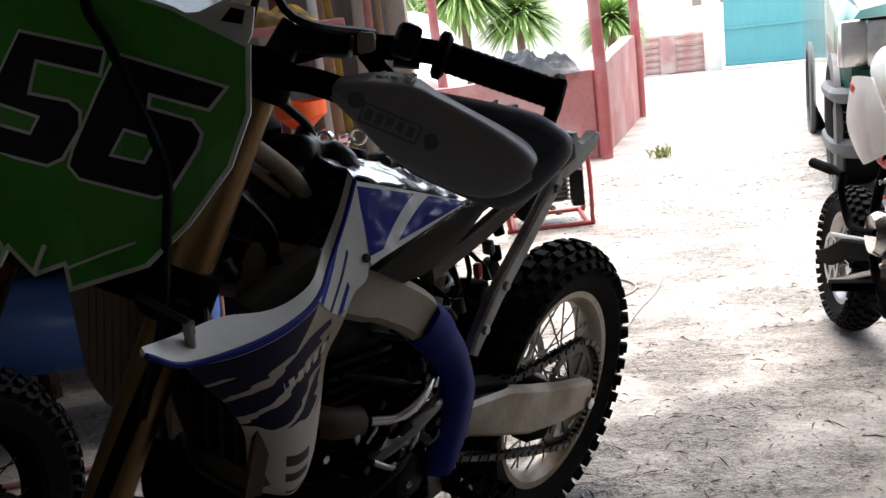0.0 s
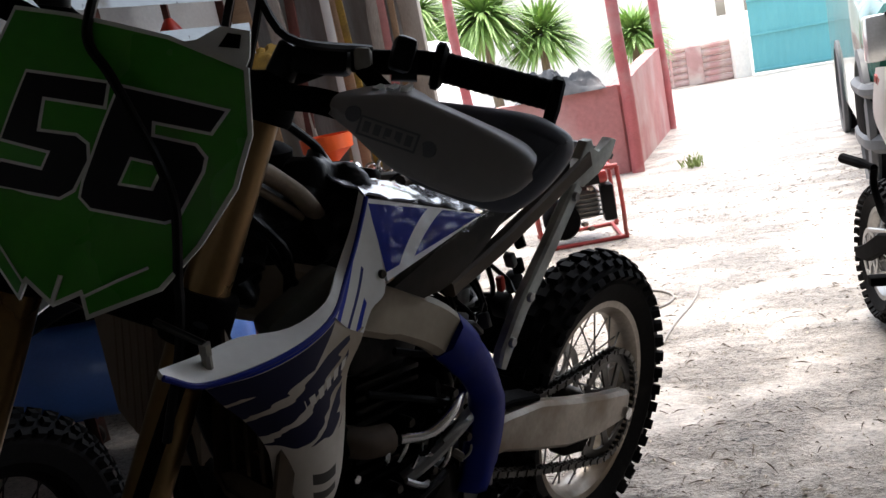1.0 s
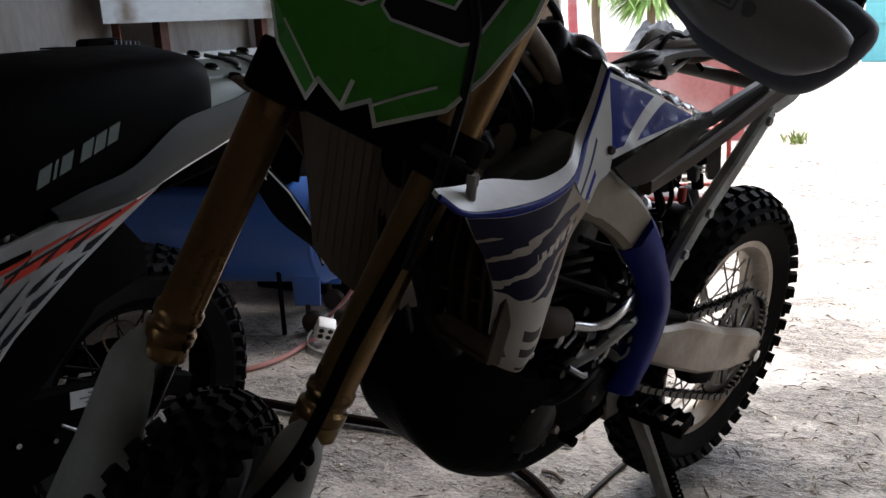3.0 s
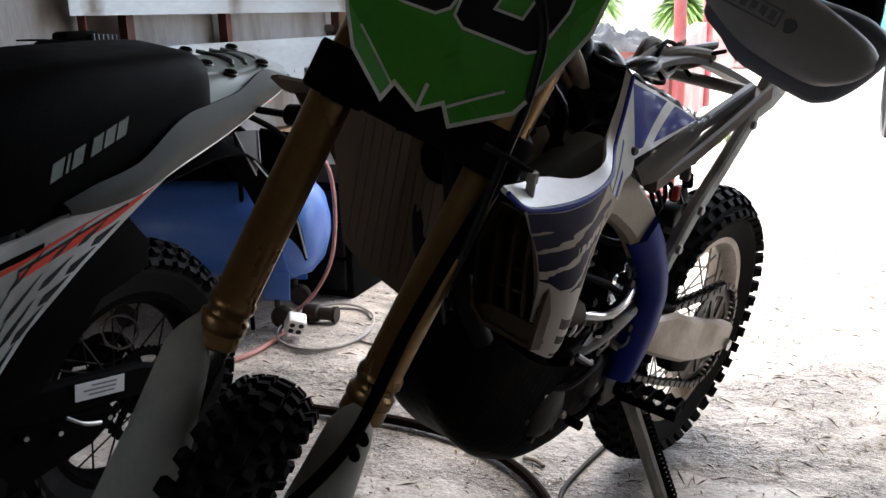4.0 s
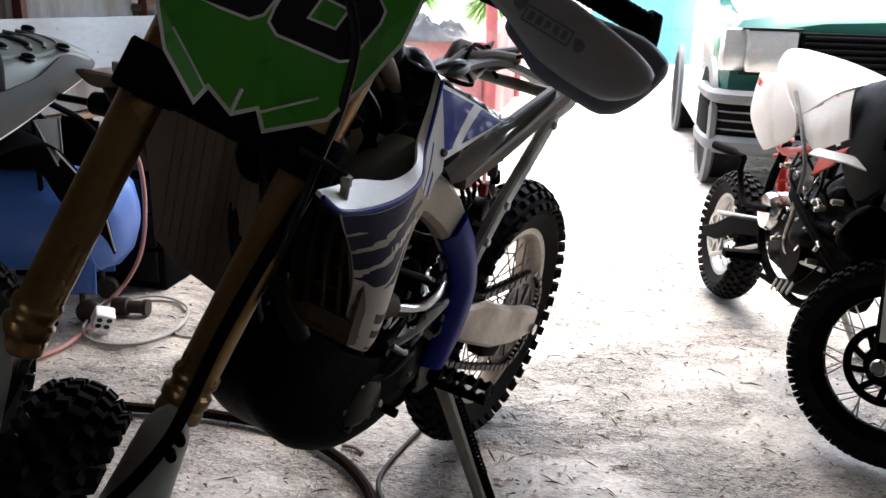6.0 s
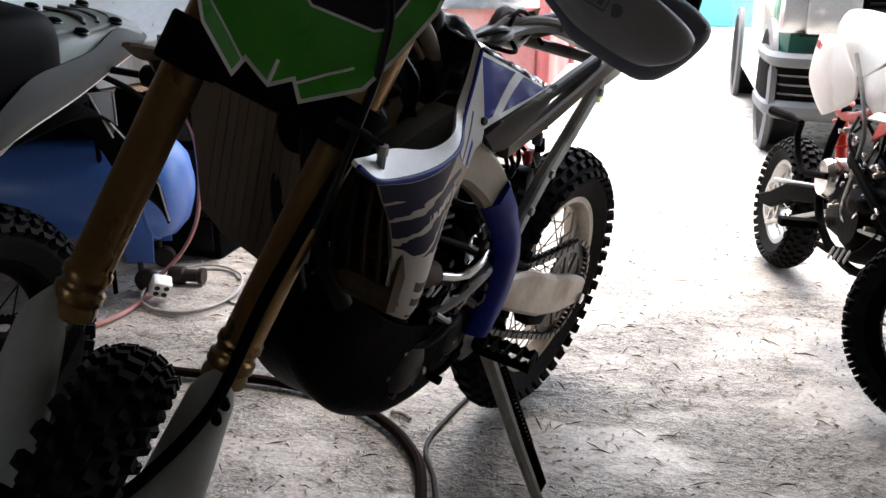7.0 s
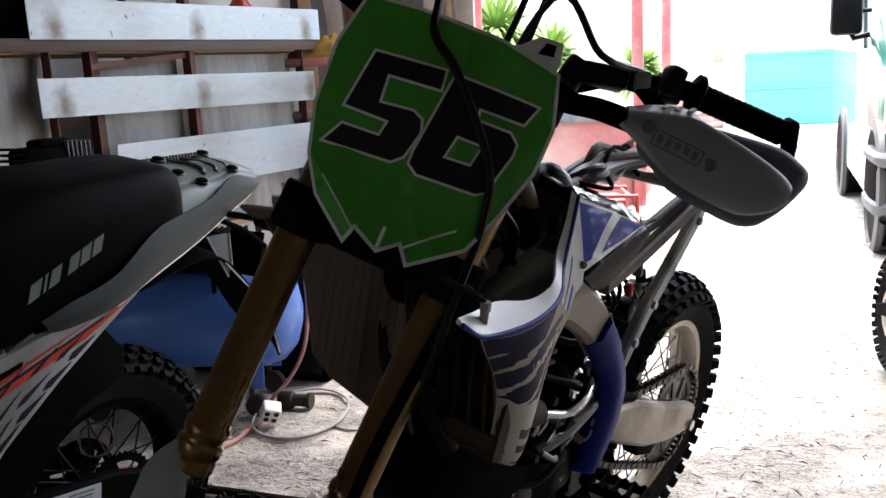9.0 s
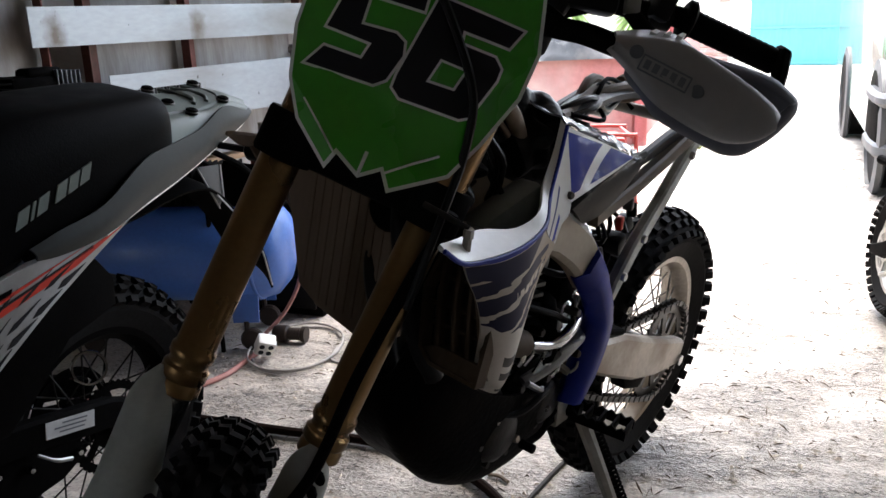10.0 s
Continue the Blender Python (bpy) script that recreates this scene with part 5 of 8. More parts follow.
for x, y in ((0.655, 0.05), (0.59, -0.02), (0.50, 0.03)):
    bm = bmesh.new()
    lathe(bm, [(0.0, 0.006), (0.014, 0.006), (0.018, 0.0), (0.018, -0.006)], (x, y, 1.006 - (0.69 - x) * 0.36), (-0.3, 0, 1), 14)
    part("grommet", bm, "black", bike)


for s in (1, -1):
    # triangular tank side
    bm = bmesh.new()
    rows = [[(0.767, 0.150 * s, 0.999), (0.69, 0.152 * s, 0.973), (0.615, 0.151 * s, 0.947), (0.541, 0.147 * s, 0.921)],
            [(0.766, 0.164 * s, 0.950), (0.69, 0.162 * s, 0.940), (0.612, 0.157 * s, 0.930), (0.540, 0.149 * s, 0.9195)],
            [(0.764, 0.174 * s, 0.899), (0.69, 0.168 * s, 0.906), (0.612, 0.160 * s, 0.913), (0.540, 0.150 * s, 0.918)]]
    sheet(bm, refine(rows, 8, 8), 0.004 * s)
    side = part("tank_side", bm, "side_print", bike, "blue and white glossy tank side panel")
    if s > 0:
        r = random.Random(17)
        bm = bmesh.new()
        sheet(bm, refine([[(x + r.uniform(-0.008, 0.008), y + 0.007 + r.uniform(0, 0.014), z + 0.004 + r.uniform(-0.006, 0.006)) for x, y, z in row] for row in refine(rows, 4, 4)], 3, 3), 0.0006)
        part("film_wrap", bm, "film", bike, "clear crumpled plastic film over the tank side")
    # shroud
    bm = bmesh.new()
    rows = [[(1.068, 0.220 * s, 0.908), (1.01, 0.226 * s, 0.902), (0.95, 0.224 * s, 0.903), (0.895, 0.211 * s, 0.910), (0.848, 0.186 * s, 0.927)],
            [(1.050, 0.218 * s, 0.880), (0.995, 0.227 * s, 0.870), (0.945, 0.226 * s, 0.868), (0.892, 0.213 * s, 0.870), (0.836, 0.199 * s, 0.872)],
            [(1.018, 0.212 * s, 0.840), (0.975, 0.223 * s, 0.825), (0.935, 0.222 * s, 0.818), (0.90, 0.212 * s, 0.82), (0.872, 0.204 * s, 0.832)],
            [(0.992, 0.205 * s, 0.790), (0.962, 0.216 * s, 0.772), (0.93, 0.217 * s, 0.762), (0.897, 0.206 * s, 0.762), (0.876, 0.197 * s, 0.770)],
            [(0.985, 0.198 * s, 0.730), (0.958, 0.209 * s, 0.715), (0.93, 0.210 * s, 0.705), (0.90, 0.20 * s, 0.705), (0.880, 0.190 * s, 0.715)],
            [(0.965, 0.190 * s, 0.700), (0.945, 0.198 * s, 0.688), (0.925, 0.200 * s, 0.680), (0.90, 0.192 * s, 0.682), (0.885, 0.186 * s, 0.690)]]
    sheet(bm, refine(rows, 6, 6), 0.004 * s)
    if s < 0:
        bmesh.ops.translate(bm, vec=(-0.065, 0.018, 0.010), verts=bm.verts)
    # the far shroud is plain brown, without the print
    part("shroud", bm, "shroud_print" if s > 0 else "mud", bike, "white radiator shroud with navy slashes" if s > 0 else "brown radiator shroud")
    # flat ledge on top of the shroud and the strip that climbs to the tank
    bm = bmesh.new()
    rim = [(1.105, 0.219, 0.934), (1.070, 0.223, 0.912), (1.01, 0.228, 0.906), (0.95, 0.226, 0.907), (0.895, 0.213, 0.914), (0.845, 0.184, 0.933), (0.802, 0.165, 0.966), (0.766, 0.149, 1.003)]
    lip = [(1.103, 0.212, 0.936), (1.055, 0.200, 0.927), (1.0, 0.190, 0.921), (0.945, 0.203, 0.914), (0.89, 0.200, 0.923), (0.841, 0.171, 0.942), (0.798, 0.154, 0.974), (0.765, 0.139, 1.007)]
    rows = [[(x, y * s, z) for x, y, z in rim], [(x, y * s, z) for x, y, z in lip]]
    sheet(bm, refine(rows, 3, 4), -0.005 * s)
    if s < 0:
        bmesh.ops.translate(bm, vec=(-0.065, 0.018, 0.010), verts=bm.verts)
    part("shroud_ledge", bm, "white" if s > 0 else "dust_panel", bike, "white plastic shroud ledge" if s > 0 else "brown shroud ledge")
    bm = bmesh.new()
    tube(bm, smooth_path([(x, (y + 0.0015) * s, z - 0.003) for x, y, z in rim], 5), 0.003, 7)
    if s < 0:
        bmesh.ops.translate(bm, vec=(-0.065, 0.018, 0.010), verts=bm.verts)
    part("shroud_edge", bm, "blue" if s > 0 else "mud", bike, "blue edge line" if s > 0 else "")
    # neck between shroud and tank side
    bm = bmesh.new()
    rows = [[(x, y * s, z - 0.002) for x, y, z in rim[4:]], [(0.868, 0.206 * s, 0.885), (0.822, 0.187 * s, 0.912), (0.788, 0.170 * s, 0.940), (0.766, 0.152 * s, 0.996)], [(0.838, 0.200 * s, 0.866), (0.815, 0.193 * s, 0.885), (0.776, 0.181 * s, 0.900), (0.765, 0.153 * s, 0.990)]]
    sheet(bm, refine(rows, 4, 5), 0.004 * s)
    part("shroud_neck", bm, "neck_print", bike, "white neck panel with blue streaks")
    bm = bmesh.new()
    tube(bm, [(1.052, 0.210 * s, 0.915), (1.053, 0.211 * s, 0.936)], 0.005, 8)
    tube(bm, [(1.053, 0.211 * s, 0.930), (1.0535, 0.2115 * s, 0.941)], 0.006, 6)
    if s < 0:
        bmesh.ops.translate(bm, vec=(-0.065, 0.018, 0.010), verts=bm.verts)
    part("bolt", bm, "alu_dull", bike)
    if s > 0:
        bm = bmesh.new()
        tube(bm, [(1.053, 0.211, 0.940), (1.062, 0.180, 0.950), (1.066, 0.158, 0.955)], 0.0038, 8)
        part("tie_rod", bm, "engine", bike)
    bm = bmesh.new()
    lathe(bm, [(0.0, 0.002), (0.004, 0.002), (0.0055, 0.0), (0.0055, -0.004)], (0.779, 0.181 * s, 0.914), (0.2, s, 0.2), 12)
    part("screw", bm, "sprocket", bike)
    # radiator behind its guard
    mm = pose(0.982, 0.128, 0.785, 0, -20, 6) if s > 0 else pose(0.972, 0, 0.80, 0, -6, 0)
    if s > 0:
        shape = [(-0.009, 0.080), (-0.021, 0.03), (-0.003, -0.044), (0.017, -0.061), (0.086, -0.067), (0.084, 0.006), (0.062, 0.048), (0.03, 0.072)]
    else:
        shape = [(-0.212, 0.115), (-0.166, 0.01), (-0.139, -0.078), (-0.106, -0.086), (-0.098, -0.099), (0.0, -0.118), (0.055, -0.10), (0.06, 0.125)]
    cy, cz = sum(q[0] for q in shape) / 8, sum(q[1] for q in shape) / 8
    inner = [(cy + (y - cy) * 0.9, cz + (z - cz) * 0.93) for y, z in shape]
    bm = bmesh.new()
    prism(bm, inner, (-0.045, 0, 0), (0, 1, 0), (0, 0, 1), (0.03, 0, 0), bev=0.004)
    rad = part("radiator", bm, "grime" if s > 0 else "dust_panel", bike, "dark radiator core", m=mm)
    bm = bmesh.new()
    for a in range(8):
        c = (a + 1) % 8
        prism(bm, [shape[a], shape[c], inner[c], inner[a]], (-0.014, 0, 0), (0, 1, 0), (0, 0, 1), (0.026, 0, 0))
    if s > 0:
        part("guard_rim", bm, "louvre", rad, "mud-stained guard rim")
    else:
        bm.free()
    if s > 0:
        bm = bmesh.new()
        prism(bm, [(-0.001, -0.043), (0.017, -0.060), (0.085, -0.066), (0.084, -0.040), (0.02, -0.034)], (-0.012, 0, 0), (0, 1, 0), (0, 0, 1), (0.02, 0, 0), bev=0.003)
        part("guard_sill", bm, "louvre", rad, "solid mud-stained lower guard")
        for k, (y, z0, z1) in enumerate(((0.0, -0.036, 0.073), (0.0215, -0.036, 0.072), (0.043, -0.038, 0.062), (0.0635, -0.040, 0.045))):
            bm = bmesh.new()
            beam(bm, [(-0.004, y + 0.017, z0), (0.0, y + 0.004, 0.02), (-0.004, y - 0.006, z1)], 0.006, 0.016, side=(0, 1, 0), bev=0.2)
            part("louvre_post", bm, "louvre", rad)
        for z, y0, y1 in ((0.012, -0.016, 0.080), (-0.012, -0.012, 0.083), (0.048, -0.014, 0.056)):
            bm = bmesh.new()
            box(bm, (-0.007, (y0 + y1) / 2, z), (0.012, y1 - y0, 0.004), bev=0.001)
            part("louvre", bm, "louvre", rad)
    else:
        for k in range(10):
            y = -0.125 + 0.0165 * k
            z0 = -0.064 if y < -0.105 else -0.088
            bm = bmesh.new()
            box(bm, (-0.0155, y, (z0 + 0.10) / 2), (0.004, 0.006, 0.10 - z0), bev=0.0015)
            part("louvre_post", bm, "dust_panel", rad)
    # inner wing that joins guard and shroud
    bm = bmesh.new()
    rows = [[(1.03, 0.205 * s, 0.895), (1.0, 0.17 * s, 0.925)], [(0.985, 0.200 * s, 0.79), (0.975, 0.19 * s, 0.80)], [(0.962, 0.19 * s, 0.70), (0.95, 0.185 * s, 0.70)]]
    sheet(bm, refine(rows, 4, 2), 0.004)
    if s > 0:
        part("guard_wing", bm, "mud", bike)
    else:
        bm.free()
# hoses and horn that close the gap between the radiators
for k, pts in enumerate(([(0.93, 0.02, 0.92), (0.965, 0.05, 0.86), (0.96, 0.08, 0.74), (0.93, 0.10, 0.66)], [(0.90, -0.03, 0.90), (0.945, -0.01, 0.80), (0.955, 0.03, 0.70), (0.94, 0.05, 0.60)])):
    bm = bmesh.new()
    tube(bm, smooth_path(pts, 5), 0.015, 10)
    part("coolant_hose", bm, "black", bike, "black rubber coolant hose")
bm = bmesh.new()
lathe(bm, [(0.0, 0.02), (0.028, 0.02), (0.034, 0.012), (0.034, -0.012), (0.02, -0.02)], (0.945, 0.02, 0.885), (1, 0.1, 0.25), 18)
part("horn", bm, "matt", bike, "black horn")

bm = bmesh.new()
beam(bm, [(0.955, 0.075, 0.90), (0.950, 0.092, 0.84), (0.945, 0.09, 0.76)], 0.03, 0.035, bev=0.3)
part("radiator_mount", bm, "matt", bike)
# small bright ends, clips and pipes round the engine
for k in range(20):
    r = random.Random(300 + k)
    c = V(r.uniform(0.56, 0.74), 0.118 + r.uniform(-0.012, 0.012), r.uniform(0.545, 0.69))
    d = V(r.uniform(-1, 1), r.uniform(-0.2, 0.2), r.uniform(-0.8, 0.8)).normalized() * r.uniform(0.008, 0.028)
    bm = bmesh.new()
    if k % 4 == 3:
        lathe(bm, [(0.0, 0.006), (0.006, 0.006), (0.008, 0.002), (0.008, -0.02)], c, (0.1, 1, 0.1), 6)
    else:
        tube(bm, smooth_path([c - d, c + V(0, 0.004, r.uniform(-0.008, 0.008)), c + d], 3), r.uniform(0.0022, 0.005), 7)
    part(("pipe_end", "clip", "wire_end", "bolt")[k % 4], bm, ("steel", "matt", "chrome", "sprocket")[k % 4], bike)

# engine
bm = bmesh.new()
lathe(bm, [(0.0, -0.085), (0.07, -0.085), (0.085, -0.07), (0.085, 0.07), (0.07, 0.085), (0.0, 0.085)], (0.60, 0, 0.48), (0, 1, 0), 28)
lathe(bm, [(0.0, -0.08), (0.06, -0.08), (0.075, -0.06), (0.075, 0.06), (0.06, 0.08), (0.0, 0.08)], (0.74, 0, 0.475), (0, 1, 0), 28)
box(bm, (0.67, 0, 0.44), (0.20, 0.15, 0.11), bev=0.03)
part("crankcase", bm, "engine", bike, "dark oily engine casing")
for y, x, z, r in ((0.10, 0.745, 0.485, 0.055), (0.095, 0.60, 0.485, 0.05), (-0.10, 0.66, 0.47, 0.07)):
    bm = bmesh.new()
    d = 1 if y > 0 else -1
    lathe(bm, [(0.0, 0.022), (r * 0.6, 0.02), (r * 0.85, 0.012), (r, 0.0), (r, -0.04)], (x, y, z), (0, d, 0), 24)
    for k in range(6):
        a = k * math.pi / 3
        lathe(bm, [(0.0, 0.012), (0.006, 0.012), (0.006, 0.0)], (x + r * 0.95 * math.cos(a), y, z + r * 0.95 * math.sin(a)), (0, d, 0), 8)
    part("engine_cover", bm, "engine", bike, "round dark engine cover with bolts")
bm = bmesh.new()
box(bm, (0.665, 0, 0.62), (0.10, 0.10, 0.20), rot=(0, -8, 0), bev=0.01)
cyl = part("cylinder", bm, "engine", bike, "finned dark cylinder")
for k in range(9):
    bm = bmesh.new()
    box(bm, (0.675 - 0.002 * k, 0, 0.545 + 0.019 * k), (0.135, 0.13, 0.008), rot=(0, -8, 0), bev=0.002)
    part("fin", bm, "engine", cyl)
bm = bmesh.new()
box(bm, (0.66, 0, 0.755), (0.15, 0.14, 0.09), rot=(0, -8, 0), bev=0.02)
part("cylinder_head", bm, "engine", bike)
# exhaust header and silencer joint
bm = bmesh.new()
tube(bm, smooth_path([(0.73, -0.02, 0.72), (0.80, -0.03, 0.70), (0.845, -0.06, 0.60), (0.80, -0.11, 0.53), (0.68, -0.14, 0.56), (0.50, -0.15, 0.64), (0.38, -0.14, 0.70)], 6), 0.021, 12)
part("exhaust_header", bm, "steel", bike, "heat-stained exhaust header")
# black bash plate that wraps the engine
bm = bmesh.new()
rows = []
for x, z, hw, far, hh in ((0.975, 0.655, 0.075, 0.012, 0.09), (0.968, 0.59, 0.095, 0.03, 0.11), (0.935, 0.520, 0.11, 0.06, 0.13), (0.865, 0.445, 0.115, 0.085, 0.15), (0.775, 0.395, 0.115, 0.095, 0.16), (0.675, 0.370, 0.11, 0.10, 0.15), (0.56, 0.37, 0.10, 0.10, 0.12)):
    ring = []
    for k in range(9):
        t = -1 + k / 4
        lift = hh * max(0.0, -t - 0.35) ** 1.6 * 2.0 if t < 0 else hh * max(0.0, t - 0.5) ** 1.5 * 2.8
        ring.append((x - 0.35 * lift, (hw if t > 0 else far) * math.sin(t * math.pi / 2 * 0.9) * 1.02, z + lift))
    rows.append(ring)
sheet(bm, refine(rows, 4, 3), -0.006)
part("bash_plate", bm, "gloss", bike, "black plastic bash plate under the engine")
bm = bmesh.new()
tube(bm, smooth_path([(0.93, 0.0, 0.90), (0.925, 0, 0.74), (0.91, 0, 0.62), (0.87, 0, 0.50)], 5), 0.02, 12, flat=0.8)
part("down_tube", bm, "matt", bike, "dark frame down tube")
for s in (1, -1):
    bm = bmesh.new()
    tube(bm, smooth_path([(0.90, 0.02 * s, 0.56), (0.84, 0.075 * s, 0.48), (0.66, 0.085 * s, 0.42), (0.52, 0.085 * s, 0.42), (0.50, 0.085 * s, 0.48)], 6), 0.016, 10)
    part("cradle_tube", bm, "matt", bike)
# gear lever, clutch arm and bright casing pieces
bm = bmesh.new()
tube(bm, smooth_path([(0.70, 0.115, 0.632), (0.655, 0.128, 0.622), (0.605, 0.130, 0.632), (0.560, 0.118, 0.650)], 5), [0.008] * 6 + [0.010] * 10, 10)
part("case_arm", bm, "chrome", bike, "bright cast casing arm")
bm = bmesh.new()
tube(bm, smooth_path([(0.55, 0.10, 0.44), (0.62, 0.118, 0.435), (0.68, 0.122, 0.44)], 5), 0.006, 8)
tube(bm, [(0.68, 0.115, 0.44), (0.68, 0.14, 0.44)], 0.008, 8)
part("gear_lever", bm, "matt", bike)
# dark lumps added to fill the frame, tan exhaust flange
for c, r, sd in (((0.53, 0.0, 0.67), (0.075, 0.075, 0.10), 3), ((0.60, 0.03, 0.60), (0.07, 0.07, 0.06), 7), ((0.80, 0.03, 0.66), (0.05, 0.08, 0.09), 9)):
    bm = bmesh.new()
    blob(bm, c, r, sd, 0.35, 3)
    part("intake_boot", bm, "matt", bike, "rounded black lump added inside the frame")
bm = bmesh.new()
tube(bm, smooth_path([(0.785, 0.08, 0.66), (0.755, 0.105, 0.65), (0.72, 0.11, 0.64)], 5), 0.022, 14)
part("exhaust_flange", bm, "mud", bike, "heat-stained exhaust flange")
# shock, linkage and wiring
bm = bmesh.new()
tube(bm, [(0.40, 0, 0.80), (0.44, 0, 0.52)], 0.022, 12)
pts = [(0.40 + 0.04 * k / 80 + 0.0, 0.034 * math.cos(k * 0.55), 0.79 - 0.26 * k / 80) for k in range(81)]
pts = [(x + 0.034 * math.sin(k * 0.55), y, z) for k, (x, y, z) in enumerate(pts)]
tube(bm, pts, 0.0055, 6)
part("shock", bm, "steel", bike, "rear shock with coil spring")
for k in range(9):
    bm = bmesh.new()
    r = random.Random(k)
    tube(bm, smooth_path([(0.52 - 0.02 * k, r.uniform(-0.06, 0.08), 0.80), (0.50 - 0.015 * k, r.uniform(-0.05, 0.1), 0.74), (0.47 - 0.01 * k, r.uniform(-0.05, 0.09), 0.70), (0.46, r.uniform(-0.04, 0.05), 0.62)], 4), 0.0045, 6)
    part("wire", bm, "black", bike, "loose black wire")
bm = bmesh.new()
box(bm, (0.418, 0.095, 0.765), (0.012, 0.012, 0.026), rot=(0, 12, 0), bev=0.003)
part("connector", bm, "red", bike, "red plug connector")
bm = bmesh.new()
box(bm, (0.40, 0.085, 0.72), (0.03, 0.03, 0.035), rot=(0, 20, 0), bev=0.004)
box(bm, (0.345, 0.07, 0.74), (0.03, 0.025, 0.03), rot=(10, 20, 0), bev=0.004)
part("relay", bm, "black", bike)
# inner rear mudguard strip
bm = bmesh.new()
rows = [[(0.36 - 0.02 * k, 0.05 * t, 0.60 + 0.042 * k + 0.01 * (1 - t * t)) for t in (-1, 0, 1)] for k in range(3)]
sheet(bm, rows, 0.004)
part("inner_mudguard", bm, "matt", bike)

# chain: outer links round rear sprocket and front sprocket
CY = 0.066
path = []
r1, r2 = 0.118, 0.036
c1, c2 = V(0, CY, 0.345), V(0.545, CY, 0.515)
ang = math.atan2(c2.z - c1.z, c2.x - c1.x)
off = math.acos((r1 - r2) / (c2 - c1).length)
n1, n2 = 26, 7
for k in range(n1 + 1):
    a = ang + off + (2 * math.pi - 2 * off) * k / n1
    path.append(c1 + V(math.cos(a), 0, math.sin(a)) * r1)
low = c2 + V(math.cos(ang - off), 0, math.sin(ang - off)) * r2
for k in range(1, 34):
    p = path[n1].lerp(low, k / 34)
    path.append(p - V(0, 0, 0.012 * math.sin(math.pi * k / 34)))
for k in range(n2 + 1):
    a = ang - off + 2 * off * k / n2
    path.append(c2 + V(math.cos(a), 0, math.sin(a)) * r2)
top0, top1 = path[-1], path[0]
for k in range(1, 34):
    p = top0.lerp(top1, k / 34)
    path.append(p - V(0, 0, 0.016 * math.sin(math.pi * k / 34)))
bm = bmesh.new()
L = len(path)
for k in range(L):
    a, b = path[k], path[(k + 1) % L]
    d = b - a
    w = 0.011 if k % 2 else 0.0075
    for sd in (-1, 1):
        beam(bm, [a - d * 0.22 + V(0, sd * w, 0), (a + b) / 2 + V(0, sd * w, 0), b + d * 0.22 + V(0, sd * w, 0)], 0.0022, [0.014, 0.009, 0.014], bev=0.2)
    tube(bm, [a + V(0, -0.012, 0), a + V(0, 0.012, 0)], 0.0048, 6)
tagged(part("chain", bm, "sprocket", bike, "oily dark drive chain"), kind="stuff")
bm = bmesh.new()
prism(bm, [(0.24, 0.39), (0.20, 0.33), (0.13, 0.305), (0.10, 0.325), (0.12, 0.365), (0.2, 0.395)], (0, 0.05, 0), (1, 0, 0), (0, 0, 1), (0, 0.035, 0), bev=0.005)
part("chain_guide", bm, "matt", bike, "black chain guide")
bm = bmesh.new()
beam(bm, [(0.47, 0.075, 0.555), (0.40, 0.08, 0.545), (0.32, 0.08, 0.518)], 0.05, 0.012, bev=0.3)
part("chain_slider", bm, "matt", bike)
bm = bmesh.new()
lathe(bm, [(0.0, -0.01), (0.034, -0.01), (0.038, 0.0), (0.034, 0.01), (0.0, 0.01)], (0.545, CY, 0.515), (0, 1, 0), 14)
part("front_sprocket", bm, "steel", bike)

# footpegs
for s in (1, -1):
    mm = pose(0.49, 0.165 * s, 0.425, 0, 0, 8 * s)
    bm = bmesh.new()
    tube(bm, [mm @ V(0, -0.09 * s, 0.0), mm @ V(0, -0.04 * s, 0)], 0.016, 8)
    peg = part("footpeg", bm, "matt", bike, "toothed black footpeg")
    for x in (-0.024, 0.024):
        bm = bmesh.new()
        saw = [(-0.054, -0.009), (0.054, -0.009)]
        for k in range(12, -1, -1):
            saw.append((-0.054 + 0.009 * k, 0.013 if k % 2 else 0.006))
        prism(bm, saw, (x - 0.0025, 0, 0), (0, 1, 0), (0, 0, 1), (0.005, 0, 0))
        part("side_plate", bm, "matt", peg, m=mm)
    for y in (-0.05, -0.025, 0.0, 0.025, 0.05):
        bm = bmesh.new()
        box(bm, (0, y, 0), (0.05, 0.005, 0.02), bev=0.001)
        part("cross_plate", bm, "matt", peg, m=mm)
    bm = bmesh.new()
    prism(bm, [(-0.03, -0.04), (0.04, -0.04), (0.05, 0.03), (0.0, 0.06), (-0.035, 0.03)], (0.50, 0.085 * s, 0.44), (1, 0, 0), (0, 0, 1), (0, 0.02 * s, 0), bev=0.004)
    part("peg_bracket", bm, "alu_dull", bike)

# side stand with spring
foot = B1.inverted() @ V(0.035, 1.235, 0.012)
top = V(0.47, 0.115, 0.40)
bm = bmesh.new()
mid = top.lerp(foot, 0.5) + V(0.01, 0.006, 0)
beam(bm, [top, top.lerp(foot, 0.2), mid, top.lerp(foot, 0.85), foot], [0.03, 0.028, 0.026, 0.024, 0.022], [0.03, 0.027, 0.025, 0.022, 0.02], bev=0.3, side=(0, 1, 0))
stand = part("side_stand", bm, "alu_dull", bike, "dull aluminium side stand with a spring")
bm = bmesh.new()
lathe(bm, [(0.0, 0.0), (0.028, 0.0), (0.03, 0.006), (0.018, 0.012), (0.0, 0.014)], B1.inverted() @ V(0.035, 1.235, 0.0), B1.inverted().to_3x3() @ V(0, 0, 1), 16)
part("stand_foot", bm, "steel", stand)
bm = bmesh.new()
d = (foot - top).normalized()
side = d.cross(V(0, 1, 0)).normalized()
if side.x > 0:
    side = -side
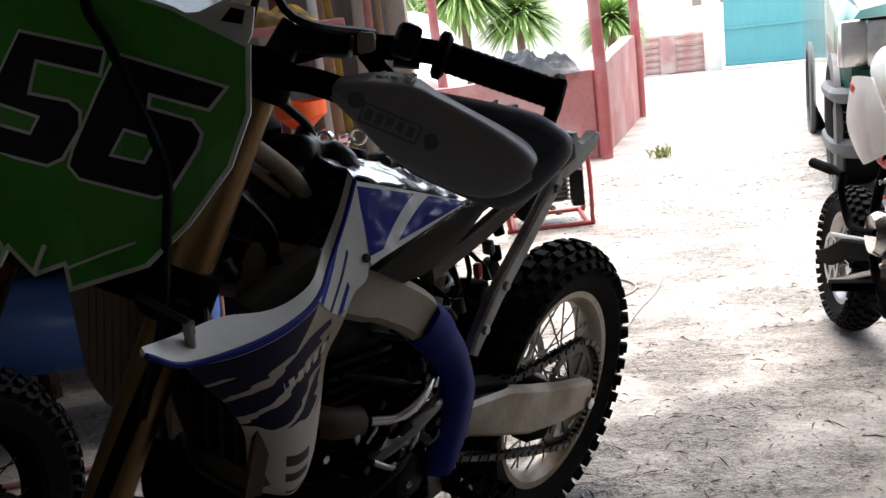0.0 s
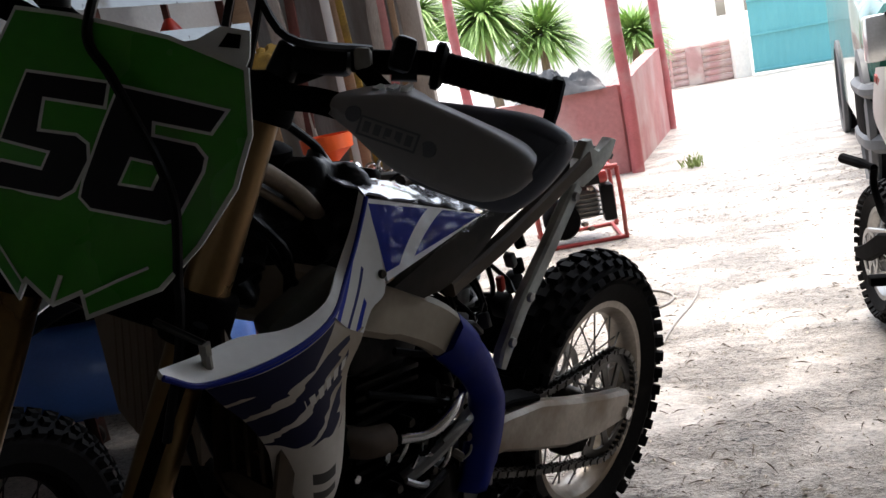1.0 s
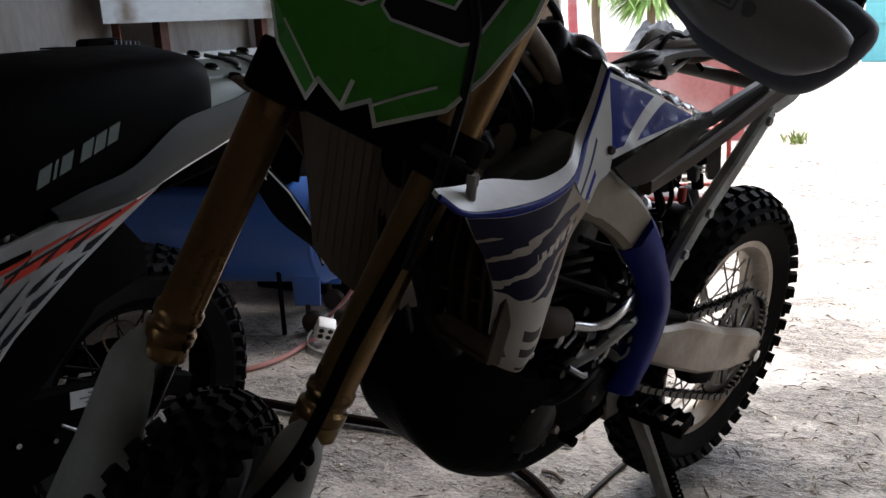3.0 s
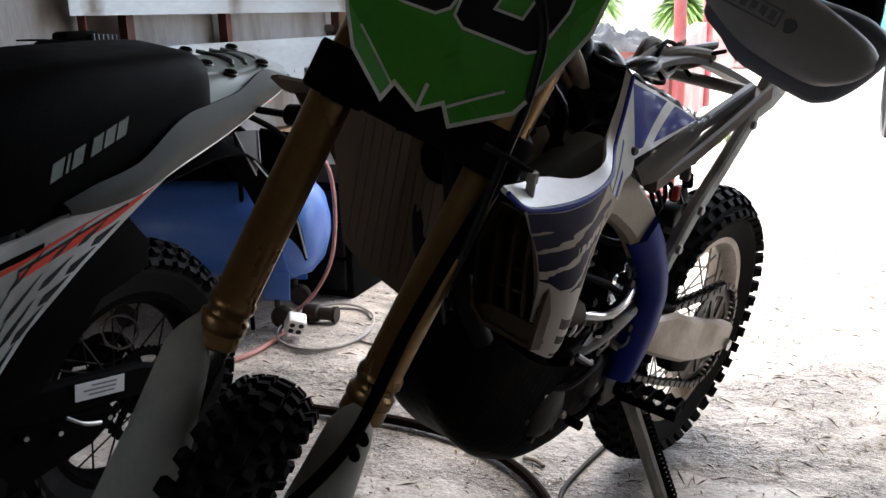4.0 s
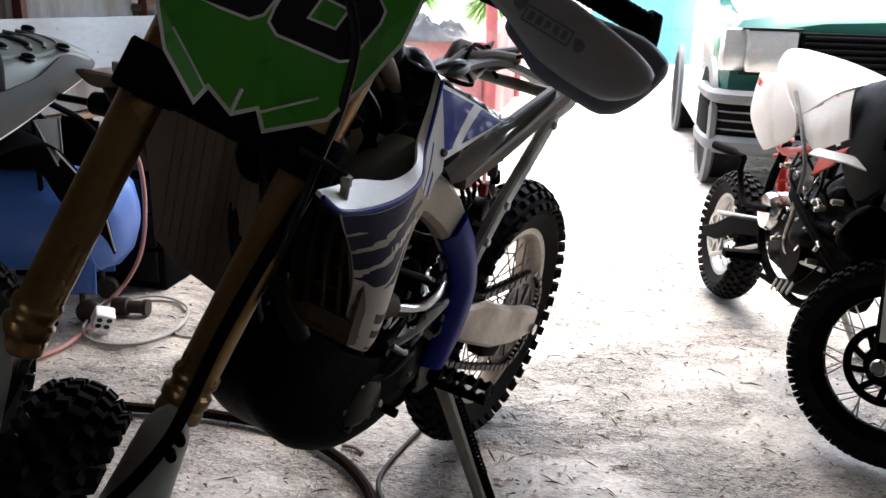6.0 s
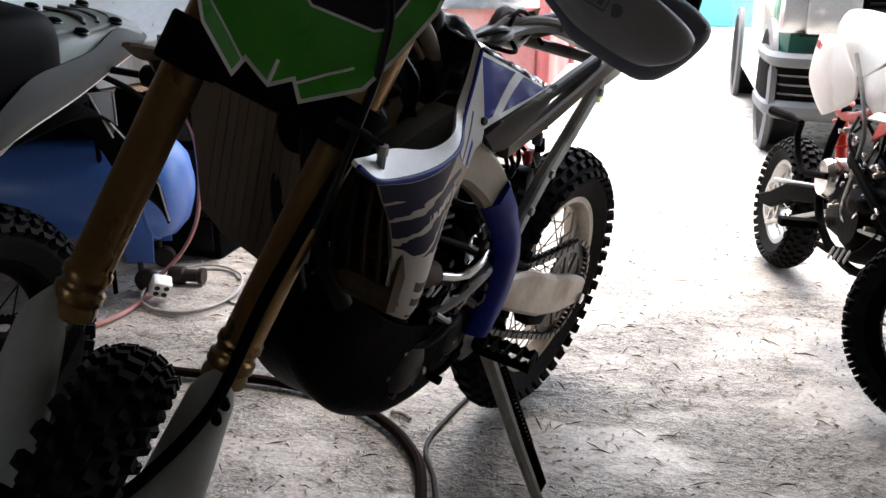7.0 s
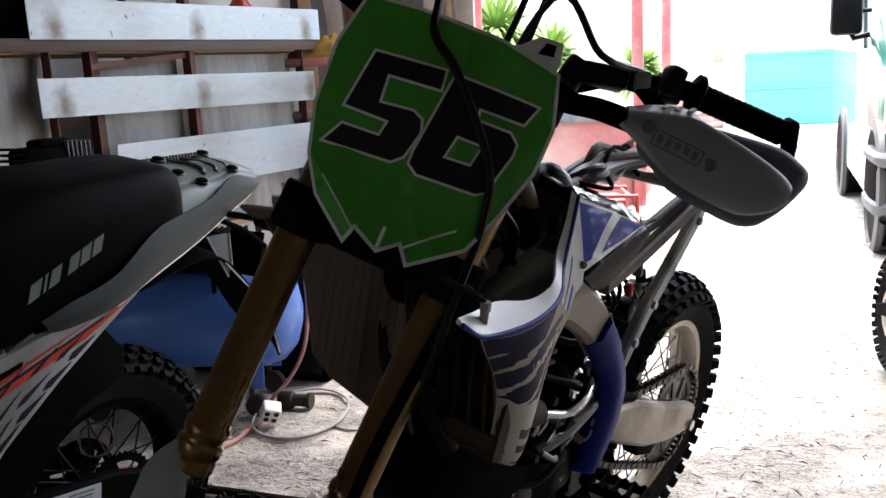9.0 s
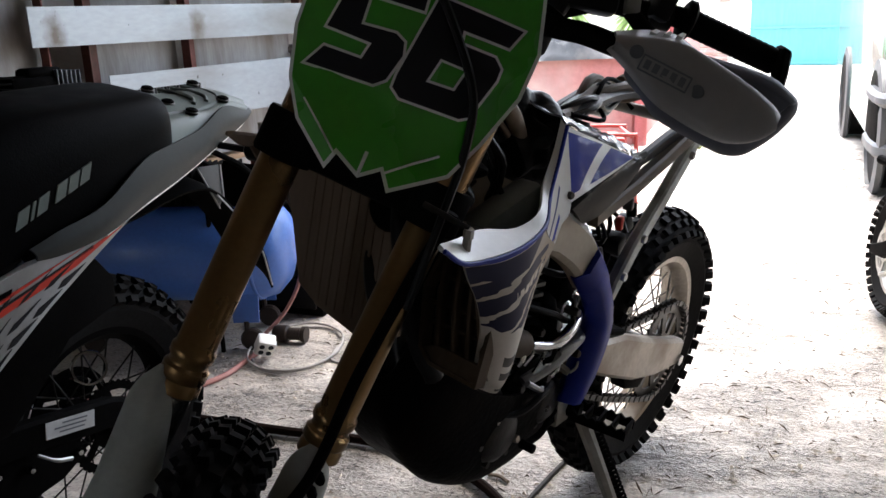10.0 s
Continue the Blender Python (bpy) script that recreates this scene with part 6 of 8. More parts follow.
o0 = top + d * 0.05 + side * 0.028
u2 = d.cross(side)
n = 190
tube(bm, [o0 + d * (0.17 * k / n) + 0.0095 * (math.cos(k * 0.62) * side + math.sin(k * 0.62) * u2) for k in range(n)], 0.0028, 5)
part("spring", bm, "matt", stand, "black coil spring")
bm = bmesh.new()
tube(bm, [o0 + d * 0.17, o0 + d * 0.26, o0 + d * 0.27 - side * 0.02], [0.011, 0.011, 0.006], 8)
part("spring_sleeve", bm, "matt", stand)

# ---- steering ----
for s in (-1, 1):
    y = 0.0936 * s
    bm = bmesh.new()
    lathe(bm, [(0.0, 0.165), (0.02, 0.165), (0.0245, 0.16), (0.0245, -0.36), (0.0275, -0.364), (0.0275, -0.374), (0.0245, -0.378), (0.0245, -0.384), (0.0285, -0.388), (0.0285, -0.400), (0.0255, -0.404), (0.0275, -0.409), (0.0275, -0.420), (0.022, -0.424), (0.0, -0.424)], (0.03, y, 0), (0, 0, 1), 32)
    part("fork_tube", bm, "gold", bike, "worn gold fork outer tube", m=S1)
    bm = bmesh.new()
    tube(bm, [(0.03, y, -0.42), (0.03, y, -0.69)], 0.0215, 20)
    part("fork_slider", bm, "chrome", bike, m=S1)
    bm = bmesh.new()
    beam(bm, [(0.03, y, -0.66), (0.03, y, -0.70), (0.03, y * 0.92, -0.735), (0.03, y * 0.9, -0.765)], [0.045, 0.05, 0.06, 0.04], [0.045, 0.05, 0.055, 0.03], side=(0, 1, 0), bev=0.3)
    part("fork_foot", bm, "matt", bike, m=S1)
    # plastic guard in front of the slider
    bm = bmesh.new()
    rows = []
    for k in range(18):
        u = (k / 17) ** 1.5
        w = 0.027 * math.sin(u / 0.14 * math.pi / 2) + 0.002 if u < 0.14 else 0.029 + 0.012 * min(1.0, (u - 0.14) / 0.3)
        yc = (-0.118 + 0.020 * min(1.0, u / 0.4)) if s < 0 else (0.089 + 0.008 * min(1.0, u / 0.4))
        ring = []
        for j in range(11):
            a = math.pi * (j / 10 - 0.5) * 1.05
            ring.append((0.048 + min(w * 0.8, 0.03) * math.cos(a), yc + w * math.sin(a), -0.392 - 0.40 * u))
        rows.append(ring)
    sheet(bm, refine(rows, 2, 1), 0.003)
    part("fork_guard", bm, "guard", bike, "scuffed pale grey fork guard", m=S1)
bm = bmesh.new()
pts = smooth_path([(0.085, 0.112, -0.08), (0.070, 0.102, -0.18), (0.064, 0.096, -0.30), (0.074, 0.098, -0.385), (0.088, 0.096, -0.43), (0.093, 0.084, -0.48), (0.094, 0.066, -0.53), (0.090, 0.040, -0.60), (0.06, 0.028, -0.70)], 6)
tube(bm, pts, 0.0075, 10)
part("brake_line", bm, "matt", bike, "black brake hose", m=S1)
for y, z in ((0.095, -0.428), (0.094, -0.448)):
    bm = bmesh.new()
    lathe(bm, [(0.0, 0.010), (0.005, 0.010), (0.0065, 0.005), (0.0065, -0.006)], (0.075, y + 0.012, z), (1, 0.3, 0), 10)
    part("hose_clip", bm, "matt", bike, m=S1)
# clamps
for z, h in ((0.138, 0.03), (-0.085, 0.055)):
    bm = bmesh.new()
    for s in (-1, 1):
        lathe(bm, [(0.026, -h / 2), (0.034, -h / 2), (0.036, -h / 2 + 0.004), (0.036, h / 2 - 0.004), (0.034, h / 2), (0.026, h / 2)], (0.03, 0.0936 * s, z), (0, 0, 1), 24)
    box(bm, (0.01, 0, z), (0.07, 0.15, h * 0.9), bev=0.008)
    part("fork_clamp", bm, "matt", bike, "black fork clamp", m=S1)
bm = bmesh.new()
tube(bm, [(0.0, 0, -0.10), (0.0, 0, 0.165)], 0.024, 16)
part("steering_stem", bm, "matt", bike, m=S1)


# number plate: a shaped green shell with a white edge
def plate_x(y, z):
    left = (-0.037 * (y + 0.0255) - 0.0535 * (z + 0.0705)) / 0.065                        # folded lower corner
    fin = (0.037 * (y - 0.031) - 0.040 * (z + 0.063)) / 0.0545
    return 0.150 - 1.35 * y * y - 0.10 * max(0.0, z - 0.08) + 0.2 * max(0, -z) - 0.7 * max(0.0, left) + 0.3 * max(0.0, fin)


OUT = [(-0.118, 0.158), (-0.128, 0.10), (-0.122, 0.03), (-0.104, -0.022), (-0.080, -0.057), (-0.031, -0.090), (-0.0245, -0.070), (0.005, -0.083), (0.0235, -0.067), (0.038, -0.084), (0.089, -0.044), (0.106, 0.0), (0.122, 0.06), (0.121, 0.11), (0.101, 0.166), (0.03, 0.172), (-0.06, 0.166)]


def inside(p, poly):
    x, y = p
    c = False
    for (x0, y0), (x1, y1) in zip(poly, poly[1:] + poly[:1]):
        if (y0 > y) != (y1 > y) and x < (x1 - x0) * (y - y0) / (y1 - y0) + x0:
            c = not c
    return c


def plate_piece(bm, poly, lift, thick, mi=0, step=0.012):
    """A thin piece that follows the plate's curve: the outline cut into strips, each laid on the shell."""
    tmp = bmesh.new()
    f = tmp.faces.new([tmp.verts.new((x, y, 0)) for x, y in poly])
    y0, y1 = min(p[0] for p in poly), max(p[0] for p in poly)
    k = y0 + step
    while k < y1:
        g = list(tmp.verts) + list(tmp.edges) + list(tmp.faces)
        bmesh.ops.bisect_plane(tmp, geom=g, plane_co=(k, 0, 0), plane_no=(1, 0, 0))
        k += step
    z0, z1 = min(p[1] for p in poly), max(p[1] for p in poly)
    k = z0 + step * 2
    while k < z1:
        g = list(tmp.verts) + list(tmp.edges) + list(tmp.faces)
        bmesh.ops.bisect_plane(tmp, geom=g, plane_co=(0, k, 0), plane_no=(0, 1, 0))
        k += step * 2
    for co, no in (((-0.0255, -0.0705, 0), (-0.037, -0.0535, 0)), ((0.031, -0.063, 0), (0.037, -0.040, 0))):
        bmesh.ops.bisect_plane(tmp, geom=list(tmp.verts) + list(tmp.edges) + list(tmp.faces), plane_co=co, plane_no=no)
    bmesh.ops.triangulate(tmp, faces=tmp.faces)
    vm = {}
    for layer in (0, 1):
        for v in tmp.verts:
            vm[v, layer] = bm.verts.new((plate_x(v.co.x, v.co.y) + lift - thick * layer, v.co.x, v.co.y))
    for f in tmp.faces:
        bm.faces.new([vm[v, 0] for v in f.verts]).material_index = mi
        bm.faces.new([vm[v, 1] for v in reversed(f.verts)]).material_index = mi
    for e in tmp.edges:
        if len(e.link_faces) == 1:
            a, b = e.verts
            bm.faces.new((vm[a, 0], vm[b, 0], vm[b, 1], vm[a, 1])).material_index = mi
    tmp.free()


def shrink(poly, d):
    """Moves each side of an outline inwards by d."""
    area = sum(a[0] * b[1] - b[0] * a[1] for a, b in zip(poly, poly[1:] + poly[:1]))
    sg = 1 if area > 0 else -1
    n, out = len(poly), []
    for i in range(n):
        p0, p1, p2 = V(*poly[i - 1], 0), V(*poly[i], 0), V(*poly[(i + 1) % n], 0)
        a, b = (p1 - p0).normalized(), (p2 - p1).normalized()
        na, nb = V(-a.y, a.x, 0) * sg, V(-b.y, b.x, 0) * sg
        k = (na + nb)
        k = k / max(0.35, k.length_squared / 2)
        q = p1 + k * d
        out.append((q.x, q.y))
    return out


bm = bmesh.new()
plate_piece(bm, OUT, 0.0, 0.004)
plate = part("number_plate", bm, "edge", bike, "glossy green number plate with a white edge", m=S1, sharp=25)
bm = bmesh.new()
plate_piece(bm, shrink(OUT, 0.004), 0.0012, 0.002)
part("green_face", bm, "green", plate, "glossy green film", sharp=25)
# raised nose ridge and lower fin
for pts, w in (([(0.004, -0.08), (0.003, -0.055)], 0.0022), ([(0.0275, -0.067), (0.05, -0.046), (0.071, -0.028)], 0.0014), ([(-0.0255, -0.0715), (-0.05, -0.0535), (-0.079, -0.0335)], 0.0011)):
    bm = bmesh.new()
    tube(bm, [(plate_x(*p) + 0.002, *p) for p in pts], w, 6)
    part("ridge", bm, "edge", plate)
bm = bmesh.new()
tb = [(0.03, 0.166), (0.096, 0.155), (0.097, 0.176), (0.091, 0.198), (0.066, 0.194), (0.050, 0.176)]
hole = [(0.070, 0.176), (0.087, 0.180), (0.085, 0.192), (0.074, 0.190)]
plate_piece(bm, tb, -0.008, 0.004)
part("mount_tab", bm, "edge", plate, "white plastic mounting tab", sharp=25)
bm = bmesh.new()
plate_piece(bm, hole, -0.006, 0.002)
part("tab_slot", bm, "matt", plate)
FIVE = [(-0.085, 0.107), (-0.006, 0.119), (-0.002, 0.094), (-0.058, 0.086), (-0.055, 0.061), (-0.021, 0.067), (-0.008, 0.062), (-0.003, 0.047), (-0.009, 0.017), (-0.020, 0.006), (-0.099, -0.004), (-0.085, 0.025), (-0.045, 0.029), (-0.043, 0.042), (-0.092, 0.039)]
SIX = [(0.001, 0.119), (0.098, 0.126), (0.090, 0.099), (0.042, 0.094), (0.044, 0.086), (0.080, 0.089), (0.092, 0.080), (0.093, 0.066), (0.083, 0.019), (0.073, 0.012), (0.008, 0.005), (-0.005, 0.013), (-0.006, 0.028)]
EYE6 = [(0.030, 0.061), (0.060, 0.063), (0.056, 0.038), (0.026, 0.034)]
for poly in (FIVE, SIX):
    bm = bmesh.new()
    plate_piece(bm, poly, 0.0022, 0.002)
    d = part("digit", bm, "edge", plate, "black digit with a white outline", sharp=25)
    bm = bmesh.new()
    plate_piece(bm, shrink(poly, 0.0028), 0.0032, 0.002)
    part("digit_face", bm, "digit", plate, sharp=25)
for poly, lift, ma in ((EYE6, 0.0042, "edge"), (shrink(EYE6, 0.0026), 0.0052, "green")):
    bm = bmesh.new()
    plate_piece(bm, poly, lift, 0.002)
    part("digit_eye", bm, ma, plate, sharp=25)
bm = bmesh.new()
pts = smooth_path([(0.10, -0.06, 0.235), (0.135, -0.045, 0.175), (0.146, -0.034, 0.145), (0.157, -0.004, 0.124), (0.163, 0.031, 0.092), (0.161, 0.060, 0.062), (0.157, 0.080, 0.033), (0.151, 0.090, 0.0), (0.142, 0.096, -0.031), (0.122, 0.099, -0.060), (0.10, 0.104, -0.11), (0.085, 0.112, -0.20)], 6)
tube(bm, pts, 0.0048, 8)
part("cable", bm, "black", bike, "black cable looped over the number plate", m=S1)

# handlebar
bm = bmesh.new()
pts = smooth_path([(-0.01, -0.377, 0.252), (0.02, -0.24, 0.22), (0.05, -0.16, 0.195), (0.055, -0.09, 0.158), (0.055, 0, 0.150), (0.055, 0.09, 0.158), (0.055, 0.125, 0.178), (0.053, 0.16, 0.202), (0.050, 0.20, 0.212), (0.045, 0.25, 0.226), (0.038, 0.30, 0.227), (0.030, 0.370, 0.232)], 6)
tube(bm, pts, 0.012, 14)
part("handlebar", bm, "matt", bike, "matt black handlebar", m=S1)
for s in (1, -1):
    bm = bmesh.new()
    pts = [(0.044 - 0.014 * k / 28, s * (0.262 + 0.108 * k / 28), 0.226 + 0.006 * k / 28) for k in range(29)]
    tube(bm, pts, [0.0148 + 0.0007 * (k % 2) for k in range(29)], 16)
    tube(bm, [(0.0455, s * 0.250, 0.225), (0.0453, s * 0.2525, 0.2252), (0.045, s * 0.259, 0.2258), (0.045, s * 0.263, 0.226)], [0.019, 0.0235, 0.0235, 0.018], 18)
    part("grip", bm, "matt", bike, "ribbed black rubber grip", m=S1)
    bm = bmesh.new()
    beam(bm, [(0.022, s * 0.373, 0.244), (0.042, s * 0.373, 0.236), (0.062, s * 0.374, 0.212), (0.082, s * 0.372, 0.187)], 0.013, [0.02, 0.026, 0.02, 0.018], bev=0.25)
    part("guard_stay", bm, "matt", bike, m=S1)
    # control clamps and lever
    bm = bmesh.new()
    tube(bm, [(0.050, s * 0.212, 0.214), (0.048, s * 0.236, 0.221)], 0.017, 14)
    box(bm, (0.062, s * 0.221, 0.224), (0.03, 0.022, 0.034), rot=(0, 0, 12 * s), bev=0.006)
    part("switch_block", bm, "black", bike, m=S1)
    bm = bmesh.new()
    box(bm, (0.078, s * 0.189, 0.207), (0.02, 0.016, 0.02), rot=(20 * s, 0, 0), bev=0.003)
    part("lever_perch", bm, "alu_dull", bike, "small bare metal lever perch", m=S1)
    bm = bmesh.new()
    box(bm, (0.062, s * 0.148, 0.196), (0.036, 0.058, 0.026), rot=(14 * s, 0, 0), bev=0.007)
    lathe(bm, [(0.0, 0.012), (0.013, 0.012), (0.015, 0.009), (0.015, -0.02)], (0.066, s * 0.118, 0.190), (0.1, 0.2 * s, 1), 16)
    part("master_cylinder", bm, "black", bike, "black master cylinder", m=S1)
    bm = bmesh.new()
    tube(bm, smooth_path([(0.055, s * 0.09, 0.150), (0.070, s * 0.125, 0.152), (0.085, s * 0.155, 0.157), (0.098, s * 0.188, 0.158), (0.112, s * 0.205, 0.156)], 5), 0.0125, 12, flat=0.75)
    part("guard_arm", bm, "matt", bike, "black handguard mounting arm", m=S1)
    bm = bmesh.new()
    tube(bm, smooth_path([(0.08, s * 0.19, 0.20), (0.095, s * 0.23, 0.18), (0.10, s * 0.29, 0.178), (0.095, s * 0.34, 0.182)], 5), [0.009] * 5 + [0.0075] * 11, 8, flat=0.6)
    part("lever", bm, "matt", bike, m=S1)
    # handguard: dark backing shell and pale faceted shield
    def domed(name, outline, levels, material, label):
        bm = bmesh.new()
        loops = []
        for d, x in levels:
            q = shrink(outline, d) if d else outline
            loops.append([bm.verts.new((x - 0.15 * max(0.0, y - 0.33) - 0.35 * max(0.0, 0.22 - y), s * y, z)) for y, z in q])
        for p, q in zip(loops, loops[1:]):
            for k in range(len(p)):
                l = (k + 1) % len(p)
                bm.faces.new((p[k], p[l], q[l], q[k]))
        bm.faces.new(loops[-1])
        bm.faces.new(loops[0])
        return part(name, bm, material, bike, label, m=S1, sharp=50)

    DARK = [(0.215, 0.180), (0.27, 0.190), (0.313, 0.1975), (0.3575, 0.204), (0.3835, 0.2005), (0.396, 0.196), (0.4015, 0.189), (0.403, 0.1755), (0.393, 0.1475), (0.3775, 0.123), (0.3655, 0.112), (0.3475, 0.107), (0.3025, 0.108), (0.2665, 0.1115), (0.243, 0.1245), (0.215, 0.140)]
    soft = lambda q: [(p.x, p.y) for p in smooth_path([(y, z, 0) for y, z in q + q[:1]], 3)[:-1]]
    domed("handguard", soft(DARK), ((0.0, 0.072), (0.0, 0.090), (0.003, 0.100), (0.008, 0.105), (0.016, 0.108)), "shell", "grey-blue handguard backing shell")
    # the shield: a lit upper facet, a ridge, a flat face and an under-turned lower edge
    LINES = ((0.1835, 0.1665, 0.158, 0.152, 0.1525, 0.1255), (0.21, 0.1795, 0.1665, 0.152, 0.141, 0.134), (0.236, 0.188, 0.1735, 0.149, 0.1285, 0.138), (0.252, 0.1865, 0.1765, 0.147, 0.1225, 0.14), (0.268, 0.1825, 0.1755, 0.146, 0.1195, 0.141), (0.3, 0.1785, 0.172, 0.142, 0.1165, 0.142), (0.333, 0.1745, 0.1665, 0.14, 0.118, 0.142), (0.356, 0.17, 0.1615, 0.143, 0.1315, 0.139), (0.3665, 0.164, 0.158, 0.149, 0.147, 0.134))
    rows = []
    for y, zt, zr, zm, zb, x in LINES:
        rows.append([(x - 0.026, s * y, zt), (x - 0.004, s * y, zt * 0.35 + zr * 0.65), (x + 0.0055, s * y, zr * 0.92 + zm * 0.08), (x + 0.0105, s * y, zm), (x + 0.0095, s * y, zb * 0.75 + zm * 0.25), (x + 0.003, s * y, zb * 0.97 + zm * 0.03), (x - 0.016, s * y, zb)])
    bm = bmesh.new()
    sheet(bm, refine(rows, 3, 3), 0.005 * s)
    shield = part("handguard_shield", bm, "hand", bike, "pale grey handguard shield", m=S1, sharp=50)
    for y, z, x in ((0.2055, 0.1535, 0.1465), (0.277, 0.143, 0.1545)):
        bm = bmesh.new()
        lathe(bm, [(0.0, 0.003), (0.007, 0.003), (0.008, 0.0), (0.008, -0.006)], (x, s * y, z), (1, -0.15 * s, 0), 14)
        part("screw", bm, "dark_grey", shield)
    # plain maker's mark: a dark frame with bars
    mk = pose(0.1535, s * 0.2395, 0.1455, -2 * s, 0, -7 * s)
    for cy, cz, wy, wz in ((0, 0.0078, 0.054, 0.0018), (0, -0.0078, 0.054, 0.0018), (-0.0265, 0, 0.0018, 0.0165), (0.0265, 0, 0.0018, 0.0165), *[(-0.0195 + 0.0097 * k, 0, 0.0062, 0.0095) for k in range(5)]):
        bm = bmesh.new()
        box(bm, (0, 0, 0), (0.0016, wy, wz))
        part("mark_bar", bm, "dark_grey", shield, m=mk @ pose(0, cy, cz))
    # white pieces stand in for bright daylight seen through the vent slots
    for k in range(3):
        bm = bmesh.new()
        prism(bm, [(0, 0), (0.005, 0.009), (0.009, 0.009), (0.006, 0)], (0.121 + 0.0035 * k, s * (0.212 + 0.0125 * k), 0.1725 + 0.0035 * k), (0, s, 0), (-0.75, 0, 0.65), (0.008, 0, 0.009))
        part("vent_slot", bm, "edge", shield)
# cables from the bars down to the engine
for k, (a, b, c, d) in enumerate((((0.06, 0.19, 0.22), (0.14, 0.13, 0.20), (0.10, 0.06, 0.24), (-0.05, 0.04, 0.05)), ((0.07, -0.19, 0.22), (0.12, -0.02, 0.30), (0.04, 0.03, 0.28), (-0.06, 0.03, 0.02)), ((0.06, -0.2, 0.22), (0.1, 0.0, 0.33), (0.02, 0.05, 0.31), (-0.07, 0.06, 0.0)))):
    bm = bmesh.new()
    tube(bm, smooth_path([a, b, c, d], 8), 0.0042, 7)
    part("cable", bm, "black", bike, m=S1)
# dusty loom between the steering head and the tank
for k in range(2):
    bm = bmesh.new()
    tube(bm, smooth_path([(0.97, 0.06, 1.045), (0.92, 0.095 - 0.008 * k, 1.062 - 0.018 * k), (0.88, 0.10 - 0.008 * k, 1.052 - 0.022 * k), (0.845, 0.10 - 0.008 * k, 1.028 - 0.024 * k), (0.815, 0.10 - 0.008 * k, 1.0 - 0.022 * k), (0.79, 0.098 - 0.008 * k, 0.960 - 0.014 * k), (0.78, 0.085, 0.915)], 6), (0.0115, 0.005)[k], 10)
    part("loom", bm, "loom", bike, "dusty wrapped wiring loom")
for c, r, sd in (((0.86, 0.03, 0.975), (0.085, 0.065, 0.055), 5), ((0.758, 0.058, 0.962), (0.070, 0.070, 0.072), 8), ((0.925, 0.06, 0.945), (0.05, 0.06, 0.04), 12)):
    bm = bmesh.new()
    blob(bm, c, r, sd, 0.5, 4)
    part("head_wrap", bm, "wrap", bike, "crumpled black plastic wrapped round the steering head")
bm = bmesh.new()
tube(bm, smooth_path([(0.87, 0.04, 1.10), (0.833, 0.05, 1.099), (0.798, 0.05, 1.088), (0.767, 0.05, 1.066), (0.739, 0.05, 1.040), (0.726, 0.05, 1.005)], 5), 0.006, 9)
part("breather_hose", bm, "black", bike, "black breather hose arching over the tank")
for k in range(5):
    r = random.Random(60 + k)
    bm = bmesh.new()
    tube(bm, smooth_path([(0.98, r.uniform(-0.02, 0.06), 1.0 + 0.01 * k), (0.93, r.uniform(0.05, 0.12), 1.02 + 0.008 * k), (0.88, r.uniform(0.08, 0.13), 0.97), (0.86, r.uniform(0.09, 0.14), 0.90)], 6), 0.0045, 7)
    part("cable", bm, "black", bike)
# small bright metal along the engine's side
for k in range(14):
    r = random.Random(80 + k)
    x, z = 0.50 + 0.022 * k, 0.50 + r.uniform(-0.06, 0.13)
    bm = bmesh.new()
    lathe(bm, [(0.0, 0.008), (0.006, 0.008), (0.0075, 0.005), (0.0075, -0.012)], (x, 0.098 + r.uniform(0, 0.02), z), (0, 1, r.uniform(-0.3, 0.3)), 6)
    part("bolt", bm, "chrome" if k % 3 else "alu", bike)
for k, pts in enumerate(([(0.50, 0.10, 0.585), (0.56, 0.125, 0.60), (0.63, 0.12, 0.575), (0.68, 0.10, 0.55)], [(0.52, 0.09, 0.65), (0.58, 0.11, 0.635), (0.64, 0.11, 0.665), (0.72, 0.08, 0.70)], [(0.60, 0.11, 0.52), (0.66, 0.13, 0.535), (0.73, 0.12, 0.52), (0.80, 0.08, 0.55)], [(0.47, 0.09, 0.70), (0.53, 0.11, 0.74), (0.60, 0.10, 0.72), (0.66, 0.08, 0.74)])):
    bm = bmesh.new()
    tube(bm, smooth_path(pts, 6), 0.006 if k else 0.011, 9)
    part("engine_hose", bm, "black" if k else "steel", bike, "thin engine hose" if k else "metal oil pipe")
for k, (x, y, z) in enumerate(((0.375, 0.085, 0.79), (0.345, 0.08, 0.77), (0.43, 0.07, 0.70), (0.31, 0.06, 0.80))):
    bm = bmesh.new()
    box(bm, (x, y, z), (0.014, 0.018, 0.026), rot=(10 * k, 25 - 17 * k, 8), bev=0.003)
    part("plug", bm, "bumper" if k % 2 == 0 else "matt", bike, "grey plug connector" if k % 2 == 0 else "black plug connector")
bm = bmesh.new()
box(bm, (0.868, 0.140, 0.893), (0.11, 0.055, 0.05), rot=(8, 26, -14), bev=0.012)
part("reservoir", bm, "resin", bike, "grey plastic reservoir")
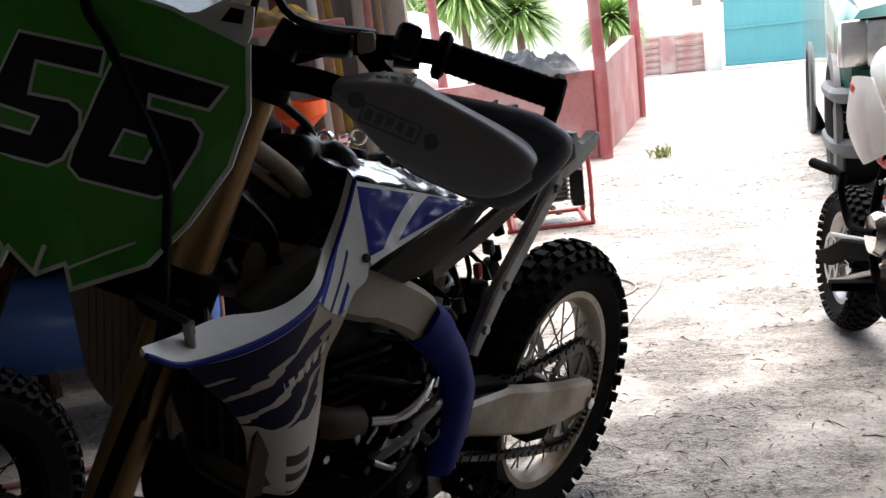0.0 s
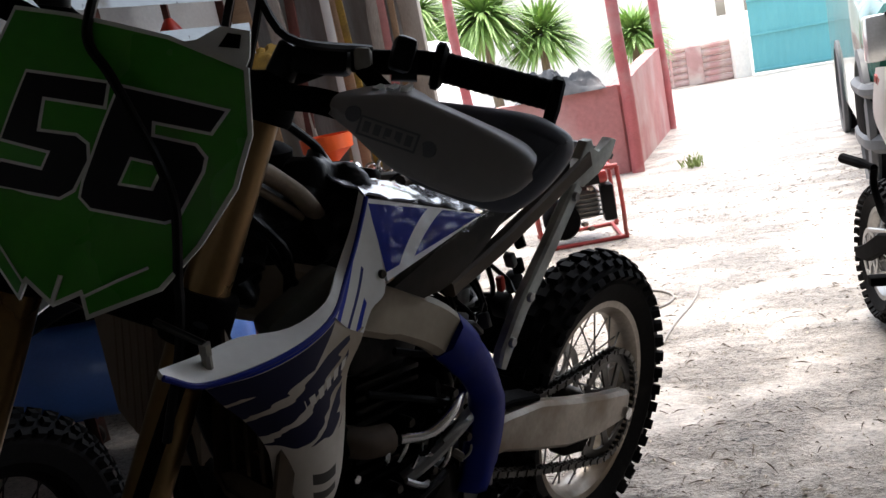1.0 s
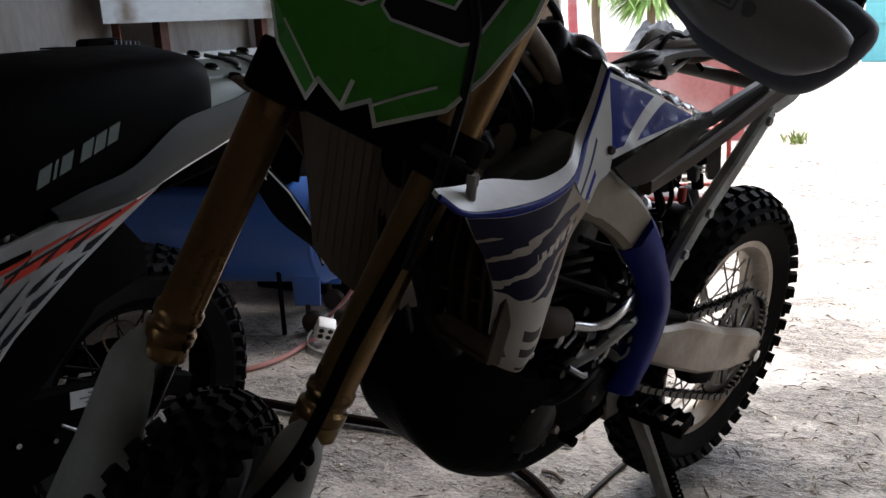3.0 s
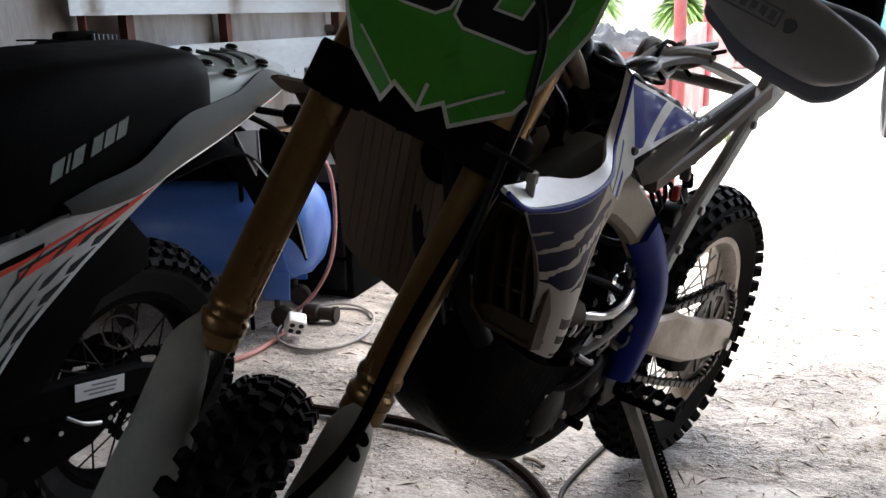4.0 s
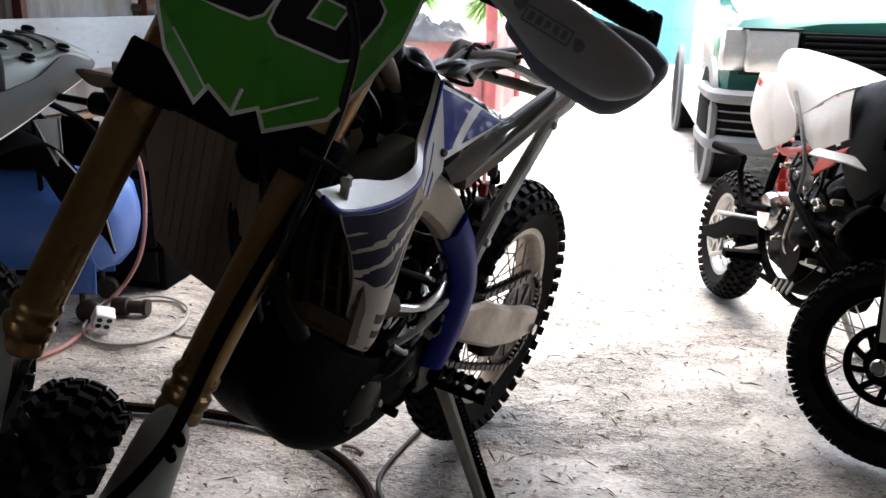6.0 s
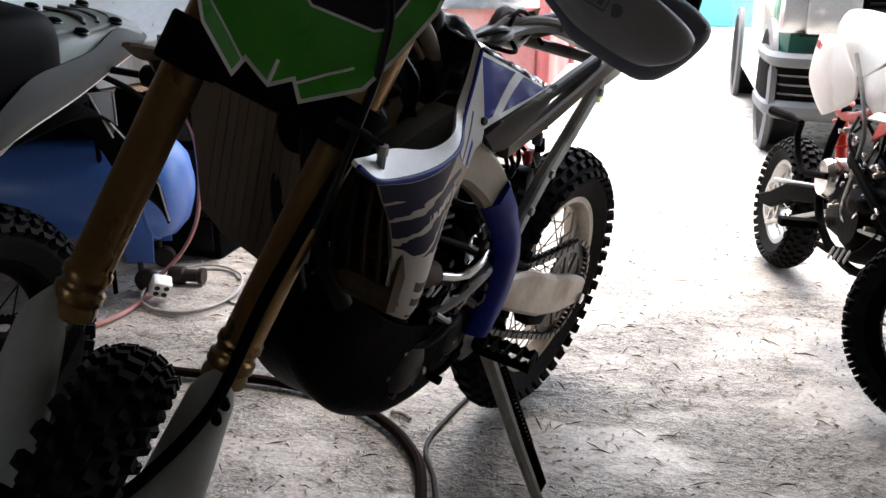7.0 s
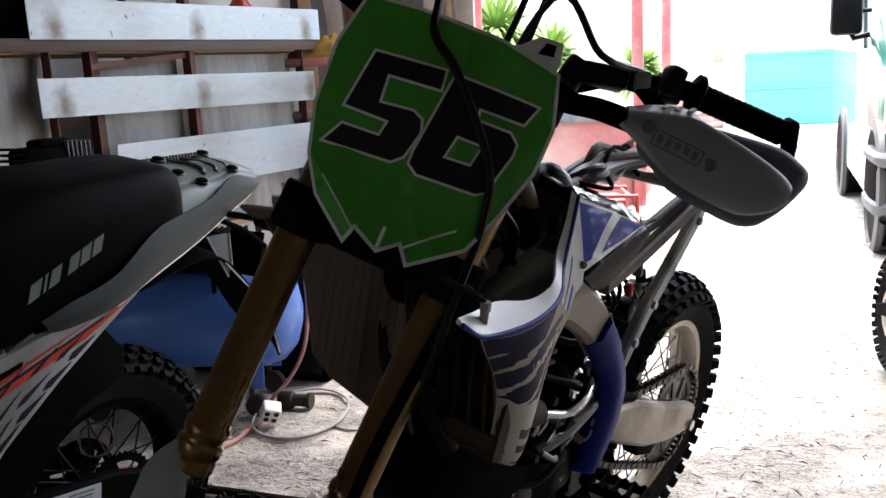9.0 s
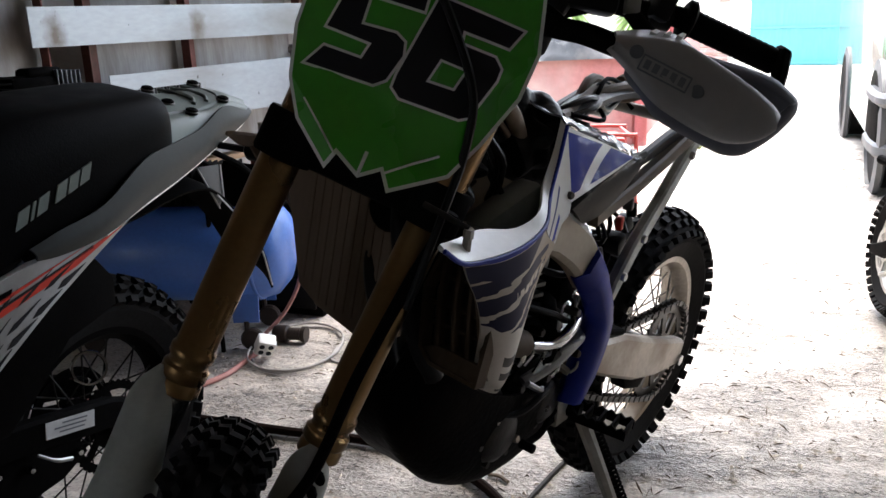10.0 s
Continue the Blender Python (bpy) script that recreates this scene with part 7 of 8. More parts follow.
# tangle of wrapped wires over the bare subframe
for k in range(9):
    r = random.Random(140 + k)
    bm = bmesh.new()
    y0 = r.uniform(-0.05, 0.03)
    pts = [(0.56 - 0.02 * (k % 3), y0, 0.945 + r.uniform(-0.01, 0.015)), (0.45, y0 + r.uniform(-0.03, 0.03), 0.972 + r.uniform(-0.03, 0.012)), (0.36, y0 + r.uniform(-0.03, 0.03), 0.985 + r.uniform(-0.05, 0.01)), (0.27 - 0.01 * k, y0 + r.uniform(-0.03, 0.03), 0.985 + r.uniform(-0.05, 0.012)), (0.24, y0, 0.945 + r.uniform(-0.03, 0.03))]
    tube(bm, smooth_path(pts, 5), (0.009, 0.006, 0.004)[k % 3], 8)
    part("loom" if k % 3 == 0 else "wire", bm, ("mud", "engine", "matt")[k % 3], bike, "dusty wrapped wiring loom" if k % 3 == 0 else "")


# ---- the second bike, tail towards the opening ----
B2 = lean_frame(-1.156, 1.26, 21, 4)
b2 = thing("dirt_bike", B2, "black dirt bike with silver tail and white side panel", "motorcycle")
# metal rim in matt black: the shade on it is put into the colour
w2 = wheel("rear_wheel", b2, pose(-0.10, 0, 0.312), 0.312, 0.205, 0.105, 28, 92, 0.022, "matt", label="spoked rear wheel, rim blackened for shade", seed=5, hub_mat="matt")
disc("brake_disc", w2, -0.06, 0.045, 0.10, 0.004, 6, "matt")
disc("sprocket", w2, 0.06, 0.045, 0.10, 0.005, 6, "matt", teeth=42)
for s in (1, -1):
    bm = bmesh.new()
    beam(bm, [(-0.17, 0.10 * s, 0.338), (-0.05, 0.105 * s, 0.378), (0.12, 0.108 * s, 0.409), (0.40, 0.09 * s, 0.445)], 0.03, [0.04, 0.062, 0.064, 0.06], bev=0.2)
    part("swingarm", bm, "matt", b2, "matt black swingarm")
    bm = bmesh.new()
    tube(bm, smooth_path([(-0.42, 0.06 * s, 0.86), (-0.1, 0.09 * s, 0.82), (0.2, 0.10 * s, 0.76), (0.55, 0.10 * s, 0.74), (0.95, 0.05 * s, 0.82)], 5), 0.013, 9)
    tube(bm, [(-0.12, 0.09 * s, 0.81), (0.38, 0.11 * s, 0.52)], 0.012, 9)
    tube(bm, smooth_path([(0.36, 0.11 * s, 0.74), (0.40, 0.12 * s, 0.5), (0.46, 0.11 * s, 0.33), (0.75, 0.10 * s, 0.30), (0.93, 0.05 * s, 0.5), (0.98, 0.02 * s, 0.82)], 5), 0.014, 9)
    part("frame_side", bm, "matt", b2, "matt black frame tubes")
bm = bmesh.new()
prism(bm, [(0, 0), (0.106, 0.021), (0.103, 0.053), (-0.004, 0.033)], (-0.004, 0.1245, 0.377), (1, 0, 0), (0, 0, 1), (0, 0.0015, 0))
lab = part("sticker", bm, "panel_grey", b2, "white printed sticker with plain bars")
for k in range(3):
    bm = bmesh.new()
    w = 0.055 + 0.014 * (k % 2)
    prism(bm, [(0.0, 0), (w, w * 0.198), (w, w * 0.198 + 0.003), (0.0, 0.003)], (0.018 - 0.004 * k, 0.1262, 0.389 + 0.0075 * k), (1, 0, 0), (0, 0, 1), (0, 0.0006, 0))
    part("print_bar", bm, "dark_grey", lab)
for x, z, a in ((0.135, 0.352, 0.3), (0.03, 0.335, 1.1), (0.20, 0.372, 0.7)):
    bm = bmesh.new()
    lathe(bm, [(0.0, 0.008), (0.005, 0.008), (0.008, 0.004), (0.008, -0.02)], (x, 0.118, z), (0.1, 1, 0.2 * a), 6)
    part("bolt", bm, "chrome", b2)
bm = bmesh.new()
tube(bm, smooth_path([(0.12, 0.122, 0.375), (0.09, 0.130, 0.352), (0.055, 0.128, 0.338)], 4), [0.003] * 4 + [0.004] * 5, 7)
part("brake_arm", bm, "steel", b2, "small bright brake arm")
# seat
bm = bmesh.new()
rows = []
for x, hw, zt, zb in ((-0.305, 0.06, 0.945, 0.90), (-0.29, 0.10, 0.972, 0.875), (-0.24, 0.13, 0.985, 0.85), (-0.10, 0.145, 0.985, 0.815), (0.05, 0.15, 0.982, 0.78), (0.2, 0.148, 0.965, 0.735), (0.4, 0.12, 0.945, 0.73), (0.62, 0.085, 0.955, 0.78), (0.74, 0.06, 0.965, 0.86)):
    ring = []
    for k in range(17):
        a = math.pi * k / 16
        cx = math.cos(a)
        y = math.copysign(abs(cx) ** 0.55, cx) * hw
        ring.append((x, y, (zb + (zt - zb) * math.sin(a) ** 0.45 if 0 < k < 16 else zb) + 0.11 * max(0.0, 0.04 - y)))
    rows.append(ring)
sheet(bm, refine(rows, 4, 1), -0.03)
seat = part("seat", bm, "seat", b2, "black padded seat with pale maker's mark")
# maker's mark as plain slanted blocks
DX, DZ = (-0.158, 0.058)
for k, (u0, u1) in enumerate(((0.0, 0.15), (0.19, 0.23), (0.27, 0.41), (0.52, 0.66), (0.69, 0.83), (0.86, 1.0))):
    bm = bmesh.new()
    h, sl = 0.030, -0.010
    q = [(u0 * DX, u0 * DZ), (u1 * DX, u1 * DZ), (u1 * DX + sl, u1 * DZ + h), (u0 * DX + sl, u0 * DZ + h)]
    prism(bm, q, (0.127, 0.1475, 0.800), (1, 0, 0), (0, -0.02, 1), (0, 0.0045, 0))
    part("mark_bar", bm, "silver", seat, "pale block of the maker's mark")
# tail deck, its far side a little higher
DECK = [[(-0.17, 0.137, 0.866), (-0.25, 0.10, 0.916), (-0.27, 0.05, 0.930), (-0.275, 0, 0.942)],
        [(-0.29, 0.112, 0.880), (-0.335, 0.09, 0.920), (-0.345, 0.05, 0.929), (-0.35, 0, 0.940)],
        [(-0.38, 0.092, 0.890), (-0.425, 0.072, 0.919), (-0.435, 0.045, 0.927), (-0.44, 0, 0.937)],
        [(-0.48, 0.070, 0.914), (-0.51, 0.060, 0.928), (-0.53, 0.034, 0.936), (-0.54, 0, 0.942)],
        [(-0.575, 0.046, 0.904), (-0.603, 0.040, 0.908), (-0.618, 0.022, 0.912), (-0.625, 0, 0.916)]]


def far_side(q):
    return (q[0], -q[1], q[2] + 0.45 * q[1])


bm = bmesh.new()
sheet(bm, refine([h + [far_side(q) for q in reversed(h[:-1])] for h in DECK], 5, 3), 0.006)
deck = part("tail_deck", bm, "silver", b2, "silver-grey plastic tail deck with bolts")
for x, y, z in ((-0.369, 0.017, 0.944), (-0.381, 0.072, 0.928), (-0.51, 0.046, 0.938), (-0.542, -0.07, 0.962), (-0.40, -0.07, 0.963)):
    bm = bmesh.new()
    lathe(bm, [(0.013, -0.004), (0.013, 0.006), (0.009, 0.008), (0.007, 0.006), (0.0, 0.005)], (x, y, z), (-0.05, 0.2, 1), 16)
    bolt = part("bolt", bm, "matt", deck, "black bolt in a bright washer")
    bm = bmesh.new()
    lathe(bm, [(0.0105, 0.0), (0.0145, 0.0), (0.016, 0.002), (0.014, 0.004), (0.0105, 0.0035)], (x, y, z - 0.001), (-0.05, 0.2, 1), 22, closed=True)
    part("washer", bm, "sprocket", bolt)
bm = bmesh.new()
rows = []
for k, h in enumerate(DECK):
    a, b, c = (V(*h[i]) for i in (1, 2, 3))
    rim = b.lerp(a, (0.3, 0.35, 0.5, 0.5, 0.2)[k])
    side = [rim + V(0, 0, -0.004), rim + V(0, -0.006, 0.007), b.lerp(c, 0.3) + V(0, 0, 0.008), c + V(0, 0, 0.008)]
    rows.append(side + [V(*far_side(q)) for q in reversed(side[:-1])])
sheet(bm, refine(rows, 3, 1), 0.004)
part("deck_plate", bm, "silver", deck, "raised silver-grey deck plate")
for x in (-0.425, -0.465, -0.50):
    bm = bmesh.new()
    tube(bm, smooth_path([(x, 0.038, 0.938), (x - 0.02, 0.015, 0.945), (x - 0.02, -0.03, 0.954), (x, -0.065, 0.961)], 4), 0.005, 6)
    part("rib", bm, "silver", deck)
for s in (1, -1):
    # grey side strip under the seat
    bm = bmesh.new()
    up = ((-0.608, 0.034, 0.905), (-0.575, 0.048, 0.906), (-0.48, 0.070, 0.928), (-0.38, 0.095, 0.896), (-0.29, 0.115, 0.884), (-0.17, 0.140, 0.868), (-0.05, 0.158, 0.808), (0.05, 0.160, 0.785), (0.11, 0.156, 0.765))
    low = ((-0.606, 0.034, 0.894), (-0.565, 0.044, 0.874), (-0.48, 0.060, 0.850), (-0.371, 0.088, 0.824), (-0.28, 0.112, 0.806), (-0.17, 0.138, 0.786), (-0.05, 0.156, 0.755), (0.05, 0.160, 0.745), (0.10, 0.156, 0.747))
    rows = [[(x, y * s, z) for x, y, z in up], [((a[0] + b[0]) / 2, (max(a[1], b[1]) + 0.008) * s, a[2] * 0.45 + b[2] * 0.55) for a, b in zip(up, low)], [(x, y * s, z) for x, y, z in low]]
    sheet(bm, refine(rows, 4, 5), 0.005 * s)
    part("tail_strip", bm, "strip", b2, "grey plastic tail strip")
    bm = bmesh.new()
    tube(bm, smooth_path([(x, (y + 0.001) * s, z - 0.003) for x, y, z in low[:7]], 5), 0.004, 6)
    part("tail_edge", bm, "white", b2)
    # white side panel
    P = [(-0.115, 0.768), (-0.02, 0.745), (0.11, 0.742), (0.18, 0.725), (0.42, 0.70), (0.40, 0.60), (0.36, 0.50), (0.30, 0.47), (0.20, 0.575), (0.08, 0.655), (-0.02, 0.715)]
    bm = bmesh.new()
    prism(bm, P, (0, 0.143 * s, 0), (1, 0, 0), (0, 0, 1), (0, 0.012 * s, 0), bev=0.003)
    pan = part("side_panel", bm, "panel_grey", b2, "white side panel with red and black slashes")
    for q, ma in (([(-0.09, 0.760), (0.02, 0.727), (0.20, 0.672), (0.205, 0.660), (0.02, 0.712)], "red"), ([(0.0, 0.742), (0.2, 0.69), (0.36, 0.655), (0.36, 0.648), (0.2, 0.682)], "red"), ([(-0.02, 0.740), (0.2, 0.678), (0.2, 0.6735), (-0.02, 0.735)], "digit"), ([(0.15, 0.71), (0.26, 0.69), (0.265, 0.68), (0.155, 0.697)], "matt")):
        bm = bmesh.new()
        prism(bm, q, (0, 0.1555 * s, 0), (1, 0, 0), (0, 0, 1), (0, 0.0012 * s, 0))
        part("slash", bm, ma, pan)
    for d, starts, w in ((0.010, (0.0, 0.055, 0.11, 0.165, 0.22), 0.013), (0.034, (0.02, 0.10, 0.18), 0.010), (0.060, (0.07, 0.16, 0.23), 0.008), (0.092, (0.14, 0.22), 0.007)):
        for x0 in starts:
            n = 0.062 + 0.25 * d
            z0, z1 = ((0.703 - 0.6 * x if x < 0.08 else 0.655 - 0.667 * (x - 0.08) if x < 0.2 else 0.575 - 1.05 * (x - 0.2)) + d for x in (x0, x0 + n))
            bm = bmesh.new()
            prism(bm, [(x0, z0), (x0 + n * 0.75, z0 + (z1 - z0) * 0.75), (x0 + n, z1 + w * 0.6), (x0 + n * 0.8, z0 + (z1 - z0) * 0.8 + w)], (0, 0.1556 * s, 0), (1, 0, 0), (0, 0, 1), (0, 0.0012 * s, 0))
            part("hatch", bm, "digit", pan)
# black chain case and brake parts beside the wheel
for s in (1, -1):
    bm = bmesh.new()
    prism(bm, [(0.02, 0.36), (0.0, 0.32), (0.06, 0.29), (0.25, 0.27), (0.46, 0.28), (0.46, 0.41), (0.30, 0.40), (0.12, 0.38)], (0, 0.095 * s, 0), (1, 0, 0), (0, 0, 1), (0, 0.012 * s, 0), bev=0.004)
    part("chain_case", bm, "matt", b2, "black plastic chain case")
bm = bmesh.new()
blob(bm, (0.30, 0.06, 0.30), (0.12, 0.06, 0.12), 3, 0.3, 3)
part("footrest_hanger", bm, "matt", b2)
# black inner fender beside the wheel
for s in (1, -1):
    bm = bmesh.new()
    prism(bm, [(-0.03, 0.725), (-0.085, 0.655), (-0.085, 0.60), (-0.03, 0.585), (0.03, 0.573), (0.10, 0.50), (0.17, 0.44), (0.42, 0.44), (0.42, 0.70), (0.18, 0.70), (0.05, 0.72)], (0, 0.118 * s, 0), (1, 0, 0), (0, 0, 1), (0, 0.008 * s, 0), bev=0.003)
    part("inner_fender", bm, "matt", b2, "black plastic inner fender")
# black mudguard, lamp and plate bracket under the tail
bm = bmesh.new()
rows = [[(x + (0.045 * t if far else 0), w * t, z + h * (1 - t * t)) for t in (-1, -0.5, 0, 0.5, 1)] for x, w, z, h, far in ((0.05, 0.075, 0.70, 0.03, 0), (-0.20, 0.078, 0.735, 0.03, 0), (-0.36, 0.07, 0.755, 0.025, 0), (-0.455, 0.062, 0.730, 0.015, 0), (-0.54, 0.056, 0.650, 0.008, 0), (-0.615, 0.055, 0.550, 0.004, 0), (-0.70, 0.045, 0.440, 0.002, 1))]
sheet(bm, refine(rows, 4, 2), 0.006)
part("mudguard", bm, "matt", b2, "black plastic rear mudguard")
# thin pale line along the mudguard's edge
bm = bmesh.new()
tube(bm, [(-0.455, 0.063, 0.731), (-0.54, 0.057, 0.651), (-0.615, 0.056, 0.551), (-0.655, 0.050, 0.449)], 0.0022, 6)
part("mudguard_edge", bm, "panel_grey", b2, "thin pale edge line")
# bent stay plate between tail and mudguard
bm = bmesh.new()
prism(bm, [(-0.405, 0.80), (-0.478, 0.795), (-0.484, 0.715), (-0.470, 0.695)], (0, 0.050, 0), (1, 0, 0), (0, 0, 1), (0, 0.004, 0), bev=0.001)
stay = part("tail_stay", bm, "bumper", b2, "dark grey stay plate under the tail")
bm = bmesh.new()
tube(bm, [(-0.405, 0.055, 0.80), (-0.471, 0.055, 0.694)], 0.002, 6)
tube(bm, [(-0.479, 0.055, 0.795), (-0.485, 0.055, 0.716)], 0.002, 6)
part("stay_edge", bm, "panel_grey", stay, "thin pale edge lines")
bm = bmesh.new()
box(bm, (-0.515, 0, 0.868), (0.10, 0.07, 0.03), rot=(0, -16, 0), bev=0.012)
part("tail_lamp", bm, "red", b2, "red tail lamp")
bm = bmesh.new()
for s in (-1, 1):
    tube(bm, smooth_path([(-0.46, 0.04 * s, 0.83), (-0.53, 0.06 * s, 0.79), (-0.60, 0.06 * s, 0.74)], 4), 0.007, 7)
prism(bm, [(-0.06, 0), (0.06, 0), (0.05, 0.11), (-0.05, 0.11)], (-0.57, 0, 0.67), (0, 1, 0), (-0.4, 0, 0.9), (0.004, 0, 0.002))
part("plate_bracket", bm, "matt", b2, "dark steel plate bracket")
for s in (-1, 1):
    bm = bmesh.new()
    tube(bm, [(-0.46, 0.05 * s, 0.845), (-0.47, 0.15 * s, 0.84)], 0.008, 8)
    lathe(bm, [(0.012, 0), (0.024, 0.012), (0.026, 0.05), (0.015, 0.07), (0.0, 0.075)], (-0.472, 0.14 * s, 0.84), (0, s, 0), 14)
    part("turn_signal", bm, "black", b2)
# engine, silencer end and front part, mostly in shadow
bm = bmesh.new()
box(bm, (0.58, 0, 0.42), (0.36, 0.22, 0.24), bev=0.05)
lathe(bm, [(0, 0.03), (0.08, 0.025), (0.1, 0.0), (0.1, -0.03)], (0.50, 0.11, 0.41), (0, 1, 0), 22)
for k in range(8):
    box(bm, (0.68, 0, 0.55 + 0.02 * k), (0.15, 0.15, 0.008), bev=0.002)
part("engine", bm, "engine", b2, "dark finned engine")
bm = bmesh.new()
tube(bm, smooth_path([(0.75, -0.05, 0.6), (0.86, -0.08, 0.45), (0.6, -0.14, 0.33), (0.25, -0.15, 0.45), (-0.05, -0.15, 0.62), (-0.38, -0.14, 0.74)], 6), [0.018] * 18 + [0.026, 0.034, 0.042] + [0.044] * 10, 14)
part("exhaust", bm, "chrome", b2, "bright exhaust and silencer")
bm = bmesh.new()
tube(bm, [(0.12, 0.02, 0.74), (0.19, 0.02, 0.44)], 0.02, 10)
tube(bm, [(0.12 + 0.07 * k / 70 + 0.032 * math.sin(k * 0.6), 0.02 + 0.032 * math.cos(k * 0.6), 0.72 - 0.26 * k / 70) for k in range(71)], 0.006, 6)
part("shock", bm, "steel", b2)
bm = bmesh.new()
lathe(bm, [(0.030, -0.008), (0.034, -0.008), (0.036, 0.0), (0.034, 0.008), (0.030, 0.008)], (-0.06, 0.06, 0.46), (0.6, 1, 0.5), 20, closed=True)
part("adjuster_ring", bm, "chrome", b2)
bm = bmesh.new()
rows = [[(x, hw * t, z + 0.05 * (1 - t * t)) for t in (-1, -0.5, 0, 0.5, 1)] for x, hw, z in ((0.66, 0.09, 0.86), (0.8, 0.13, 0.88), (0.95, 0.12, 0.90), (1.02, 0.08, 0.88))]
sheet(bm, refine(rows, 4, 2), 0.16)
part("fuel_tank", bm, "white", b2, "white tank cover")
wheel("front_wheel", b2, pose(1.30, 0, 0.335), 0.335, 0.262, 0.085, 28, 96, 0.018, "matt", seed=6)
for s in (-1, 1):
    bm = bmesh.new()
    tube(bm, [(1.29, 0.09 * s, 0.335), (1.16, 0.09 * s, 0.6), (0.98, 0.09 * s, 0.97)], [0.022, 0.026, 0.026], 12)
    part("fork_leg", bm, "matt", b2)
bm = bmesh.new()
tube(bm, smooth_path([(0.80, -0.38, 1.08), (0.92, -0.2, 1.07), (0.97, 0, 1.02), (0.92, 0.2, 1.07), (0.80, 0.38, 1.08)], 5), 0.013, 10)
for s in (-1, 1):
    tube(bm, [(0.97, 0.09 * s, 0.9), (0.97, 0.05 * s, 1.03)], 0.02, 8)
part("handlebar", bm, "matt", b2)
bm = bmesh.new()
tube(bm, [(0.42, 0.11, 0.34), (0.40, 0.30, 0.02)], 0.013, 9)
box(bm, (0.40, 0.305, 0.008), (0.06, 0.035, 0.012), bev=0.003)
part("side_stand", bm, "matt", b2)

# ---- the small bike beside the van ----
B3 = lean_frame(1.05, 2.75, 4, 4)
b3 = thing("pit_bike", B3, "small black and white off-road bike with its wheel turned", "motorcycle")
w3 = wheel("rear_wheel", b3, pose(-0.03, 0, 0.237), 0.237, 0.15, 0.098, 28, 76, 0.02, "steel", label="small spoked rear wheel", seed=8)
disc("brake_disc", w3, -0.062, 0.035, 0.085, 0.004, 6, "steel", "bright drilled brake disc")
disc("sprocket", w3, 0.06, 0.035, 0.085, 0.005, 6, "steel", teeth=40)
S3 = pose(1.02, -0.02, 0.80, 0, -12.3, 0) @ pose(0, 0, 0, 0, 0, 46)
f3 = wheel("front_wheel", b3, S3 @ pose(0.035, 0, -0.56), 0.247, 0.188, 0.072, 32, 84, 0.016, "matt", hub_r=0.05, label="spoked front wheel turned sideways", seed=9)
disc("brake_disc", f3, -0.055, 0.05, 0.095, 0.004, 10, "matt", "drilled brake disc")
for s in (-1, 1):
    bm = bmesh.new()
    tube(bm, [(0.035, 0.085 * s, 0.16), (0.035, 0.085 * s, -0.30)], 0.023, 16)
    part("fork_tube", bm, "silver", b3, "silver fork tube", m=S3)
    bm = bmesh.new()
    rows = [[(0.035 + w * math.cos(a), 0.085 * s + w * math.sin(a), z) for a in [math.pi * (j / 8 - 0.5) * 1.1 for j in range(9)]] for z, w in ((-0.20, 0.026), (-0.26, 0.034), (-0.40, 0.034), (-0.50, 0.03))]
    sheet(bm, rows, 0.003)
    g = part("fork_guard", bm, "white", b3, "white fork guard with a red mark", m=S3)
    bm = bmesh.new()
    for k in range(4):
        box(bm, (0.071, 0.085 * s, -0.28 - 0.033 * k), (0.003, 0.022, 0.022), rot=(10, 0, 0))
    part("mark", bm, "red", g)
    bm = bmesh.new()
    beam(bm, [(0.035, 0.085 * s, -0.29), (0.035, 0.082 * s, -0.5), (0.035, 0.075 * s, -0.585)], [0.036, 0.04, 0.05], [0.036, 0.045, 0.06], bev=0.3)
    part("fork_slider", bm, "matt", b3, m=S3)
bm = bmesh.new()
lathe(bm, [(0.0, 0.0), (0.014, 0.0), (0.016, -0.006), (0.02, -0.01)], (0.035, -0.115, -0.56), (0, -1, 0), 14)
part("axle_nut", bm, "chrome", b3, m=S3)
bm = bmesh.new()
for z in (0.12, -0.06):
    box(bm, (0.02, 0, z), (0.08, 0.22, 0.035), bev=0.01)
part("fork_clamp", bm, "matt", b3, m=S3)
bm = bmesh.new()
tube(bm, smooth_path([(-0.10, -0.36, 0.30), (-0.02, -0.2, 0.27), (0.02, 0, 0.20), (-0.02, 0.2, 0.27), (-0.10, 0.36, 0.30)], 5), 0.013, 10)
for s in (-1, 1):
    tube(bm, [(-0.055, 0.26 * s, 0.283), (-0.1, 0.37 * s, 0.302)], 0.019, 10)
part("handlebar", bm, "matt", b3, m=S3)
bm = bmesh.new()
rows = [[(x, hw * t, z - 0.02 * t * t) for t in (-1, -0.5, 0, 0.5, 1)] for x, hw, z in ((-0.14, 0.05, -0.16), (0.0, 0.065, -0.13), (0.16, 0.06, -0.14), (0.34, 0.045, -0.19))]
sheet(bm, refine(rows, 3, 2), 0.004)
part("front_mudguard", bm, "white", b3, m=S3 @ pose(0, 0, 0.02, 0, 25, 0))
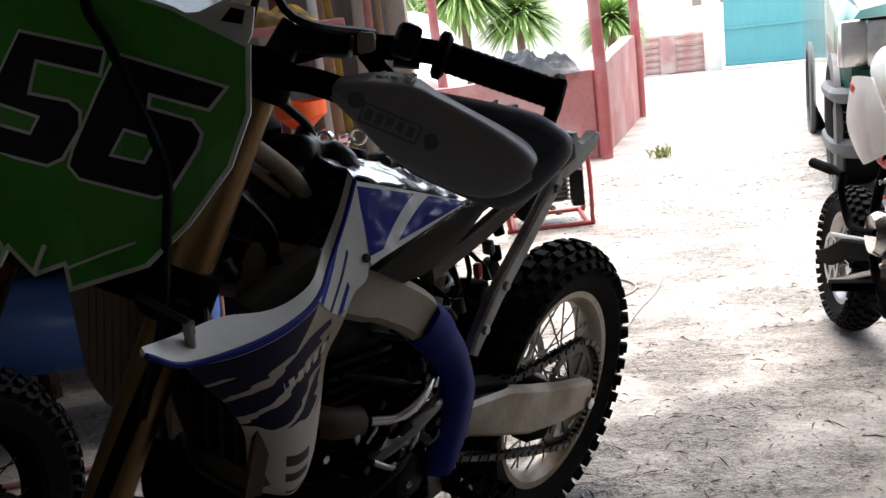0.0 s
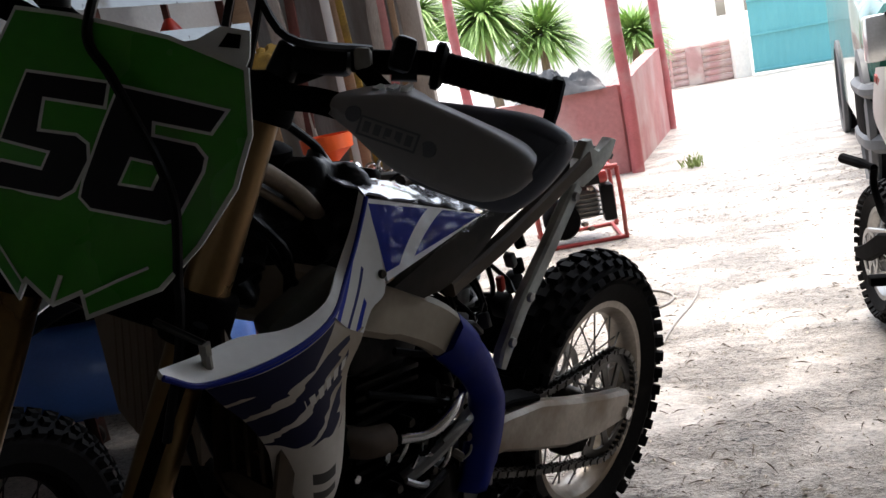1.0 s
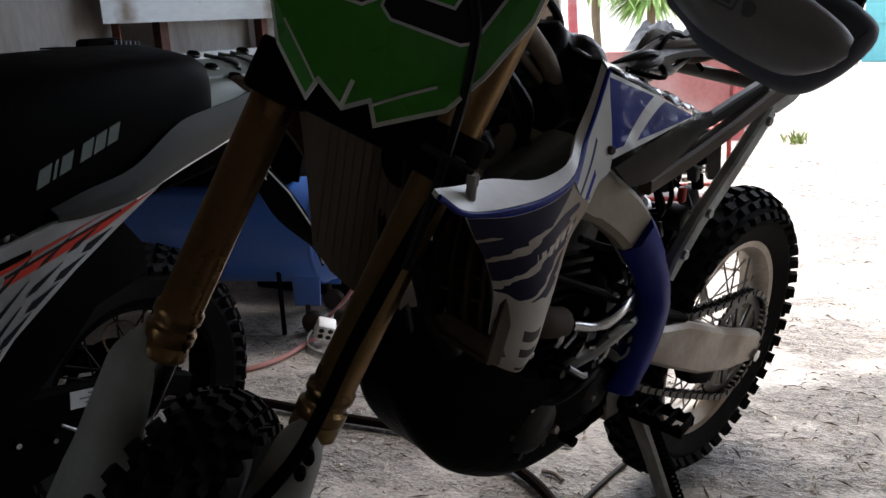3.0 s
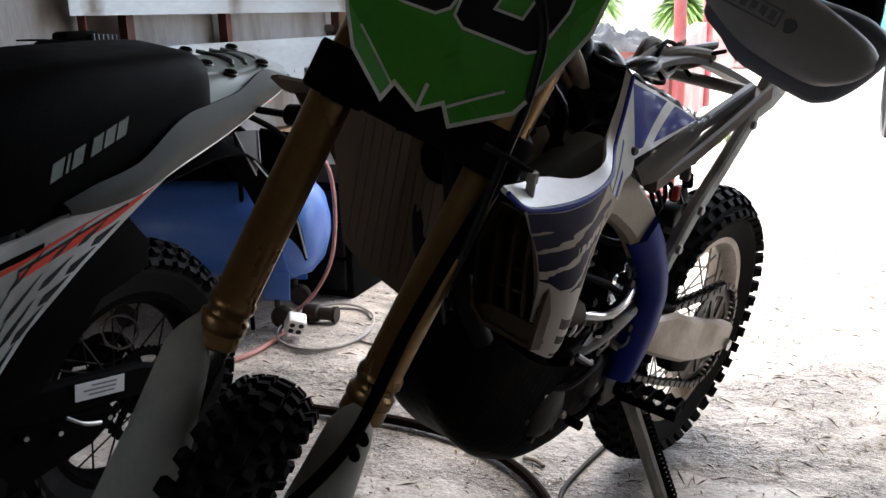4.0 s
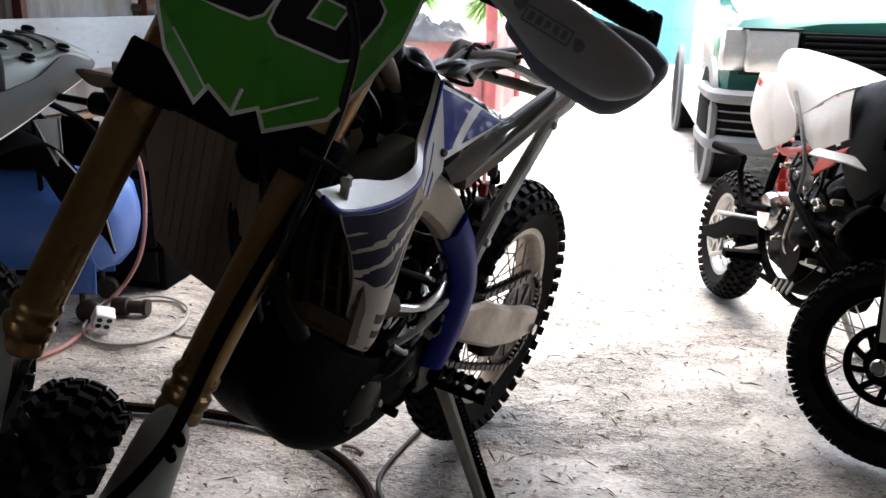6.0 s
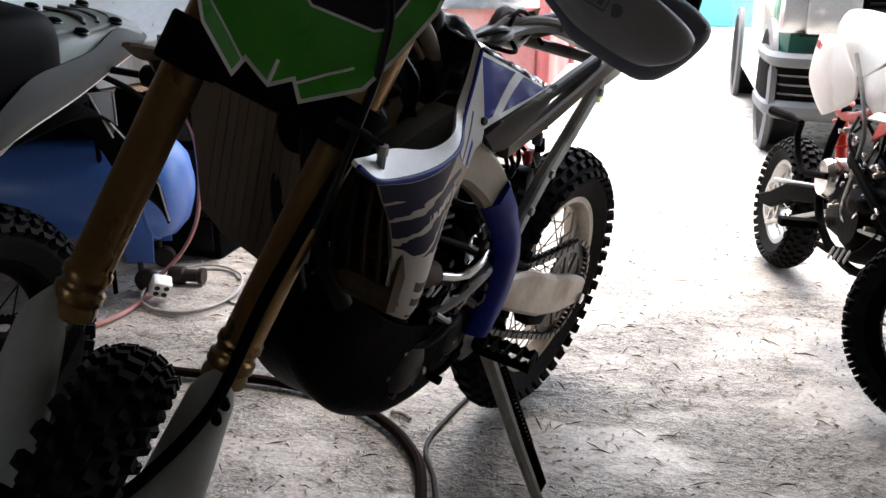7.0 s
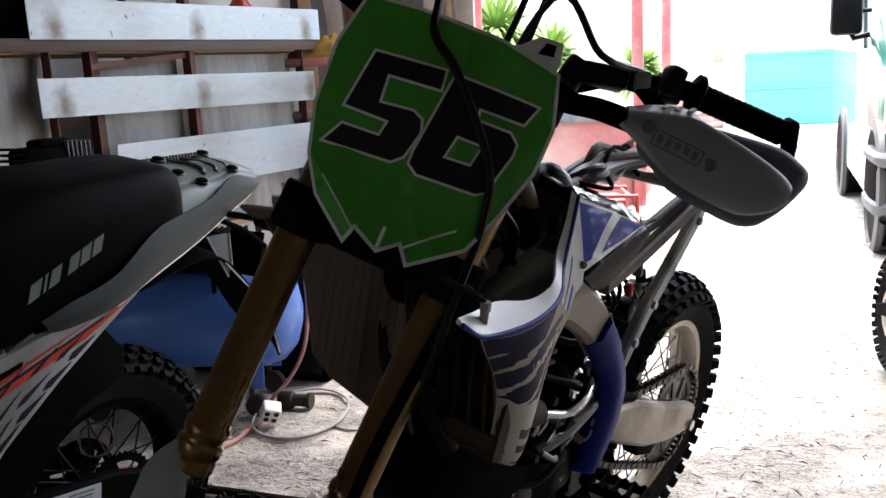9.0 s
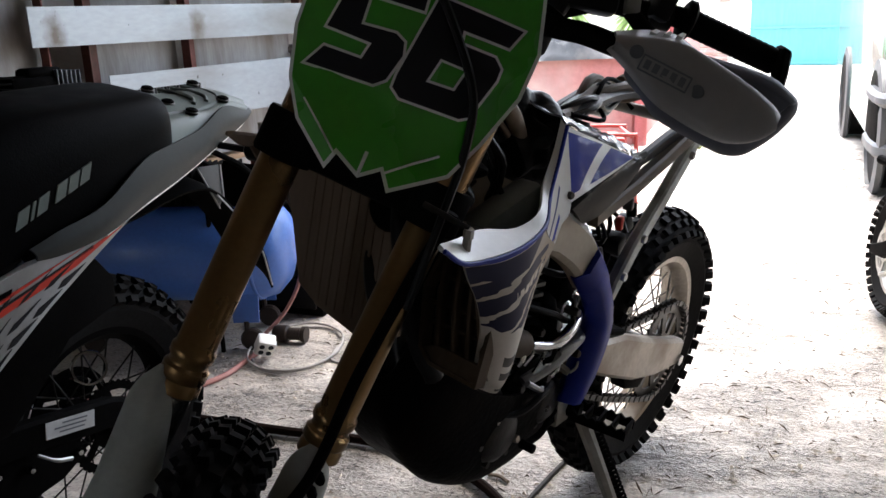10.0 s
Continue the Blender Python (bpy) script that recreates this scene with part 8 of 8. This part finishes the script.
# swingarm, chain and engine
for s in (-1, 1):
    bm = bmesh.new()
    beam(bm, [(-0.07, 0.085 * s, 0.237), (0.05, 0.088 * s, 0.265), (0.2, 0.088 * s, 0.33), (0.43, 0.07 * s, 0.38)], 0.026, [0.035, 0.055, 0.06, 0.05], bev=0.2)
    part("swingarm", bm, "matt", b3)
    bm = bmesh.new()
    tube(bm, smooth_path([(0.12, 0.06 * s, 0.76), (0.35, 0.075 * s, 0.68), (0.55, 0.08 * s, 0.64), (0.95, 0.04 * s, 0.80)], 5), 0.014, 10)
    part("upper_tube", bm, "red" if s < 0 else "matt", b3, "red frame tube")
    bm = bmesh.new()
    tube(bm, smooth_path([(0.50, 0.08 * s, 0.66), (0.44, 0.085 * s, 0.5), (0.46, 0.08 * s, 0.34), (0.62, 0.08 * s, 0.27), (0.85, 0.07 * s, 0.29), (0.96, 0.03 * s, 0.55), (0.99, 0.02 * s, 0.78)], 5), 0.013, 10)
    part("cradle_tube", bm, "matt", b3, "black cradle tube")
    bm = bmesh.new()
    box(bm, (0.50, 0.15 * s, 0.31), (0.04, 0.11, 0.025), bev=0.005)
    part("footpeg", bm, "matt", b3)
bm = bmesh.new()
tube(bm, [(-0.03, -0.066, 0.317), (0.44, -0.05, 0.405)], 0.008, 6, flat=0.8)
tube(bm, [(-0.03, -0.066, 0.157), (0.44, -0.05, 0.335)], 0.008, 6, flat=0.8)
part("chain", bm, "steel", b3)
bm = bmesh.new()
box(bm, (0.66, 0, 0.40), (0.30, 0.19, 0.19), bev=0.04)
lathe(bm, [(0, 0.03), (0.07, 0.026), (0.095, 0.0), (0.095, -0.05)], (0.75, -0.09, 0.40), (0, -1, 0), 24)
part("crankcase", bm, "gloss", b3, "dark engine casing")
bm = bmesh.new()
blob(bm, (0.80, -0.035, 0.485), (0.19, 0.085, 0.115), 21, 0.45, 4)
part("engine_shroud", bm, "gloss", b3, "black oily engine bulk")
for k in range(34):
    r = random.Random(300 + k)
    x, z = r.uniform(0.60, 1.0), r.uniform(0.40, 0.62)
    bm = bmesh.new()
    if k % 3:
        box(bm, (x, -0.118 + r.uniform(-0.012, 0.02), z), (r.uniform(0.006, 0.03), 0.008, r.uniform(0.004, 0.008)), rot=(0, r.uniform(-70, 70), 0), bev=0.0015)
    else:
        lathe(bm, [(0.0, 0.008), (0.006, 0.008), (0.0075, 0.004), (0.0075, -0.02)], (x, -0.115, z), (0, -1, r.uniform(-0.3, 0.5)), 8)
    part("bolt" if k % 3 == 0 else "bracket", bm, ("alu", "chrome", "steel")[k % 3], b3)
bm = bmesh.new()
lathe(bm, [(0, 0.02), (0.05, 0.018), (0.062, 0.0), (0.062, -0.04)], (0.52, -0.10, 0.455), (0, -1, 0), 24)
part("clutch_cover", bm, "chrome", b3, "bright round clutch cover")
bm = bmesh.new()
box(bm, (0.90, 0, 0.50), (0.10, 0.08, 0.09), rot=(0, -42, 0))
cyl3 = part("cylinder", bm, "engine", b3, "finned dark cylinder")
for k in range(9):
    bm = bmesh.new()
    box(bm, (0.86 + 0.011 * k, 0, 0.46 + 0.010 * k), (0.006, 0.12, 0.13), rot=(0, -42, 0), bev=0.002)
    part("fin", bm, "engine", cyl3)
bm = bmesh.new()
blob(bm, (0.985, -0.03, 0.515), (0.06, 0.075, 0.075), 4, 0.15, 3)
part("cylinder_head", bm, "gloss", b3)
for k in range(7):
    r = random.Random(40 + k)
    bm = bmesh.new()
    tube(bm, smooth_path([(0.55 + 0.05 * k, r.uniform(-0.11, -0.03), 0.66), (0.6 + 0.04 * k, r.uniform(-0.13, -0.05), 0.60), (0.68 + 0.03 * k, r.uniform(-0.12, -0.04), 0.54), (0.72 + 0.02 * k, -0.06, 0.48)], 4), 0.005, 6)
    part("cable", bm, "black", b3)
bm = bmesh.new()
rows = [[(0.52 + 0.40 * k / 6, 0.11 * t, 0.25 + 0.02 * t * t + 0.14 * (k / 6) ** 3) for t in (-1, -0.5, 0, 0.5, 1)] for k in range(7)]
sheet(bm, rows, 0.005)
skid = part("skid_plate", bm, "matt", b3, "black slotted skid plate")
for k in range(4):
    bm = bmesh.new()
    box(bm, (0.70 + 0.035 * k, -0.117, 0.285 + 0.008 * k), (0.012, 0.004, 0.05), rot=(0, 35, 0), bev=0.002)
    part("slot", bm, "board", skid)
bm = bmesh.new()
tube(bm, smooth_path([(0.568, -0.12, 0.47), (0.47, -0.135, 0.455), (0.405, -0.14, 0.46), (0.34, -0.145, 0.53), (0.355, -0.148, 0.582)], 5), 0.010, 9)
tube(bm, smooth_path([(0.355, -0.148, 0.582), (0.29, -0.16, 0.585), (0.16, -0.18, 0.585)], 4), [0.010] * 4 + [0.015] * 5, 9)
part("kick_lever", bm, "matt", b3, "black kick-start lever")
bm = bmesh.new()
tube(bm, [(0.26, 0, 0.66), (0.36, 0, 0.40)], 0.016, 10)
part("shock", bm, "red", b3, "red rear shock")
bm = bmesh.new()
tube(bm, [(0.26 + 0.1 * k / 60 + 0.028 * math.sin(k * 0.6), 0.028 * math.cos(k * 0.6), 0.645 - 0.22 * k / 60) for k in range(61)], 0.005, 6)
part("shock_spring", bm, "red", b3, "red coil spring")
bm = bmesh.new()
tube(bm, smooth_path([(0.98, -0.04, 0.47), (1.02, -0.09, 0.42), (0.9, -0.12, 0.48), (0.74, -0.125, 0.545), (0.66, -0.10, 0.57)], 6), 0.011, 12)
part("exhaust", bm, "matt", b3, "thin black exhaust")
# bodywork
near = [[(0.262, 0.045, 0.914), (0.30, 0.08, 0.870), (0.344, 0.086, 0.826)], [(0.40, 0.055, 0.906), (0.42, 0.082, 0.850), (0.44, 0.090, 0.790)], [(0.58, 0.06, 0.892), (0.57, 0.086, 0.820), (0.547, 0.093, 0.752)], [(0.85, 0.06, 0.865), (0.76, 0.089, 0.830), (0.62, 0.096, 0.765)]]
rows = [[(x, -y, z) for x, y, z in reversed(q)] + [(q[0][0], 0.0, q[0][2] + 0.008)] + list(q) for q in near]
bm = bmesh.new()
sheet(bm, refine(rows, 5, 3), 0.006)
part("tail_fairing", bm, "white", b3, "white plastic tail fairing")
for s in (-1, 1):
    bm = bmesh.new()
    rows = [[(0.245, 0.104 * s, 0.839), (0.34, 0.112 * s, 0.847), (0.435, 0.110 * s, 0.849)], [(0.240, 0.110 * s, 0.770), (0.38, 0.120 * s, 0.772), (0.53, 0.112 * s, 0.790)], [(0.252, 0.112 * s, 0.705), (0.40, 0.120 * s, 0.700), (0.605, 0.110 * s, 0.745)], [(0.335, 0.110 * s, 0.650), (0.43, 0.114 * s, 0.643), (0.612, 0.106 * s, 0.702)], [(0.400, 0.106 * s, 0.621), (0.44, 0.110 * s, 0.628), (0.56, 0.104 * s, 0.672)]]
    sheet(bm, refine(rows, 4, 4), 0.006 * s)
    pan = part("side_plate", bm, "white", b3, "white side number plate with a red mark")
    for k in range(5):
        bm = bmesh.new()
        box(bm, (0.275 + 0.034 * k, 0.1165 * s, 0.812 - 0.008 * k), (0.024, 0.006, 0.020), rot=(0, 14, 0))
        part("mark_bar", bm, "red", pan, "plain red bar")
    bm = bmesh.new()
    rows = [[(0.600, 0.095 * s, 0.750), (0.75, 0.100 * s, 0.802), (0.898, 0.100 * s, 0.855)], [(0.66, 0.104 * s, 0.712), (0.79, 0.108 * s, 0.752), (0.915, 0.106 * s, 0.800)], [(0.74, 0.100 * s, 0.678), (0.84, 0.104 * s, 0.708), (0.929, 0.102 * s, 0.740)]]
    sheet(bm, refine(rows, 4, 4), 0.006 * s)
    part("tank_panel", bm, "white", b3, "white tank panel")
    bm = bmesh.new()
    prism(bm, [(0.790, 0.674), (0.941, 0.722), (0.87, 0.664), (0.759, 0.612)], (0, 0.099 * s, 0), (1, 0, 0), (0, 0, 1), (0, 0.008 * s, 0), bev=0.002)
    part("tank_point", bm, "red", b3, "red lower tip of the tank panel")
    bm = bmesh.new()
    tube(bm, smooth_path([(0.560, 0.112 * s, 0.812), (0.664, 0.114 * s, 0.717), (0.731, 0.116 * s, 0.636), (0.736, 0.118 * s, 0.575), (0.726, 0.118 * s, 0.509), (0.704, 0.116 * s, 0.415), (0.757, 0.112 * s, 0.386), (0.94, 0.10 * s, 0.405)], 5), 0.0062, 8)
    part("side_tube", bm, "steel", b3, "pale steel side tube")
bm = bmesh.new()
rows = [[(x, hw * math.cos(a), zb + (zt - zb) * math.sin(a) ** 0.5 if 0.01 < a < 3.13 else zb) for a in [math.pi * k / 12 for k in range(13)]] for x, hw, zt, zb in ((0.79, 0.07, 0.868, 0.82), (0.85, 0.093, 0.882, 0.74), (0.93, 0.105, 0.902, 0.66), (1.03, 0.11, 0.918, 0.61), (1.12, 0.10, 0.922, 0.66), (1.17, 0.08, 0.91, 0.72))]
sheet(bm, refine(rows, 4, 1), -0.02)
part("seat", bm, "seat", b3, "black vinyl seat and tank cover")
bm = bmesh.new()
tube(bm, [(0.56, 0.09, 0.30), (0.54, 0.27, 0.012)], 0.011, 9)
part("side_stand", bm, "steel", b3)

# ---- air compressor ----
comp = thing("air_compressor", pose(-1.465, 2.60, 0, 0, 0, 3), "blue tank air compressor on castors beside the rack", "compressor")
bm = bmesh.new()
lathe(bm, [(0.0, 0.455), (0.06, 0.45), (0.12, 0.43), (0.165, 0.39), (0.178, 0.34), (0.18, 0.335), (0.18, -0.335), (0.178, -0.34), (0.165, -0.39), (0.12, -0.43), (0.06, -0.45), (0.0, -0.455)], (0, 0, 0.335), (1, 0, 0), 48)
part("tank", bm, "tank_blue", comp, "glossy blue steel tank")
bm = bmesh.new()
lathe(bm, [(0.1815, -0.006), (0.1835, -0.003), (0.1835, 0.003), (0.1815, 0.006)], (0.335, 0, 0.335), (1, 0, 0), 48)
part("weld_seam", bm, "tank_blue", comp)
bm = bmesh.new()
box(bm, (0.02, 0, 0.56), (0.48, 0.20, 0.11), bev=0.02)
motor = part("motor_cover", bm, "matt", comp, "black ribbed motor cover")
for k in range(22):
    bm = bmesh.new()
    box(bm, (-0.20 + 0.022 * k, 0, 0.575), (0.008, 0.22, 0.11), bev=0.002)
    part("rib", bm, "matt", motor)
bm = bmesh.new()
lathe(bm, [(0.0, -0.12), (0.08, -0.12), (0.09, -0.1), (0.09, 0.1), (0.08, 0.12), (0, 0.12)], (-0.32, 0, 0.62), (1, 0, 0), 20)
for k in range(6):
    box(bm, (-0.16, 0, 0.60 + 0.025 * k), (0.11, 0.14, 0.008))
part("pump", bm, "matt", comp)
for x in (-0.27, 0.29):
    for y in (-0.12, 0.12):
        bm = bmesh.new()
        beam(bm, [(x, y, 0.10), (x, y * 0.95, 0.235)], [0.09, 0.10], 0.008, side=(1, 0, 0), bev=0.1)
        part("bracket", bm, "tank_blue", comp)
        bm = bmesh.new()
        tube(bm, [(x, y, 0.055), (x, y, 0.105)], 0.010, 8)
        lathe(bm, [(0.0, -0.014), (0.034, -0.014), (0.04, -0.007), (0.04, 0.007), (0.034, 0.014), (0.0, 0.014)], (x + 0.015, y, 0.040), (0, 1, 0), 20)
        part("castor", bm, "fitting", comp, "dark rubber castor")
bm = bmesh.new()
tube(bm, smooth_path([(0.40, -0.05, 0.60), (0.47, -0.04, 0.55), (0.485, -0.02, 0.40), (0.46, 0, 0.22), (0.40, 0, 0.10), (0.33, -0.05, 0.03)], 6), 0.007, 8)
part("pink_hose", bm, "pink", comp, "pink air hose")

# ---- hoses, cables and litter on the floor ----
def floor_line(name, pts, r, material, label, category, n=8):
    bm = bmesh.new()
    tube(bm, smooth_path(pts, n), r, 9)
    return tagged(link_mesh(name, bm, material), label, category)


floor_line("floor_hose", [(-1.65, 1.98, 0.016), (-1.2, 1.95, 0.016), (-0.86, 1.87, 0.016), (-0.62, 1.82, 0.016), (-0.44, 1.74, 0.016), (-0.32, 1.63, 0.016), (-0.25, 1.52, 0.016), (-0.215, 1.40, 0.016), (-0.215, 1.2, 0.016), (-0.24, 0.95, 0.016), (-0.32, 0.6, 0.016), (-0.3, 0.2, 0.016), (-0.1, -0.4, 0.016)], 0.0125, "hose", "thick brown rubber hose curving across the floor", "hose")
floor_line("floor_cable", [(-0.03, 1.86, 0.006), (-0.08, 1.79, 0.006), (-0.15, 1.66, 0.006), (-0.205, 1.52, 0.006), (-0.185, 1.38, 0.006), (-0.18, 1.2, 0.006), (-0.20, 0.9, 0.006), (-0.1, 0.4, 0.006)], 0.0055, "cable_dark", "thin grey cable on the floor beside the hose", "cable")
floor_line("air_hose", [(-1.10, 2.55, 0.009), (-1.135, 2.40, 0.009), (-1.18, 2.24, 0.009), (-1.3, 2.12, 0.009), (-1.55, 2.05, 0.009)], 0.009, "pink", "pink rubber air hose on the floor", "hose")
ring = []
for k in range(34):
    a = 2 * math.pi * k / 17 + 0.5
    r = 1.0 + 0.06 * (k // 17) + 0.02 * math.sin(k * 1.3)
    ring.append((-1.0 + 0.148 * r * math.cos(a), 2.495 + 0.205 * r * math.sin(a), 0.006 + 0.009 * (k // 17)))
floor_line("coiled_cable", ring + [(-0.86, 2.40, 0.006), (-0.77, 2.36, 0.006), (-0.62, 2.40, 0.006), (-0.4, 2.6, 0.006)], 0.0042, "cable", "grey extension cable coiled on the floor", "cable", 4)
sock = thing("extension_socket", pose(-1.082, 2.41, 0.0, 0, 0, 12), "white extension socket lying on the coiled cable", "socket")
bm = bmesh.new()
box(bm, (0, 0, 0.052), (0.062, 0.05, 0.062), rot=(28, 20, 15), bev=0.008)
part("body", bm, "white", sock)
for x, z in ((-0.015, 0.065), (0.014, 0.068), (-0.012, 0.040), (0.014, 0.040)):
    bm = bmesh.new()
    lathe(bm, [(0.0, 0.002), (0.009, 0.002), (0.009, -0.002)], (0, 0, 0), (0, -1, 0), 12)
    part("hole", bm, "digit", sock, m=pose(0, 0, 0.052, 28, 20, 15) @ pose(x, -0.0255, z - 0.052))
bm = bmesh.new()
lathe(bm, [(0.0, 0.0), (0.026, 0.0), (0.03, 0.01), (0.03, 0.05), (0.022, 0.055), (0.022, 0.10), (0.028, 0.105), (0.028, 0.12), (0.0, 0.12)], (0, 0, 0.031), (1, 0.25, 0), 20)
tagged(link_mesh("pipe_fitting", bm, "fitting", m=pose(-1.10, 2.575, 0.0, 0, 0, -22)), "dark grey pipe fitting on the floor", "fitting")
floor_line("yard_cable", [(0.10, 3.55, 0.005), (0.25, 3.60, 0.005), (0.40, 3.52, 0.005), (0.44, 3.40, 0.005), (0.36, 3.30, 0.005), (0.20, 3.35, 0.005)], 0.005, "cable", "thin grey cable loop on the concrete", "cable")
floor_line("wire", [(0.56, 3.50, 0.004), (0.50, 3.30, 0.004), (0.40, 3.08, 0.004), (0.33, 2.88, 0.004)], 0.004, "cable", "bent length of grey wire on the concrete", "wire")
for k, (x, y, a, L) in enumerate(((-0.33, 1.83, 20, 0.10), (-0.27, 1.66, -35, 0.06), (0.96, 1.42, 25, 0.09), (-0.28, 1.80, 5, 0.09))):
    bm = bmesh.new()
    tube(bm, smooth_path([(-L / 2, 0, 0.006), (0, 0.008, 0.007), (L / 2, 0, 0.006)], 4), 0.005, 6)
    tagged(link_mesh("twig", bm, "chip", m=pose(x, y, 0, 0, 0, a)), "short dark twig on the floor", "twig", "twigs")

# loose flakes, shavings and dead straws
def scatter(name, count, seed, sizes, slim, material, label, far=7.0):
    rng = random.Random(seed)
    vs, fs = [], []
    for k in range(count):
        y = 0.9 + far * rng.random() ** 1.4
        x = rng.uniform(-1.3, 2.6) if y < 4.2 else rng.uniform(-0.3, 2.4)
        if noise.noise(V(x * 1.5, y * 1.5, seed)) < -0.05 and rng.random() < 0.7:
            continue
        L = rng.choice(sizes) * rng.uniform(0.7, 1.2)
        w = L * rng.uniform(*slim)
        a = rng.uniform(0, 6.28)
        c, s = math.cos(a), math.sin(a)
        z = gz(y) + 0.001
        n0 = len(vs)
        lift = rng.uniform(0.0, 0.006)
        bend = rng.uniform(-0.3, 0.3) * L if slim[1] > 0.1 else rng.uniform(-0.06, 0.06) * L
        for px, py, pz in ((-L, 0, 0), (0, bend - w, lift), (L, 0.2 * w, 0.001), (0.1 * L, bend + w, lift * 0.6), (0, bend, lift + 0.0025)):
            vs.append((x + px * c - py * s, y + px * s + py * c, z + pz))
        fs += [(n0, n0 + 1, n0 + 4), (n0 + 1, n0 + 2, n0 + 4), (n0 + 2, n0 + 3, n0 + 4), (n0 + 3, n0, n0 + 4), (n0 + 3, n0 + 2, n0 + 1, n0)]
    me = bpy.data.meshes.new(name)
    me.from_pydata(vs, [], fs)
    me.materials.append(M[material])
    tagged(new(name, me), label, "litter", kind="stuff")


scatter("litter", 700, 11, (0.003, 0.004, 0.005, 0.007, 0.010), (0.3, 0.7), "chip", "scattered wood chips and dead leaves on the concrete")
scatter("straw_litter", 4200, 12, (0.006, 0.008, 0.010, 0.014, 0.022, 0.032), (0.035, 0.09), "fibre", "dark straws and fibres strewn over the concrete", 5.5)
scatter("shavings", 6000, 13, (0.005, 0.007, 0.010, 0.013), (0.2, 0.45), "shaving", "pale flakes and shavings strewn over the concrete", 5.5)
